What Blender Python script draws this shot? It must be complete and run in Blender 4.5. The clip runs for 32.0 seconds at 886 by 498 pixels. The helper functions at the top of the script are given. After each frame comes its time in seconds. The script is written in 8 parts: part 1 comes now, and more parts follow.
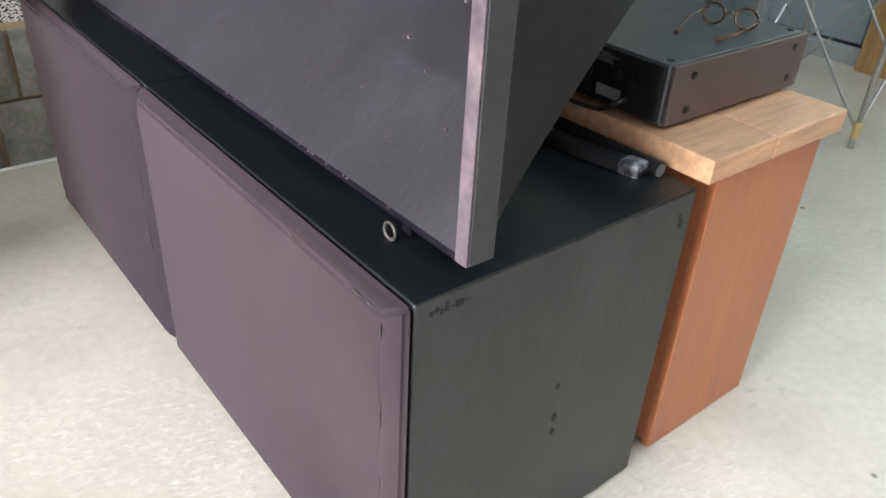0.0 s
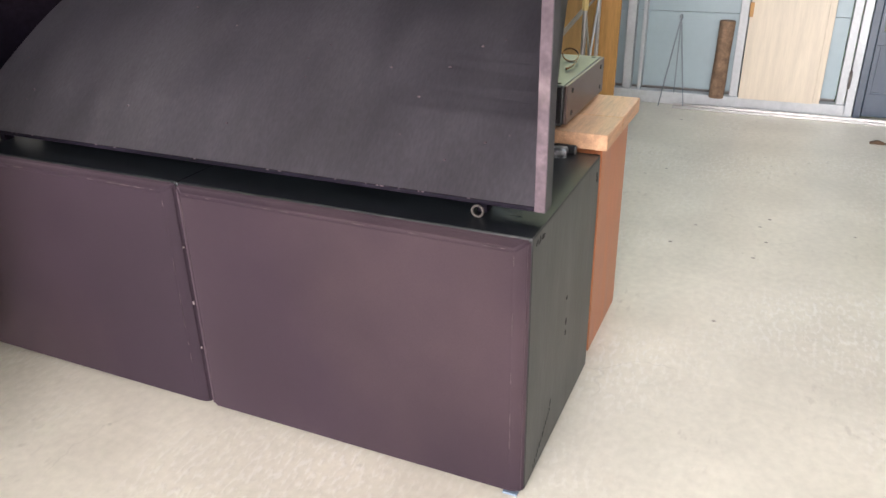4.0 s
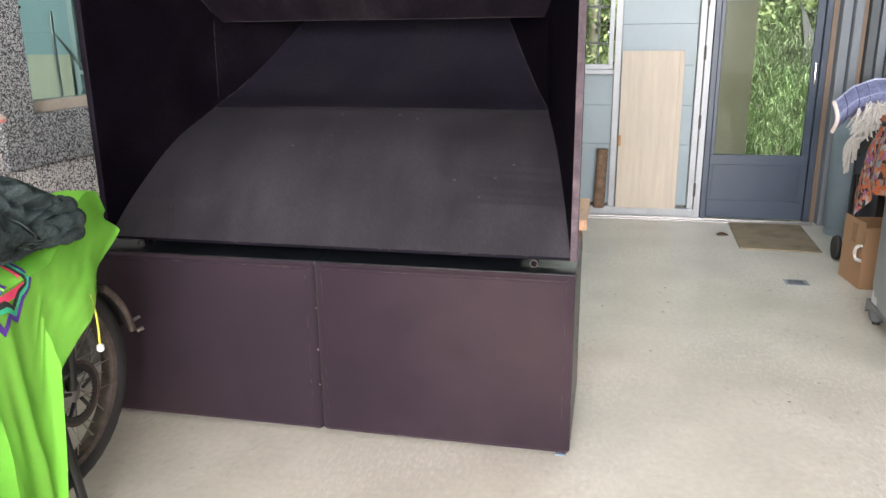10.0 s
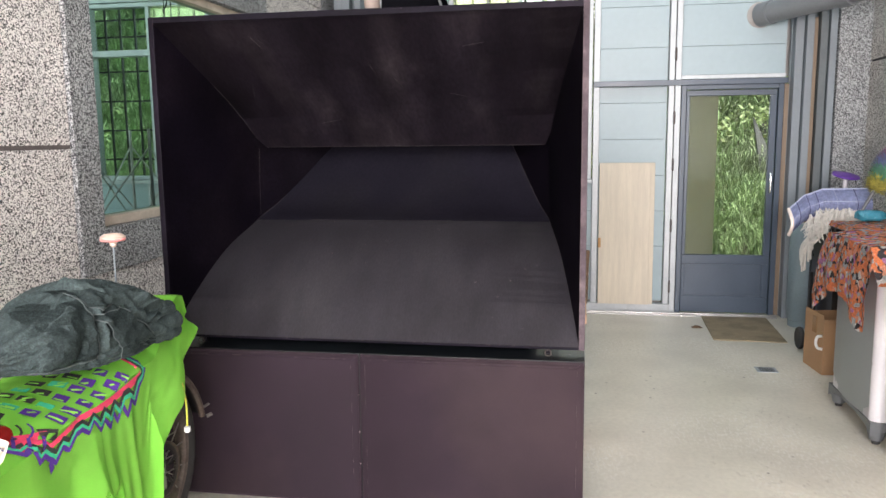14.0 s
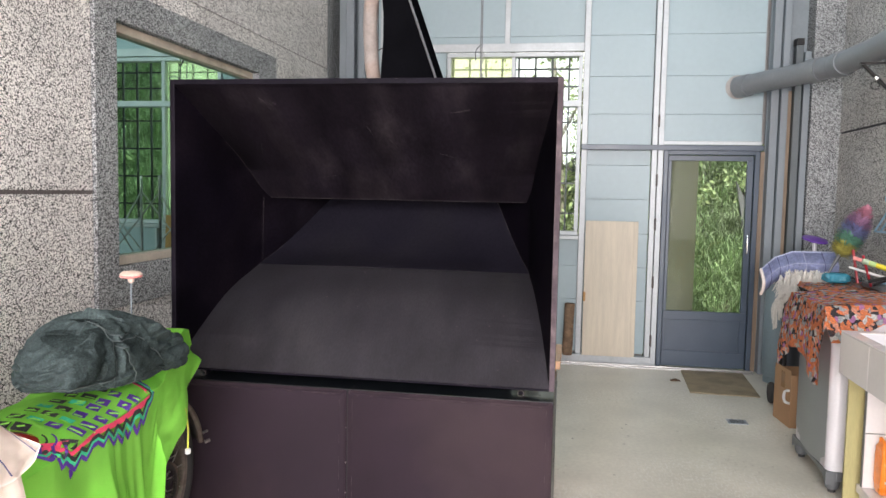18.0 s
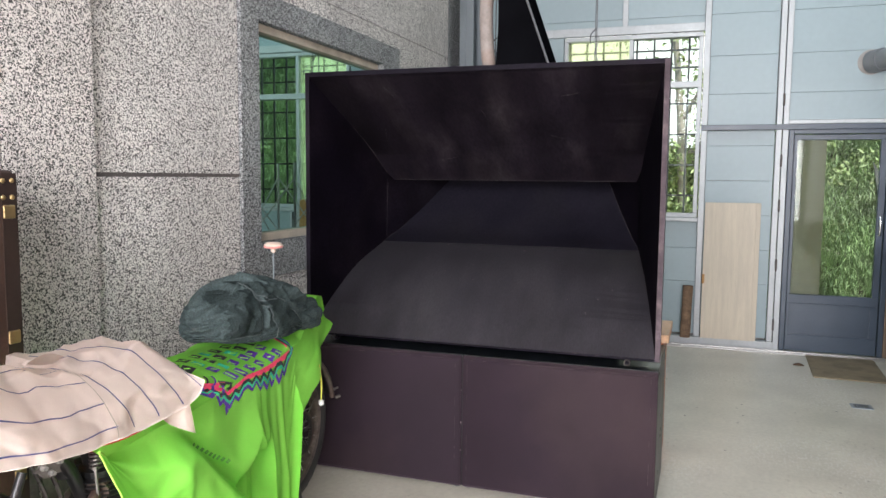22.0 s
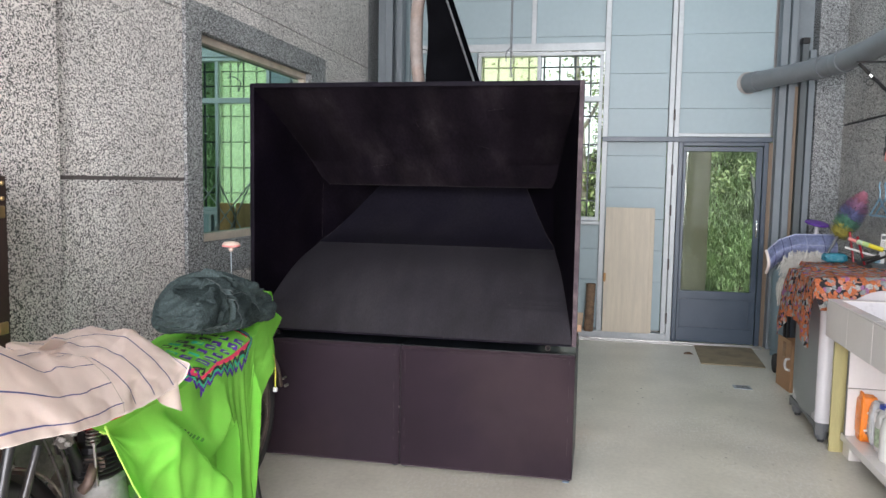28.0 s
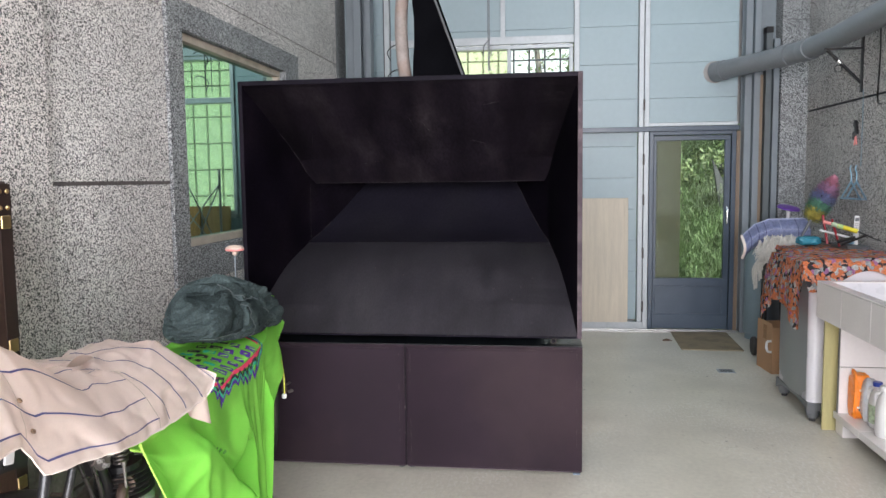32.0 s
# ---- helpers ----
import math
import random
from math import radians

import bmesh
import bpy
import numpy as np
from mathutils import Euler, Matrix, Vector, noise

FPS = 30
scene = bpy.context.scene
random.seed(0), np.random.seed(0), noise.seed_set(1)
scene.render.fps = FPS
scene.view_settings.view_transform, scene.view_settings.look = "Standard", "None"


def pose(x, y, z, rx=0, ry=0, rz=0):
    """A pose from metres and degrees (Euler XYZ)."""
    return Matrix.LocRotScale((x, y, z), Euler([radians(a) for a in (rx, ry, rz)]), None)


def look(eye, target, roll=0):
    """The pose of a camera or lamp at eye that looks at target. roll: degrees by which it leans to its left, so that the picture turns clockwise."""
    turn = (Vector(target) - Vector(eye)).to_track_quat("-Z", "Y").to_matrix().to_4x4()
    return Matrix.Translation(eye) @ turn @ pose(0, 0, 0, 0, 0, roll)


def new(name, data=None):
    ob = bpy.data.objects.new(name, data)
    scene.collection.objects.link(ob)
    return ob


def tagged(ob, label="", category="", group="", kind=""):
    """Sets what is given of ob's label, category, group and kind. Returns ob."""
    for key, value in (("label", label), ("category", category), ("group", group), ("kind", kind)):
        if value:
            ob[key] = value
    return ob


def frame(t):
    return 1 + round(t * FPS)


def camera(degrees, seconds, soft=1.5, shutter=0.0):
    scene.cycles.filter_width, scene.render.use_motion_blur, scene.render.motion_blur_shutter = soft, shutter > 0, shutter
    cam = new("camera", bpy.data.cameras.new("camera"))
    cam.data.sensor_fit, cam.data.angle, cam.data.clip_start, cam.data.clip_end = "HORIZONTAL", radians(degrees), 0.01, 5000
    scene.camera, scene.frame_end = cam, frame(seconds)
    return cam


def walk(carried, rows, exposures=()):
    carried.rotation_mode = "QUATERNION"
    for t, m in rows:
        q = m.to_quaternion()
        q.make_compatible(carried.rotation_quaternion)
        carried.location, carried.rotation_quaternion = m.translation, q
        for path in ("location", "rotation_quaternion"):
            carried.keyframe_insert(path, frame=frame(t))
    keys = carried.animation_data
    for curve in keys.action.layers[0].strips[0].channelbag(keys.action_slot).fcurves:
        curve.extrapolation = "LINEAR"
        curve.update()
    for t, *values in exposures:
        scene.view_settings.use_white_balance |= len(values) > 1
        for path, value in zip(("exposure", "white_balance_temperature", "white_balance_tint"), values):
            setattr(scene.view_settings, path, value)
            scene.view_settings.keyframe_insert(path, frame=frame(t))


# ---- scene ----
from mathutils.bvhtree import BVHTree

cam = camera(60.4, 32.0)
PATH = [
    (0, (-0.244, 0.162, 1.294), (0.85, 1.465, 0.243), 3.3),
    (0.5, (-0.35, 0.246, 1.298), (0.917, 1.346, 0.21), 2.0),
    (1, (-0.432, 0.281, 1.302), (0.938, 1.24, 0.204), 1.0),
    (1.5, (-0.516, 0.267, 1.32), (0.893, 1.189, 0.241), 0.0),
    (2, (-0.676, 0.258, 1.345), (0.77, 1.152, 0.293), -0.8),
    (2.5, (-0.81, 0.327, 1.353), (0.706, 1.162, 0.35), -1.4),
    (3, (-0.943, 0.409, 1.365), (0.641, 1.172, 0.411), -1.7),
    (3.5, (-1.041, 0.411, 1.374), (0.587, 1.147, 0.475), -1.1),
    (4, (-1.182, 0.36, 1.382), (0.466, 1.111, 0.534), -1.1),
    (4.5, (-1.258, 0.368, 1.38), (0.411, 1.124, 0.578), -0.5),
    (6.5, (-1.643, 0.61, 1.456), (0.127, 1.171, 0.716), -1.4),
    (7, (-1.795, 0.559, 1.489), (-0.009, 1.097, 0.767), -1.2),
    (7.5, (-1.857, 0.609, 1.469), (-0.047, 1.106, 0.778), -1.6),
    (8, (-1.948, 0.713, 1.451), (-0.122, 1.169, 0.775), -1.2),
    (8.5, (-2.014, 0.763, 1.467), (-0.18, 1.196, 0.799), -1.2),
    (9, (-2.101, 0.762, 1.478), (-0.256, 1.188, 0.835), -1.0),
    (9.5, (-2.273, 0.719, 1.496), (-0.411, 1.144, 0.903), -1.1),
    (10, (-2.353, 0.705, 1.519), (-0.471, 1.12, 0.984), -0.6),
    (10.5, (-2.409, 0.755, 1.5), (-0.5, 1.147, 1.049), -0.5),
    (11, (-2.446, 0.806, 1.472), (-0.519, 1.172, 1.086), -0.5),
    (11.5, (-2.51, 0.846, 1.477), (-0.57, 1.181, 1.124), -0.3),
    (12, (-2.55, 0.869, 1.483), (-0.604, 1.187, 1.146), -0.2),
    (12.5, (-2.603, 0.881, 1.53), (-0.657, 1.201, 1.195), -0.3),
    (13, (-2.68, 0.868, 1.582), (-0.735, 1.197, 1.256), -0.3),
    (13.5, (-2.794, 0.831, 1.629), (-0.848, 1.178, 1.323), -0.6),
    (15.5, (-3.014, 0.926, 1.648), (-1.044, 1.201, 1.438), 0.1),
    (16, (-3.047, 0.914, 1.657), (-1.073, 1.17, 1.466), 0.7),
    (16.5, (-3.091, 0.851, 1.655), (-1.116, 1.113, 1.484), 1.1),
    (17, (-3.14, 0.792, 1.665), (-1.166, 1.077, 1.505), 1.3),
    (17.5, (-3.18, 0.74, 1.658), (-1.211, 1.055, 1.509), 1.2),
    (18, (-3.199, 0.724, 1.659), (-1.235, 1.067, 1.507), 1.1),
    (18.5, (-3.206, 0.71, 1.648), (-1.247, 1.08, 1.49), 1.0),
    (19, (-3.239, 0.713, 1.641), (-1.285, 1.102, 1.473), 0.7),
    (19.5, (-3.28, 0.731, 1.636), (-1.327, 1.129, 1.462), 0.4),
    (20, (-3.329, 0.744, 1.643), (-1.38, 1.151, 1.462), 0.2),
    (20.5, (-3.352, 0.706, 1.633), (-1.408, 1.142, 1.452), 0.2),
    (21, (-3.373, 0.646, 1.638), (-1.44, 1.125, 1.458), 0.6),
    (21.5, (-3.413, 0.618, 1.627), (-1.516, 1.224, 1.45), 0.6),
    (22, (-3.438, 0.61, 1.619), (-1.557, 1.263, 1.431), 0.5),
    (22.5, (-3.481, 0.669, 1.614), (-1.576, 1.242, 1.411), 0.3),
    (23, (-3.562, 0.716, 1.618), (-1.633, 1.196, 1.403), 0.3),
    (23.5, (-3.612, 0.735, 1.62), (-1.669, 1.16, 1.41), 0.7),
    (24, (-3.656, 0.711, 1.626), (-1.709, 1.116, 1.423), 0.8),
    (24.5, (-3.683, 0.668, 1.621), (-1.733, 1.071, 1.425), 0.8),
    (25, (-3.703, 0.64, 1.625), (-1.754, 1.046, 1.436), 0.8),
    (25.5, (-3.725, 0.61, 1.632), (-1.778, 1.026, 1.449), 0.8),
    (27.5, (-3.844, 0.639, 1.622), (-1.893, 1.047, 1.454), 0.8),
    (28, (-3.869, 0.699, 1.623), (-1.917, 1.099, 1.45), 1.0),
    (28.5, (-3.883, 0.726, 1.619), (-1.931, 1.128, 1.443), 1.1),
    (29, (-3.873, 0.735, 1.613), (-1.933, 1.184, 1.433), 1.3),
    (29.5, (-3.846, 0.8, 1.601), (-1.916, 1.283, 1.397), 0.7),
    (30, (-3.834, 0.905, 1.609), (-1.884, 1.299, 1.401), 0.1),
    (30.5, (-3.877, 0.965, 1.615), (-1.914, 1.289, 1.414), -0.1),
    (31, (-3.884, 1.021, 1.618), (-1.915, 1.31, 1.421), -0.0),
    (31.5, (-3.884, 1.006, 1.624), (-1.912, 1.284, 1.433), -0.3),
    (32, (-3.862, 1.001, 1.617), (-1.888, 1.267, 1.435), -0.7),
]
walk(cam, [(t, look(eye, target, roll)) for t, eye, target, roll in PATH],
     [(0.0, 1.18, 5950, 9.5), (1.0, 1.13, 6130, 11), (2.5, 0.99, 6300, 13.5), (4.5, 0.92, 6350, 14.5), (7, 0.85, 6350, 14.5), (9, 0.70, 6250, 13.5), (13, 0.56, 6350, 12.5), (16, 0.42, 6350, 13), (21, 0.20, 6150, 11.5), (25, 0.04, 6050, 10), (32, 0.0, 5950, 10.5)])

# ---- world and light ----
world = bpy.data.worlds.new("sky")
scene.world = world
world.use_nodes = True
wn = world.node_tree
sky = wn.nodes.new("ShaderNodeTexSky")
sky.sky_type, sky.sun_disc = "NISHITA", False
sky.sun_elevation, sky.sun_rotation = radians(52), radians(200)
wn.nodes["Background"].inputs["Strength"].default_value = 0.15
wn.links.new(sky.outputs["Color"], wn.nodes["Background"].inputs["Color"])
sun = new("sun", bpy.data.lights.new("sun", "SUN"))
sun.data.energy, sun.data.angle, sun.data.color = 5.0, radians(3), (1.0, 0.96, 0.9)
sun.matrix_world = look((0, 0, 20), (8, 5, 0))


def area(name, eye, target, sx, sy, power, color):
    lamp = new(name, bpy.data.lights.new(name, "AREA"))
    lamp.data.shape, lamp.data.size, lamp.data.size_y = "RECTANGLE", sx, sy
    lamp.data.energy, lamp.data.color = power, color
    lamp.matrix_world = look(eye, target)
    return lamp


# daylight through the open front of the carport, behind the walk, and through the roof's skylight
area("open_front_daylight", (-7.2, 0.7, 2.35), (0, 0.9, 0.95), 4.2, 3.4, 800, (1.0, 0.94, 0.91))
area("roof_light_daylight", (2.2, -0.1, 4.62), (2.2, -0.1, 0), 2.2, 2.4, 34, (0.86, 0.98, 1.0))
# sky light on the outside of the rear window's frosted leaf
area("window_daylight", (4.53, 1.70, 2.14), (0, 1.70, 2.14), 0.62, 1.68, 3.6, (1.0, 1.0, 0.92))

# ---- materials ----
def mat(name, color, rough=0.6, metal=0.0, var=0.12, scale=6.0, fine=60.0, bump=0.15, dist=0.002, spec=0.5, stretch=(1, 1, 1), color2=None, amount=0.0, rvar=0.1):
    """A surface with large and fine variation of tone, a second tone in patches, and fine relief."""
    m = bpy.data.materials.new(name)
    m.use_nodes = True
    n, l = m.node_tree.nodes, m.node_tree.links
    b = n["Principled BSDF"]
    co = n.new("ShaderNodeTexCoord")
    mp = n.new("ShaderNodeMapping")
    mp.inputs["Scale"].default_value = stretch
    l.new(co.outputs["Object"], mp.inputs["Vector"])
    big, small = n.new("ShaderNodeTexNoise"), n.new("ShaderNodeTexNoise")
    big.inputs["Scale"].default_value, small.inputs["Scale"].default_value = scale, fine
    big.inputs["Detail"].default_value, small.inputs["Detail"].default_value = 5, 4
    for t in (big, small):
        l.new(mp.outputs["Vector"], t.inputs["Vector"])
    ramp = n.new("ShaderNodeMapRange")
    ramp.inputs["From Min"].default_value, ramp.inputs["From Max"].default_value = 0.3, 0.7
    ramp.inputs["To Min"].default_value, ramp.inputs["To Max"].default_value = 1 - var, 1 + var
    l.new(big.outputs["Fac"], ramp.inputs["Value"])
    ramp2 = n.new("ShaderNodeMapRange")
    ramp2.inputs["From Min"].default_value, ramp2.inputs["From Max"].default_value = 0.3, 0.7
    ramp2.inputs["To Min"].default_value, ramp2.inputs["To Max"].default_value = 1 - var * 0.6, 1 + var * 0.6
    l.new(small.outputs["Fac"], ramp2.inputs["Value"])
    mul = n.new("ShaderNodeMath")
    mul.operation = "MULTIPLY"
    l.new(ramp.outputs["Result"], mul.inputs[0])
    l.new(ramp2.outputs["Result"], mul.inputs[1])
    base = n.new("ShaderNodeMix")
    base.data_type = "RGBA"
    base.inputs["A"].default_value = (*color, 1)
    base.inputs["B"].default_value = (*(color2 or color), 1)
    patch = n.new("ShaderNodeTexNoise")
    patch.inputs["Scale"].default_value, patch.inputs["Detail"].default_value = scale * 0.6, 8
    l.new(mp.outputs["Vector"], patch.inputs["Vector"])
    pr = n.new("ShaderNodeMapRange")
    pr.inputs["From Min"].default_value, pr.inputs["From Max"].default_value = 0.5, 0.68
    pr.inputs["To Max"].default_value = amount
    l.new(patch.outputs["Fac"], pr.inputs["Value"])
    l.new(pr.outputs["Result"], base.inputs["Factor"])
    mixc = n.new("ShaderNodeVectorMath")
    mixc.operation = "SCALE"
    l.new(base.outputs["Result"], mixc.inputs[0])
    l.new(mul.outputs[0], mixc.inputs["Scale"])
    l.new(mixc.outputs["Vector"], b.inputs["Base Color"])
    rr = n.new("ShaderNodeMapRange")
    rr.inputs["To Min"].default_value, rr.inputs["To Max"].default_value = max(0.02, rough - rvar), min(1, rough + rvar)
    l.new(big.outputs["Fac"], rr.inputs["Value"])
    l.new(rr.outputs["Result"], b.inputs["Roughness"])
    b.inputs["Metallic"].default_value = metal
    b.inputs["Specular IOR Level"].default_value = spec
    bp = n.new("ShaderNodeBump")
    bp.inputs["Strength"].default_value, bp.inputs["Distance"].default_value = bump, dist
    l.new(small.outputs["Fac"], bp.inputs["Height"])
    l.new(bp.outputs["Normal"], b.inputs["Normal"])
    return m


def granite(name, light, dark, mid, scale=120.0, share=0.5, bump=0.9):
    """Washed aggregate: light and dark pebbles a few millimetres across, with weathering over them."""
    m = bpy.data.materials.new(name)
    m.use_nodes = True
    n, l = m.node_tree.nodes, m.node_tree.links
    b = n["Principled BSDF"]
    co = n.new("ShaderNodeTexCoord")
    v = n.new("ShaderNodeTexVoronoi")
    v.inputs["Scale"].default_value = scale
    wn, wa = n.new("ShaderNodeTexNoise"), n.new("ShaderNodeVectorMath")
    wn.inputs["Scale"].default_value, wa.operation = scale * 0.7, "MULTIPLY_ADD"
    wa.inputs[1].default_value = (0.6 / scale,) * 3
    l.new(co.outputs["Object"], wn.inputs["Vector"])
    l.new(wn.outputs["Color"], wa.inputs[0])
    l.new(co.outputs["Object"], wa.inputs[2])
    l.new(wa.outputs["Vector"], v.inputs["Vector"])
    sep = n.new("ShaderNodeSeparateColor")
    l.new(v.outputs["Color"], sep.inputs["Color"])
    cr = n.new("ShaderNodeValToRGB")
    cr.color_ramp.interpolation = "LINEAR"
    e = cr.color_ramp.elements
    e[0].position, e[0].color = 0.0, (*dark, 1)
    e[1].position, e[1].color = 1.0, (*light, 1)
    for p, c in ((share * 0.55, dark), (share, mid), (min(0.97, share + 0.25), light)):
        k = e.new(p)
        k.color = (*c, 1)
    l.new(sep.outputs["Red"], cr.inputs["Fac"])
    big = n.new("ShaderNodeTexNoise")
    big.inputs["Scale"].default_value, big.inputs["Detail"].default_value = 1.7, 6
    l.new(co.outputs["Object"], big.inputs["Vector"])
    mr = n.new("ShaderNodeMapRange")
    mr.inputs["From Min"].default_value, mr.inputs["From Max"].default_value = 0.3, 0.7
    mr.inputs["To Min"].default_value, mr.inputs["To Max"].default_value = 0.84, 1.1
    l.new(big.outputs["Fac"], mr.inputs["Value"])
    sc = n.new("ShaderNodeVectorMath")
    sc.operation = "SCALE"
    l.new(cr.outputs["Color"], sc.inputs[0])
    l.new(mr.outputs["Result"], sc.inputs["Scale"])
    l.new(sc.outputs["Vector"], b.inputs["Base Color"])
    b.inputs["Roughness"].default_value = 0.8
    bp = n.new("ShaderNodeBump")
    bp.inputs["Strength"].default_value, bp.inputs["Distance"].default_value = bump, 0.003
    bp.invert = True
    l.new(v.outputs["Distance"], bp.inputs["Height"])
    l.new(bp.outputs["Normal"], b.inputs["Normal"])
    return m


def glass(name, color, mirror, clear):
    """A tinted pane: part mirror, part see-through."""
    m = bpy.data.materials.new(name)
    m.use_nodes = True
    n, l = m.node_tree.nodes, m.node_tree.links
    out = n["Material Output"]
    n.remove(n["Principled BSDF"])
    g, t, mx = n.new("ShaderNodeBsdfGlossy"), n.new("ShaderNodeBsdfTransparent"), n.new("ShaderNodeMixShader")
    g.inputs["Color"].default_value, g.inputs["Roughness"].default_value = (*color, 1), 0.01
    t.inputs["Color"].default_value = (*clear, 1)
    mx.inputs["Fac"].default_value = mirror
    l.new(t.outputs[0], mx.inputs[1])
    l.new(g.outputs[0], mx.inputs[2])
    l.new(mx.outputs[0], out.inputs["Surface"])
    return m


def concrete():
    """Sealed concrete: cloudy tone, short trowel strokes, dark specks and a few hair cracks."""
    m = mat("concrete_floor", (0.580, 0.547, 0.462), 0.38, var=0.10, scale=2.2, fine=34, bump=0.24, dist=0.003, color2=(0.52, 0.487, 0.415), amount=0.6)
    n, l = m.node_tree.nodes, m.node_tree.links
    b = n["Principled BSDF"]
    src = b.inputs["Base Color"].links[0].from_socket
    co = n.new("ShaderNodeTexCoord")
    def fac(kind, scale, lo, hi, stretch=(1, 1, 1), out="Fac", feature=None, to=1.0):
        mp = n.new("ShaderNodeMapping")
        mp.inputs["Scale"].default_value = stretch
        l.new(co.outputs["Object"], mp.inputs["Vector"])
        t = n.new(kind)
        t.inputs["Scale"].default_value = scale
        if feature:
            t.feature = feature
        l.new(mp.outputs["Vector"], t.inputs["Vector"])
        r = n.new("ShaderNodeMapRange")
        r.inputs["From Min"].default_value, r.inputs["From Max"].default_value, r.inputs["To Max"].default_value = lo, hi, to
        l.new(t.outputs[out], r.inputs["Value"])
        return r.outputs["Result"]
    def layer(a, f, colour):
        x = n.new("ShaderNodeMix")
        x.data_type = "RGBA"
        x.inputs["B"].default_value = (*colour, 1)
        l.new(a, x.inputs["A"])
        l.new(f, x.inputs["Factor"])
        return x.outputs["Result"]
    def times(a, c):
        x = n.new("ShaderNodeMath")
        x.operation = "MULTIPLY"
        l.new(a, x.inputs[0])
        l.new(c, x.inputs[1])
        return x.outputs[0]
    strokes = times(fac("ShaderNodeTexNoise", 38, 0.50, 0.64, (0.7, 1.7, 1), to=0.55), fac("ShaderNodeTexNoise", 1.1, 0.45, 0.62))
    c = layer(src, strokes, (0.70, 0.68, 0.63))
    dark = times(fac("ShaderNodeTexNoise", 19, 0.60, 0.72, (0.8, 1.7, 1), to=0.5), fac("ShaderNodeTexNoise", 1.7, 0.48, 0.66))
    c = layer(c, dark, (0.34, 0.30, 0.25))
    specks = times(fac("ShaderNodeTexVoronoi", 7.5, 0.085, 0.04, out="Distance"), fac("ShaderNodeTexNoise", 5, 0.52, 0.60))
    c = layer(c, specks, (0.11, 0.09, 0.075))
    wn = n.new("ShaderNodeTexNoise")
    wn.inputs["Scale"].default_value, wn.inputs["Detail"].default_value = 4.0, 6
    bend = n.new("ShaderNodeVectorMath")
    bend.operation = "MULTIPLY_ADD"
    bend.inputs[1].default_value = (0.30, 0.30, 0.0)
    l.new(co.outputs["Object"], wn.inputs["Vector"])
    l.new(wn.outputs["Color"], bend.inputs[0])
    l.new(co.outputs["Object"], bend.inputs[2])
    vor = n.new("ShaderNodeTexVoronoi")
    vor.feature = "DISTANCE_TO_EDGE"
    vor.inputs["Scale"].default_value = 0.8
    l.new(bend.outputs["Vector"], vor.inputs["Vector"])
    wr = n.new("ShaderNodeMapRange")
    wr.inputs["From Min"].default_value, wr.inputs["From Max"].default_value, wr.inputs["To Max"].default_value = 0.0028, 0.001, 0.16
    l.new(vor.outputs["Distance"], wr.inputs["Value"])
    wob = wr.outputs["Result"]
    c = layer(c, times(wob, fac("ShaderNodeTexNoise", 2.3, 0.50, 0.58)), (0.22, 0.19, 0.16))
    l.new(c, b.inputs["Base Color"])
    grooves = n.new("ShaderNodeBump")
    grooves.inputs["Strength"].default_value, grooves.inputs["Distance"].default_value = 0.25, 0.004
    l.new(strokes, grooves.inputs["Height"])
    l.new(b.inputs["Normal"].links[0].from_socket, grooves.inputs["Normal"])
    l.new(grooves.outputs["Normal"], b.inputs["Normal"])
    return m


M = {}
M["floor"] = concrete()
M["granite"] = granite("washed_granite", (0.93, 0.885, 0.845), (0.055, 0.050, 0.048), (0.50, 0.465, 0.44), 190, 0.37)
M["granite_dark"] = granite("dark_granite_trim", (0.50, 0.51, 0.51), (0.045, 0.045, 0.048), (0.18, 0.185, 0.186), 185, 0.46)
M["panel"] = mat("pale_blue_wall_panel", (0.322, 0.402, 0.428), 0.4, var=0.04, scale=1.2, fine=20, bump=0.05)
M["silver"] = mat("silver_painted_steel", (0.46, 0.48, 0.49), 0.45, 0.2, var=0.1, scale=5, fine=50, bump=0.1)
M["grey_steel"] = mat("grey_painted_steel", (0.22, 0.25, 0.27), 0.45, 0.0, var=0.08, scale=3, fine=40, bump=0.05)
M["navy"] = mat("navy_grey_door_paint", (0.055, 0.075, 0.105), 0.35, 0.0, var=0.08, scale=4, fine=60, bump=0.05)
M["pipe"] = mat("grey_pvc", (0.185, 0.195, 0.205), 0.35, 0.0, var=0.07, scale=4, fine=40, bump=0.04)
M["black"] = mat("matt_black_paint", (0.0055, 0.0040, 0.0080), 0.6, 0.0, spec=0.10, var=0.4, scale=3, fine=70, bump=0.12, color2=(0.018, 0.013, 0.020), amount=0.45)
M["black_wood"] = mat("black_stained_wood", (0.0175, 0.0195, 0.0205), 0.38, 0.0, var=0.22, scale=3, fine=22, bump=0.3, stretch=(2.6, 2.6, 0.8), color2=(0.036, 0.040, 0.040), amount=0.6)
M["horn_outside"] = mat("grey_black_paint", (0.040, 0.041, 0.045), 0.55, var=0.2, scale=4, fine=50, bump=0.15, color2=(0.065, 0.064, 0.068), amount=0.5)
M["edge"] = mat("worn_lilac_edge", (0.085, 0.066, 0.075), 0.8, spec=0.05, var=0.3, scale=14, fine=90, color2=(0.22, 0.175, 0.18), amount=0.7)
M["cloth_grille"] = mat("plum_speaker_cloth", (0.0232, 0.0148, 0.0212), 0.75, var=0.20, scale=2.0, fine=500, bump=0.25, dist=0.001, spec=0.15, color2=(0.044, 0.029, 0.033), amount=0.75)
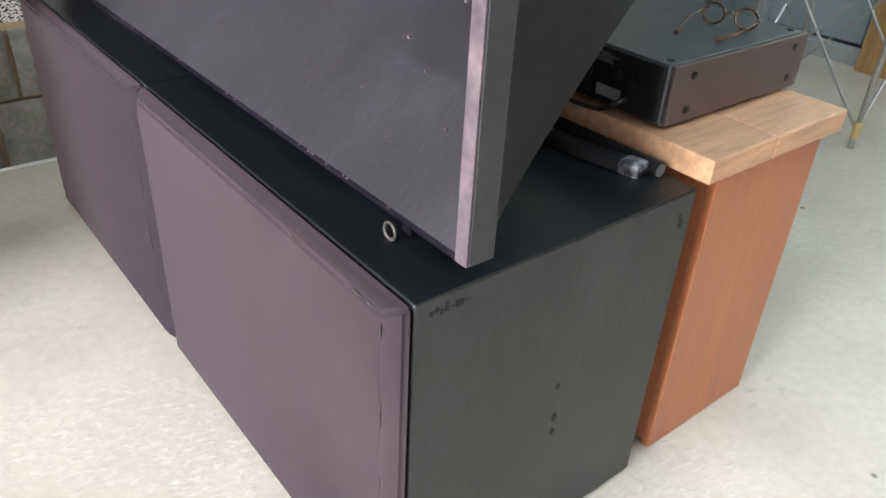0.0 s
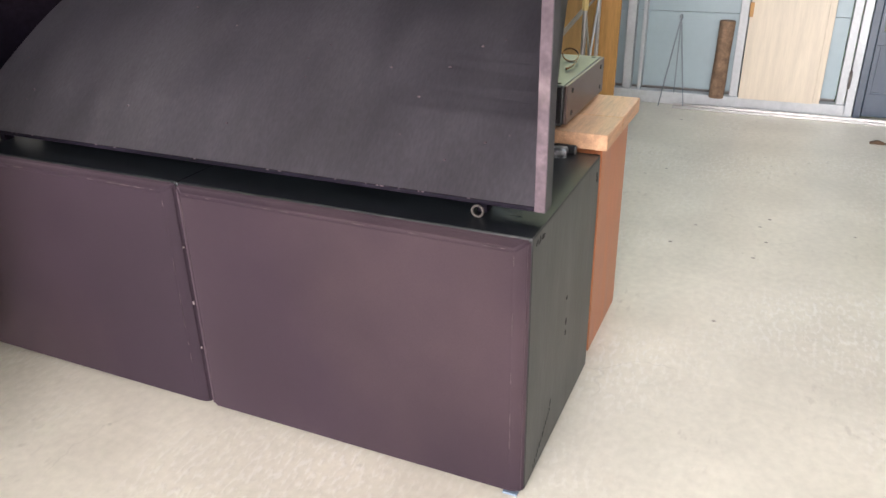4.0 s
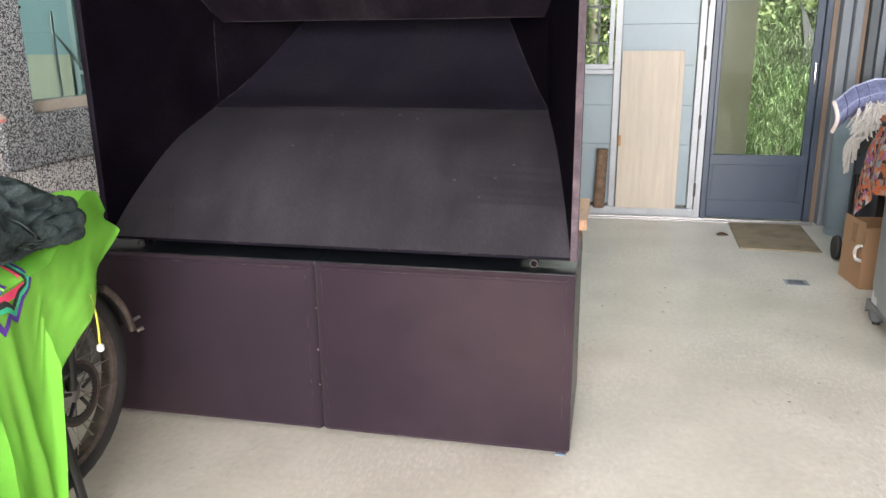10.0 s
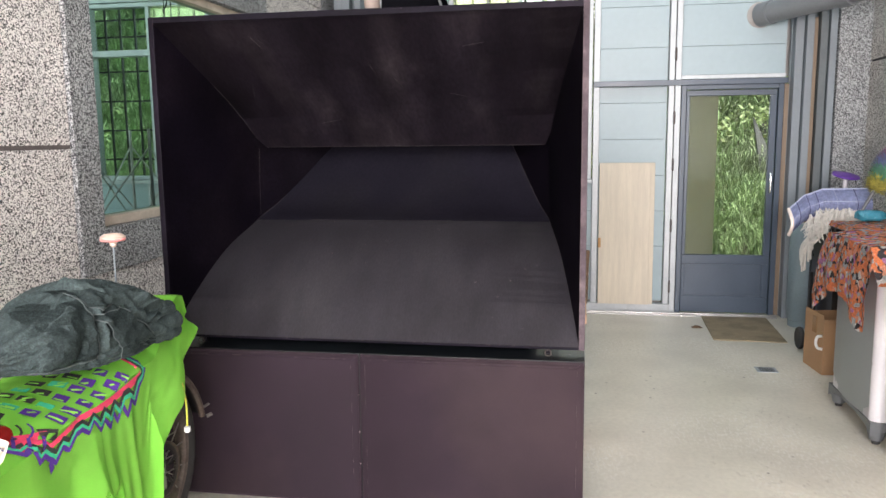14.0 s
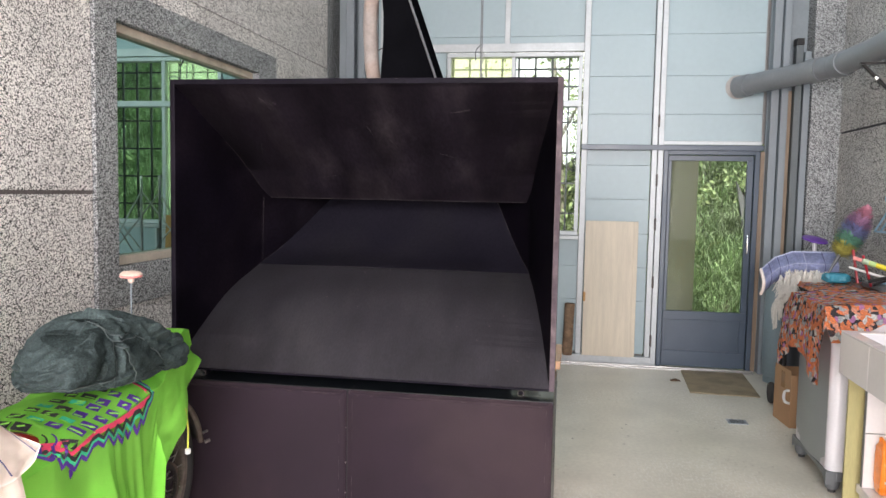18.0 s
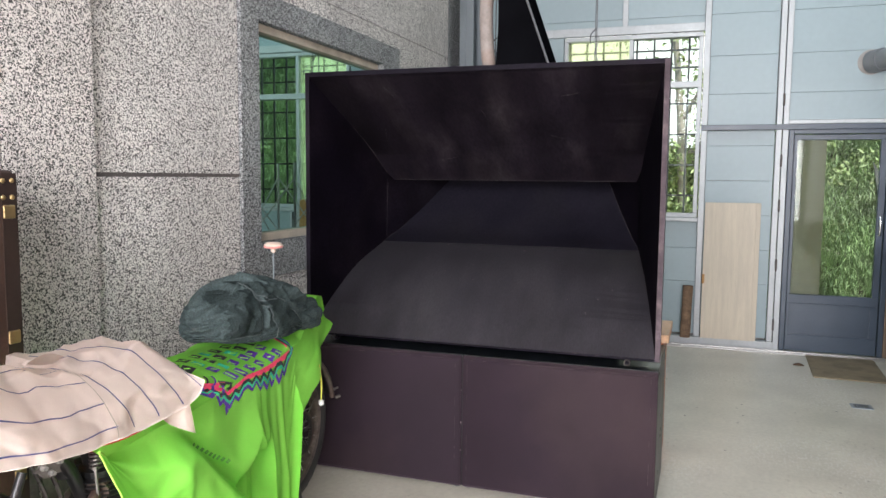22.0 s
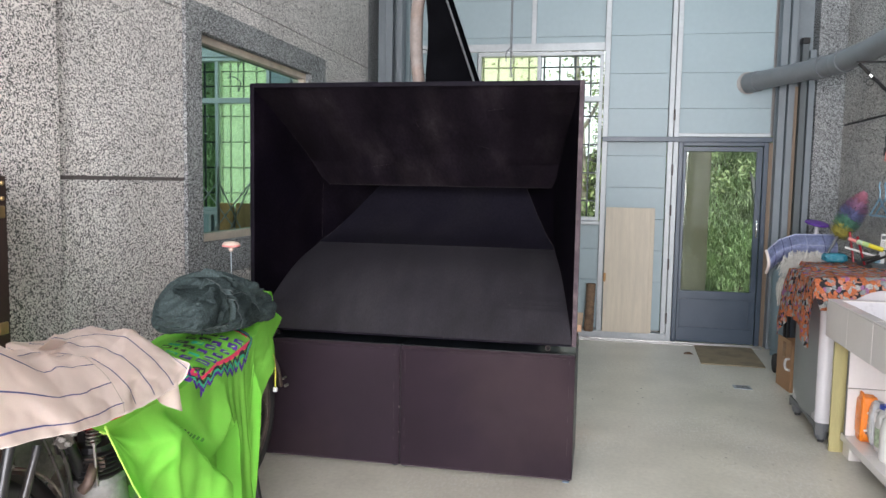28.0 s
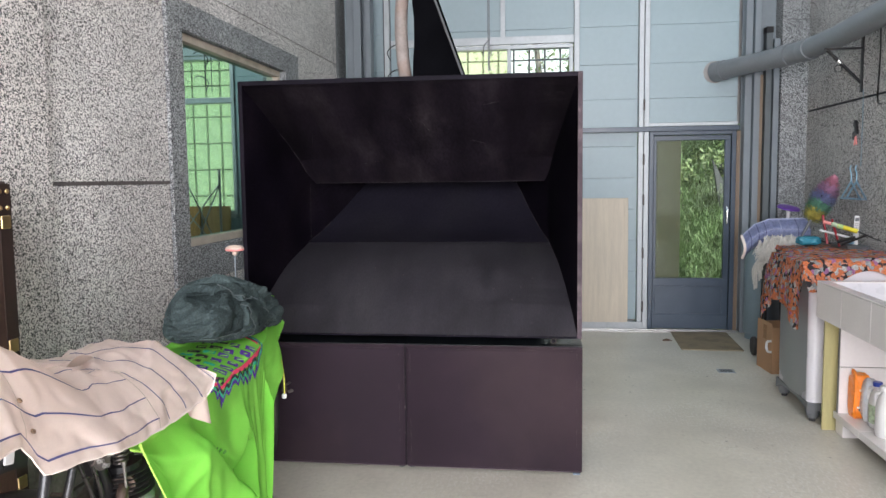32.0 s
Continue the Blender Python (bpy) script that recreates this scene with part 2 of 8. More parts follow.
# dust on the weave: shows at a glancing view
for k, w in (("cloth_grille", 0.26), ("edge", 0.25)):
    cb = M[k].node_tree.nodes["Principled BSDF"]
    cb.inputs["Sheen Weight"].default_value, cb.inputs["Sheen Roughness"].default_value = w, 0.45
    cb.inputs["Sheen Tint"].default_value = (0.77, 0.57, 0.645, 1)
M["cabinet_wood"] = mat("orange_brown_veneer", (0.45, 0.165, 0.072), 0.4, var=0.12, scale=3, fine=25, bump=0.06, stretch=(6, 6, 0.5))
M["plank"] = mat("oiled_plank", (0.56, 0.335, 0.195), 0.45, var=0.2, scale=6, fine=30, bump=0.1, stretch=(1, 8, 8))
M["board"] = mat("pale_ash_board", (0.57, 0.50, 0.39), 0.5, var=0.08, scale=3, fine=22, bump=0.05, stretch=(8, 8, 0.6))
M["rug"] = mat("brown_mat", (0.24, 0.19, 0.12), 0.9, var=0.15, scale=7, fine=300, bump=0.5, color2=(0.14, 0.11, 0.07), amount=0.8)
M["glass_green"] = glass("green_mirror_glass", (0.56, 0.80, 0.74), 0.78, (0.25, 0.42, 0.36))
M["glass_smoke"] = glass("smoked_film_glass", (0.7, 0.75, 0.7), 0.008, (0.62, 0.60, 0.42))
fm = M["glass_smoke"].node_tree
fd, fa = fm.nodes.new("ShaderNodeBsdfDiffuse"), fm.nodes.new("ShaderNodeMixShader")
fd.inputs["Color"].default_value = (0.30, 0.285, 0.21, 1)
fa.inputs["Fac"].default_value = 0.55
fm.links.new(fm.nodes["Material Output"].inputs["Surface"].links[0].from_socket, fa.inputs[1])
fm.links.new(fd.outputs[0], fa.inputs[2])
fm.links.new(fa.outputs[0], fm.nodes["Material Output"].inputs["Surface"])
M["glass_window"] = glass("window_glass", (0.9, 0.95, 0.95), 0.004, (0.93, 0.96, 0.94))
M["glass_door"] = glass("door_glass", (0.9, 0.95, 0.95), 0.018, (0.93, 0.96, 0.94))
M["lime"] = mat("lime_shirt", (0.36, 0.86, 0.12), 0.85, var=0.05, scale=5, fine=400, bump=0.2, spec=0.2)
M["hoodie"] = mat("dark_grey_knit", (0.047, 0.063, 0.063), 0.95, var=0.3, scale=170, fine=480, bump=0.4, dist=0.0015, spec=0.1, color2=(0.085, 0.112, 0.108), amount=0.5)
M["cream"] = mat("cream_shirt", (0.86, 0.74, 0.67), 0.85, var=0.06, scale=9, fine=400, bump=0.2, spec=0.2)
M["navy_stripe"] = mat("navy_stripe", (0.10, 0.10, 0.22), 0.85, var=0.06, spec=0.2)
M["tyre"] = mat("tyre_rubber", (0.024, 0.023, 0.023), 0.75, var=0.25, scale=9, fine=120, color2=(0.065, 0.057, 0.052), amount=0.5)
M["black_metal"] = mat("black_enamel", (0.015, 0.015, 0.016), 0.3, 0.0, var=0.2, color2=(0.06, 0.045, 0.035), amount=0.3)
M["rusty"] = mat("dirty_steel", (0.13, 0.105, 0.09), 0.5, 0.5, var=0.3, scale=15, color2=(0.10, 0.06, 0.04), amount=0.6)
M["alu"] = mat("dull_aluminium", (0.42, 0.41, 0.40), 0.35, 0.85, var=0.12, scale=10)
M["chrome"] = mat("chrome", (0.75, 0.75, 0.75), 0.15, 1.0, var=0.05)
M["red"] = mat("red_tank_paint", (0.45, 0.02, 0.02), 0.2, var=0.05)
M["white_tile"] = mat("white_glazed_tile", (0.72, 0.68, 0.66), 0.18, var=0.03, scale=3, bump=0.03)
M["grout"] = mat("grey_grout", (0.35, 0.33, 0.31), 0.9, var=0.1)
M["washer_grey"] = mat("grey_washer_front", (0.24, 0.26, 0.26), 0.35, 0.2, var=0.04, bump=0.03)
M["washer_white"] = mat("washer_side", (0.62, 0.60, 0.62), 0.3, 0.0, var=0.03, bump=0.03)
M["dark_plastic"] = mat("dark_grey_plastic", (0.12, 0.125, 0.13), 0.45, var=0.06)
M["carton"] = mat("brown_carton", (0.36, 0.21, 0.11), 0.8, var=0.06, scale=5, fine=90)
M["leaf"] = mat("grass_leaf", (0.36, 0.47, 0.22), 0.7, spec=0.2, var=0.35, scale=3, fine=26, color2=(0.50, 0.56, 0.34), amount=0.8)
M["earth"] = mat("hill_earth", (0.085, 0.072, 0.045), 0.95, var=0.3, scale=3, fine=25, bump=0.6, dist=0.02, color2=(0.09, 0.13, 0.03), amount=0.9)


# ---- helpers for building ----
def thing(name, label, category, at=(0, 0, 0), group="", kind=""):
    ob = new(name)
    ob.location = at
    ob.empty_display_size = 0.1
    return tagged(ob, label, category, group, kind)


def part(name, bm, material, parent=None, label="", smooth=False):
    me = bpy.data.meshes.new(name)
    bmesh.ops.recalc_face_normals(bm, faces=bm.faces)
    bm.to_mesh(me)
    bm.free()
    for m in material if isinstance(material, (list, tuple)) else [material]:
        me.materials.append(m)
    if smooth:
        me.shade_smooth()
        me.set_sharp_from_angle(angle=radians(40))
    ob = new(name, me)
    if parent is not None:
        ob.parent = parent
        if parent.type == "EMPTY":
            ob.matrix_parent_inverse = Matrix.Translation(parent.location).inverted()
    if label:
        ob["label"] = label
    return ob


def alone(name, bm, material, label, category, kind="", group="", smooth=False):
    return tagged(part(name, bm, material, None, "", smooth), label, category, group, kind)


def box(bm, x0, x1, y0, y1, z0, z1, bevel=0.0, turn=None, seg=2):
    """Adds a box; turn: a matrix applied to it."""
    g = bmesh.ops.create_cube(bm, size=1)
    vs = g["verts"]
    bmesh.ops.scale(bm, vec=(abs(x1 - x0), abs(y1 - y0), abs(z1 - z0)), verts=vs)
    bmesh.ops.translate(bm, vec=((x0 + x1) / 2, (y0 + y1) / 2, (z0 + z1) / 2), verts=vs)
    if bevel:
        es = list({e for v in vs for e in v.link_edges})
        r = bmesh.ops.bevel(bm, geom=es, offset=bevel, segments=seg, affect="EDGES", profile=0.5)
        vs = list({v for f in r["faces"] for v in f.verts} | {v for v in vs if v.is_valid})
    if turn is not None:
        bmesh.ops.transform(bm, matrix=turn, verts=vs)
    return bm


def bx(*a, **k):
    return box(bmesh.new(), *a, **k)


def ring_frame(p, way, up):
    w = Vector(way).normalized()
    u = (Vector(up) - w * w.dot(Vector(up))).normalized()
    return u, w.cross(u)


def tube(bm, pts, r, seg=10, closed=False, caps=True):
    """A round bar along points; r: one radius or one for each point."""
    pts = [Vector(p) for p in pts]
    n = len(pts)
    rs = r if isinstance(r, (list, tuple)) else [r] * n
    rings = []
    up = Vector((0.123, 0.456, 0.88))
    for i, p in enumerate(pts):
        a = pts[(i - 1) % n] if closed or i else p
        b = pts[(i + 1) % n] if closed or i < n - 1 else p
        way = (b - a).normalized()
        if abs(way.dot(up)) > 0.98:
            up = Vector((0.9, 0.1, 0.2))
        u, v = ring_frame(p, way, up)
        up = u
        rings.append([bm.verts.new(p + rs[i] * (math.cos(t) * u + math.sin(t) * v)) for t in (2 * math.pi * k / seg for k in range(seg))])
    for i in range(n if closed else n - 1):
        a, b = rings[i], rings[(i + 1) % n]
        for k in range(seg):
            bm.faces.new((a[k], a[(k + 1) % seg], b[(k + 1) % seg], b[k]))
    if caps and not closed:
        bm.faces.new(rings[0])
        bm.faces.new(list(reversed(rings[-1])))
    return bm


def tb(*a, **k):
    return tube(bmesh.new(), *a, **k)


def curve_pts(pts, n=24):
    """Smooth points through the given ones."""
    p = [Vector(q) for q in pts]
    p = [2 * p[0] - p[1]] + p + [2 * p[-1] - p[-2]]
    out = []
    for i in range(1, len(p) - 2):
        for k in range(n):
            t = k / n
            a, b, c, d = p[i - 1], p[i], p[i + 1], p[i + 2]
            out.append(0.5 * ((2 * b) + (c - a) * t + (2 * a - 5 * b + 4 * c - d) * t * t + (3 * b - a - 3 * c + d) * t ** 3))
    out.append(p[-2])
    return out


def lathe(bm, profile, seg=24, m=None):
    """Turns (radius, height) pairs round z; m places it."""
    m = m or Matrix()
    rings = [[bm.verts.new(m @ Vector((r * math.cos(2 * math.pi * k / seg), r * math.sin(2 * math.pi * k / seg), z))) for k in range(seg)] for r, z in profile]
    for a, b in zip(rings, rings[1:]):
        for k in range(seg):
            bm.faces.new((a[k], a[(k + 1) % seg], b[(k + 1) % seg], b[k]))
    bm.faces.new(rings[0])
    bm.faces.new(list(reversed(rings[-1])))
    return bm


def sheet(bm, f, nu, nv, thick=0.0, mats=None):
    """A grid f(u, v) -> place, u and v from 0 to 1, with a thickness."""
    P = [[Vector(f(i / nu, j / nv)) for j in range(nv + 1)] for i in range(nu + 1)]
    top = [[bm.verts.new(p) for p in row] for row in P]
    faces = []
    for i in range(nu):
        for j in range(nv):
            fc = bm.faces.new((top[i][j], top[i + 1][j], top[i + 1][j + 1], top[i][j + 1]))
            if mats:
                fc.material_index = mats((i + 0.5) / nu, (j + 0.5) / nv)
            faces.append(fc)
    if thick:
        bmesh.ops.solidify(bm, geom=faces, thickness=thick)
    return bm


def prism(bm, outline, axis, a, b):
    """A plate: an outline in the two other axes, from a to b along axis."""
    def place(p, h):
        q = list(p)
        q.insert("xyz".index(axis), h)
        return Vector(q)
    lo, hi = [bm.verts.new(place(p, a)) for p in outline], [bm.verts.new(place(p, b)) for p in outline]
    bm.faces.new(lo)
    bm.faces.new(list(reversed(hi)))
    n = len(outline)
    for k in range(n):
        bm.faces.new((lo[k], lo[(k + 1) % n], hi[(k + 1) % n], hi[k]))
    return bm

# ---- the place: floor, walls, roof ----
REAR, LEFT, RIGHT, TOP, OPEN = 4.40, 3.165, -1.55, 4.7, -7.5
alone("floor", bx(OPEN - 4, REAR + 0.2, RIGHT - 0.3, LEFT + 0.3, -0.2, 0.0), M["floor"], "worn pale concrete floor with brushed marks and cracks", "floor", "structure")


def wall_left():
    w = thing("wall_left", "grey washed-granite wall with recessed joints and a window opening", "wall", (0, LEFT, 0), kind="structure")
    wx0, wx1, wz0, wz1 = 0.53, 2.36, 1.215, 2.53
    y0, y1 = LEFT, LEFT + 0.25
    j = 0.008
    def slab(a, b, z0, z1, proud=0.0, m="granite"):
        part("granite_panel", bx(a + j / 2, b - j / 2, y0 - proud, y1, z0 + j / 2, z1 - j / 2, bevel=0.003), M[m], w)
    # the plain bay by the walk, cut by one level joint
    for z0, z1 in ((0, 0.62), (0.62, 1.612), (1.624, 2.62), (2.62, 3.62), (3.62, TOP)):
        slab(-0.80, 0.34, z0, z1)
    part("joint_fill", bx(-0.80, 0.34, y0 + 0.004, y0 + 0.02, 1.60, 1.636), M["joint"], w, "dark mortar joint")
    for a, b in ((-1.27, -0.80), (-3.2, -1.27), (-5.4, -3.2), (OPEN, -5.4)):
        for z0, z1 in ((0, 3.2), (3.2, TOP)):
            slab(a, b, z0, z1, 0.05, "granite_left")
    # round the window
    fr = 0.19
    for a, b, z0, z1 in ((wx0 - fr, wx0, wz0 - 0.22, wz1 + 0.17), (wx1, wx1 + 0.34, wz0 - 0.22, wz1 + 0.17)):
        part("window_surround", bx(a, b, y0 - 0.02, y1, z0, z1, bevel=0.004), M["granite_dark"], w)
    part("window_surround", bx(wx0, wx1, y0 - 0.02, y1, wz1, wz1 + 0.17, bevel=0.004), M["granite_dark"], w)
    part("window_surround", bx(wx0, wx1, y0 - 0.02, y1, wz0 - 0.22, wz0, bevel=0.004), M["granite_dark"], w)
    slab(wx0 - fr, 2.7, 0, 0.5)
    slab(wx0 - fr, 2.7, 0.5, wz0 - 0.22)
    slab(wx0 - fr, 2.7, wz1 + 0.17, wz1 + 0.29)
    slab(wx0 - fr, 4.03, wz1 + 0.29, TOP)
    slab(2.7, 4.03, 0, wz1 + 0.29)
    slab(4.03, REAR + 0.2, 0, TOP, 0.0, "granite_dark")
    part("joint_backing", bx(OPEN, wx0 - 0.05, y0 + 0.01, y1 - 0.01, 0, TOP), M["grout"], w)
    part("joint_backing", bx(wx1 + 0.05, REAR + 0.2, y0 + 0.01, y1 - 0.01, 0, TOP), M["grout"], w)
    for z0, z1 in ((0, wz0 - 0.05), (wz1 + 0.05, TOP)):
        part("joint_backing", bx(wx0 - 0.05, wx1 + 0.05, y0 + 0.01, y1 - 0.01, z0, z1), M["grout"], w)
    win = thing("window_1", "fixed tinted window in a cream frame, mirroring the yard side", "window", (wx0, LEFT + 0.1, wz0), kind="structure")
    f = 0.05
    for nm, b in (("window_frame", (wx0, wx1, wz1 - f, wz1)), ("window_sill", (wx0, wx1, wz0, wz0 + f)), ("window_frame", (wx0, wx0 + 0.012, wz0 + f, wz1 - f)), ("window_frame", (wx1 - f, wx1, wz0 + f, wz1 - f))):
        part(nm, bx(b[0], b[1], LEFT + 0.03, LEFT + 0.14, b[2], b[3], bevel=0.006), M["cream_frame"], win)
    part("pane", bx(wx0 + 0.012, wx1 - f, LEFT + 0.08, LEFT + 0.088, wz0 + f, wz1 - f), M["glass_green"], win)
    # dark sheet added in place of the unseen room's shade
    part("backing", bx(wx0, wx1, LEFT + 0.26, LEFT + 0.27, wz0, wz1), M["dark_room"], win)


M["granite_left"] = granite("washed_granite_coarse", (0.80, 0.75, 0.71), (0.045, 0.042, 0.040), (0.38, 0.355, 0.335), 190, 0.39)
M["joint"] = mat("dark_mortar", (0.115, 0.098, 0.092), 0.9, var=0.2, scale=20)
M["cream_frame"] = mat("cream_frame", (0.55, 0.47, 0.38), 0.5, var=0.1, scale=8, color2=(0.3, 0.24, 0.18), amount=0.5)
# near-black colour standing for an unlit room
M["dark_room"] = mat("dark_room_stand_in", (0.03, 0.04, 0.04), 0.8)
def rust_stain(m, at, size):
    """A brown run-off stain with a ragged edge."""
    n, l = m.node_tree.nodes, m.node_tree.links
    b = n["Principled BSDF"]
    src = b.inputs["Base Color"].links[0].from_socket
    co, no, add, mp, ln = n.new("ShaderNodeTexCoord"), n.new("ShaderNodeTexNoise"), n.new("ShaderNodeVectorMath"), n.new("ShaderNodeMapping"), n.new("ShaderNodeVectorMath")
    no.inputs["Scale"].default_value, no.inputs["Detail"].default_value = 14, 6
    add.operation, ln.operation = "MULTIPLY_ADD", "LENGTH"
    add.inputs[1].default_value = (0.12, 0.0, 0.16)
    mp.inputs["Location"].default_value = (-at[0] - 0.06, 0, -at[2] - 0.08)
    flat = n.new("ShaderNodeVectorMath")
    flat.operation = "MULTIPLY"
    flat.inputs[1].default_value = (1 / size, 0, 0.55 / size)
    l.new(co.outputs["Object"], no.inputs["Vector"])
    l.new(no.outputs["Color"], add.inputs[0])
    l.new(co.outputs["Object"], add.inputs[2])
    l.new(add.outputs["Vector"], mp.inputs["Vector"])
    l.new(mp.outputs["Vector"], flat.inputs[0])
    l.new(flat.outputs["Vector"], ln.inputs[0])
    r, x = n.new("ShaderNodeMapRange"), n.new("ShaderNodeMix")
    r.inputs["From Min"].default_value, r.inputs["From Max"].default_value, r.inputs["To Min"].default_value, r.inputs["To Max"].default_value = 0.2, 1.0, 0.75, 0.0
    l.new(ln.outputs["Value"], r.inputs["Value"])
    x.data_type, x.blend_type = "RGBA", "MULTIPLY"
    x.inputs["B"].default_value = (0.42, 0.27, 0.15, 1)
    l.new(r.outputs["Result"], x.inputs["Factor"])
    l.new(src, x.inputs["A"])
    l.new(x.outputs["Result"], b.inputs["Base Color"])


rust_stain(M["granite_left"], (-1.33, 0, 2.03), 0.09)
wall_left()


def wall_rear():
    """Sandwich panels between silver posts; a barred window; the garden door."""
    w = thing("wall_rear", "pale blue insulated panel wall with silver posts", "wall", (REAR, 0, 0), kind="structure")
    x0, x1 = REAR, REAR + 0.10
    seams = [0.10, 0.62, 0.95, 1.28, 1.61, 1.94, 2.10, 2.43, 2.79, 3.18, 3.57, 3.96, 4.35, TOP]
    def bay(y0, y1, za, zb):
        cuts = [za] + [s for s in seams if za + 0.03 < s < zb - 0.03] + [zb]
        for a, b in zip(cuts, cuts[1:]):
            part("panel", bx(x0, x1, y0 + 0.002, y1 - 0.002, a + 0.0012, b - 0.0012, bevel=0.0015), M["panel"], w)
    bay(0.04, 0.645, 0.10, TOP)
    bay(-0.96, -0.06, 2.178, TOP)
    bay(0.70, 2.66, 3.06, TOP)
    bay(2.05, 2.66, 0.10, 3.06)
    bay(0.70, 2.05, 0.10, 1.22)
    bay(2.72, LEFT, 0.10, TOP)
    part("panel_core", bx(x1, x1 + 0.03, 0.04, 0.70, 0, TOP), M["grout"], w)
    part("panel_core", bx(x1, x1 + 0.03, -1.2, 0.04, 2.16, TOP), M["grout"], w)
    part("panel_core", bx(x1, x1 + 0.03, 0.70, LEFT, 3.06, TOP), M["grout"], w)
    part("panel_core", bx(x1, x1 + 0.03, 2.05, LEFT, 0, 3.06), M["grout"], w)
    part("panel_core", bx(x1, x1 + 0.03, 0.70, 2.05, 0, 1.22), M["grout"], w)
    for y, d in ((0.672, 0.055), (0.012, 0.05), (-0.045, 0.05), (2.69, 0.055)):
        part("post", bx(x0 - 0.06, x0 + 0.02, y - d / 2, y + d / 2, 0.0, TOP, bevel=0.004), M["silver"], w)
    part("post", bx(x0 - 0.03, x0 + 0.0, 1.42, 1.47, 3.10, TOP, bevel=0.003), M["silver"], w)
    part("girt", bx(x0 - 0.03, x0 + 0.02, 0.70, 2.66, 3.03, 3.11, bevel=0.003), M["silver"], w)
    part("sill_channel", bx(x0 - 0.09, x0 + 0.0, -0.02, 2.66, 0.0, 0.085, bevel=0.004), M["silver"], w)
    part("lintel", bx(x0 - 0.075, x0 - 0.005, -0.97, 0.70, 2.085, 2.135, bevel=0.004), M["navy"], w)
    part("girt", bx(x0 - 0.03, x0 + 0.02, -0.96, -0.07, 2.14, 2.176, bevel=0.003), M["silver"], w)
    # the barred window
    win = thing("window_2", "sliding silver window with dark security bars and one frosted leaf", "window", (REAR, 0.7, 1.25), kind="structure")
    a, b, zb, zt = 0.71, 2.04, 1.25, 3.02
    f = 0.04
    for q in ((a, b, zt - f, zt), (a, b, zb, zb + f), (a, b, 2.50, 2.56)):
        part("window_frame", bx(x0 - 0.03, x0 + 0.08, q[0], q[1], q[2], q[3], bevel=0.004), M["silver"], win)
    for y in (a, b - f, 1.36):
        part("window_frame", bx(x0 - 0.02, x0 + 0.07, y, y + f, zb + f, zt - f, bevel=0.004), M["silver"], win)
    part("window_sill", bx(x0 - 0.07, x0 + 0.02, a - 0.01, b, zb - 0.04, zb - 0.002, bevel=0.004), M["silver"], win)
    for z0, z1 in ((zb + f, 2.50), (2.56, zt - f)):
        part("frosted_pane", bx(x0 + 0.03, x0 + 0.036, 1.40, b - f, z0, z1), M["glass_frost"], win)
        part("pane", bx(x0 + 0.045, x0 + 0.05, a + f, 1.36, z0, z1), M["glass_window"], win)
    y = a + 0.12
    while y < b:
        part("bar", bx(x0 + 0.09, x0 + 0.105, y, y + 0.020, zb, zt), M["black_metal"], win)
        y += 0.165
    for z in (1.45, 1.75, 2.05, 2.35, 2.70, 2.87):
        part("bar", bx(x0 + 0.105, x0 + 0.115, a, b, z, z + 0.018), M["black_metal"], win)
    # the door
    d = thing("door_1", "closed dark grey-blue metal door with a large glass pane", "door", (REAR, -0.5, 0), kind="structure")
    y0, y1 = -0.945, -0.075
    part("door_frame", bx(x0 - 0.06, x0 + 0.06, y1 - 0.045, y1, 0, 2.085, bevel=0.004), M["navy"], d)
    part("door_frame", bx(x0 - 0.06, x0 + 0.06, y0, y0 + 0.045, 0, 2.085, bevel=0.004), M["navy"], d)
    part("door_frame", bx(x0 - 0.06, x0 + 0.06, y0 + 0.045, y1 - 0.045, 2.045, 2.085, bevel=0.004), M["navy"], d)
    a, b = y0 + 0.05, y1 - 0.05
    lx0, lx1 = x0 - 0.03, x0 + 0.015
    leaf = part("leaf", bx(lx0, lx1, a, b, 0.01, 0.16, bevel=0.004), M["navy"], d)
    part("rail", bx(lx0, lx1, a, b, 0.465, 0.55, bevel=0.004), M["navy"], leaf)
    part("rail", bx(lx0, lx1, a, b, 1.99, 2.04, bevel=0.004), M["navy"], leaf)
    for q in ((a, a + 0.055), (b - 0.03, b)):
        part("stile", bx(lx0, lx1, q[0], q[1], 0.16, 0.465, bevel=0.003), M["navy"], leaf)
        part("stile", bx(lx0, lx1, q[0], q[1], 0.55, 1.99, bevel=0.003), M["navy"], leaf)
    part("lower_panel", bx(lx0 + 0.012, lx1 - 0.005, a + 0.055, b - 0.03, 0.16, 0.465), M["navy"], leaf)
    for q in ((a + 0.055, a + 0.065, 0.16, 0.465), (b - 0.04, b - 0.03, 0.16, 0.465), (a + 0.065, b - 0.04, 0.16, 0.17), (a + 0.065, b - 0.04, 0.455, 0.465)):
        part("moulding", bx(lx0 + 0.003, lx0 + 0.011, q[0], q[1], q[2], q[3]), M["navy"], leaf)
    part("pane", bx(x0 - 0.008, x0 - 0.002, a + 0.055, b - 0.03, 0.55, 1.99), M["glass_door"], leaf)
    part("film", bx(x0 + 0.004, x0 + 0.007, -0.405, b - 0.03, 0.55, 1.99), M["glass_smoke"], leaf, "smoked film on half of the glass")
    hd = tb(curve_pts([(lx0 - 0.005, a + 0.03, 1.30), (lx0 - 0.045, a + 0.032, 1.28), (lx0 - 0.045, a + 0.032, 1.14), (lx0 - 0.005, a + 0.03, 1.12)], 8), 0.009, 8)
    part("door_handle", hd, M["chrome"], leaf, "bright pull handle", True)
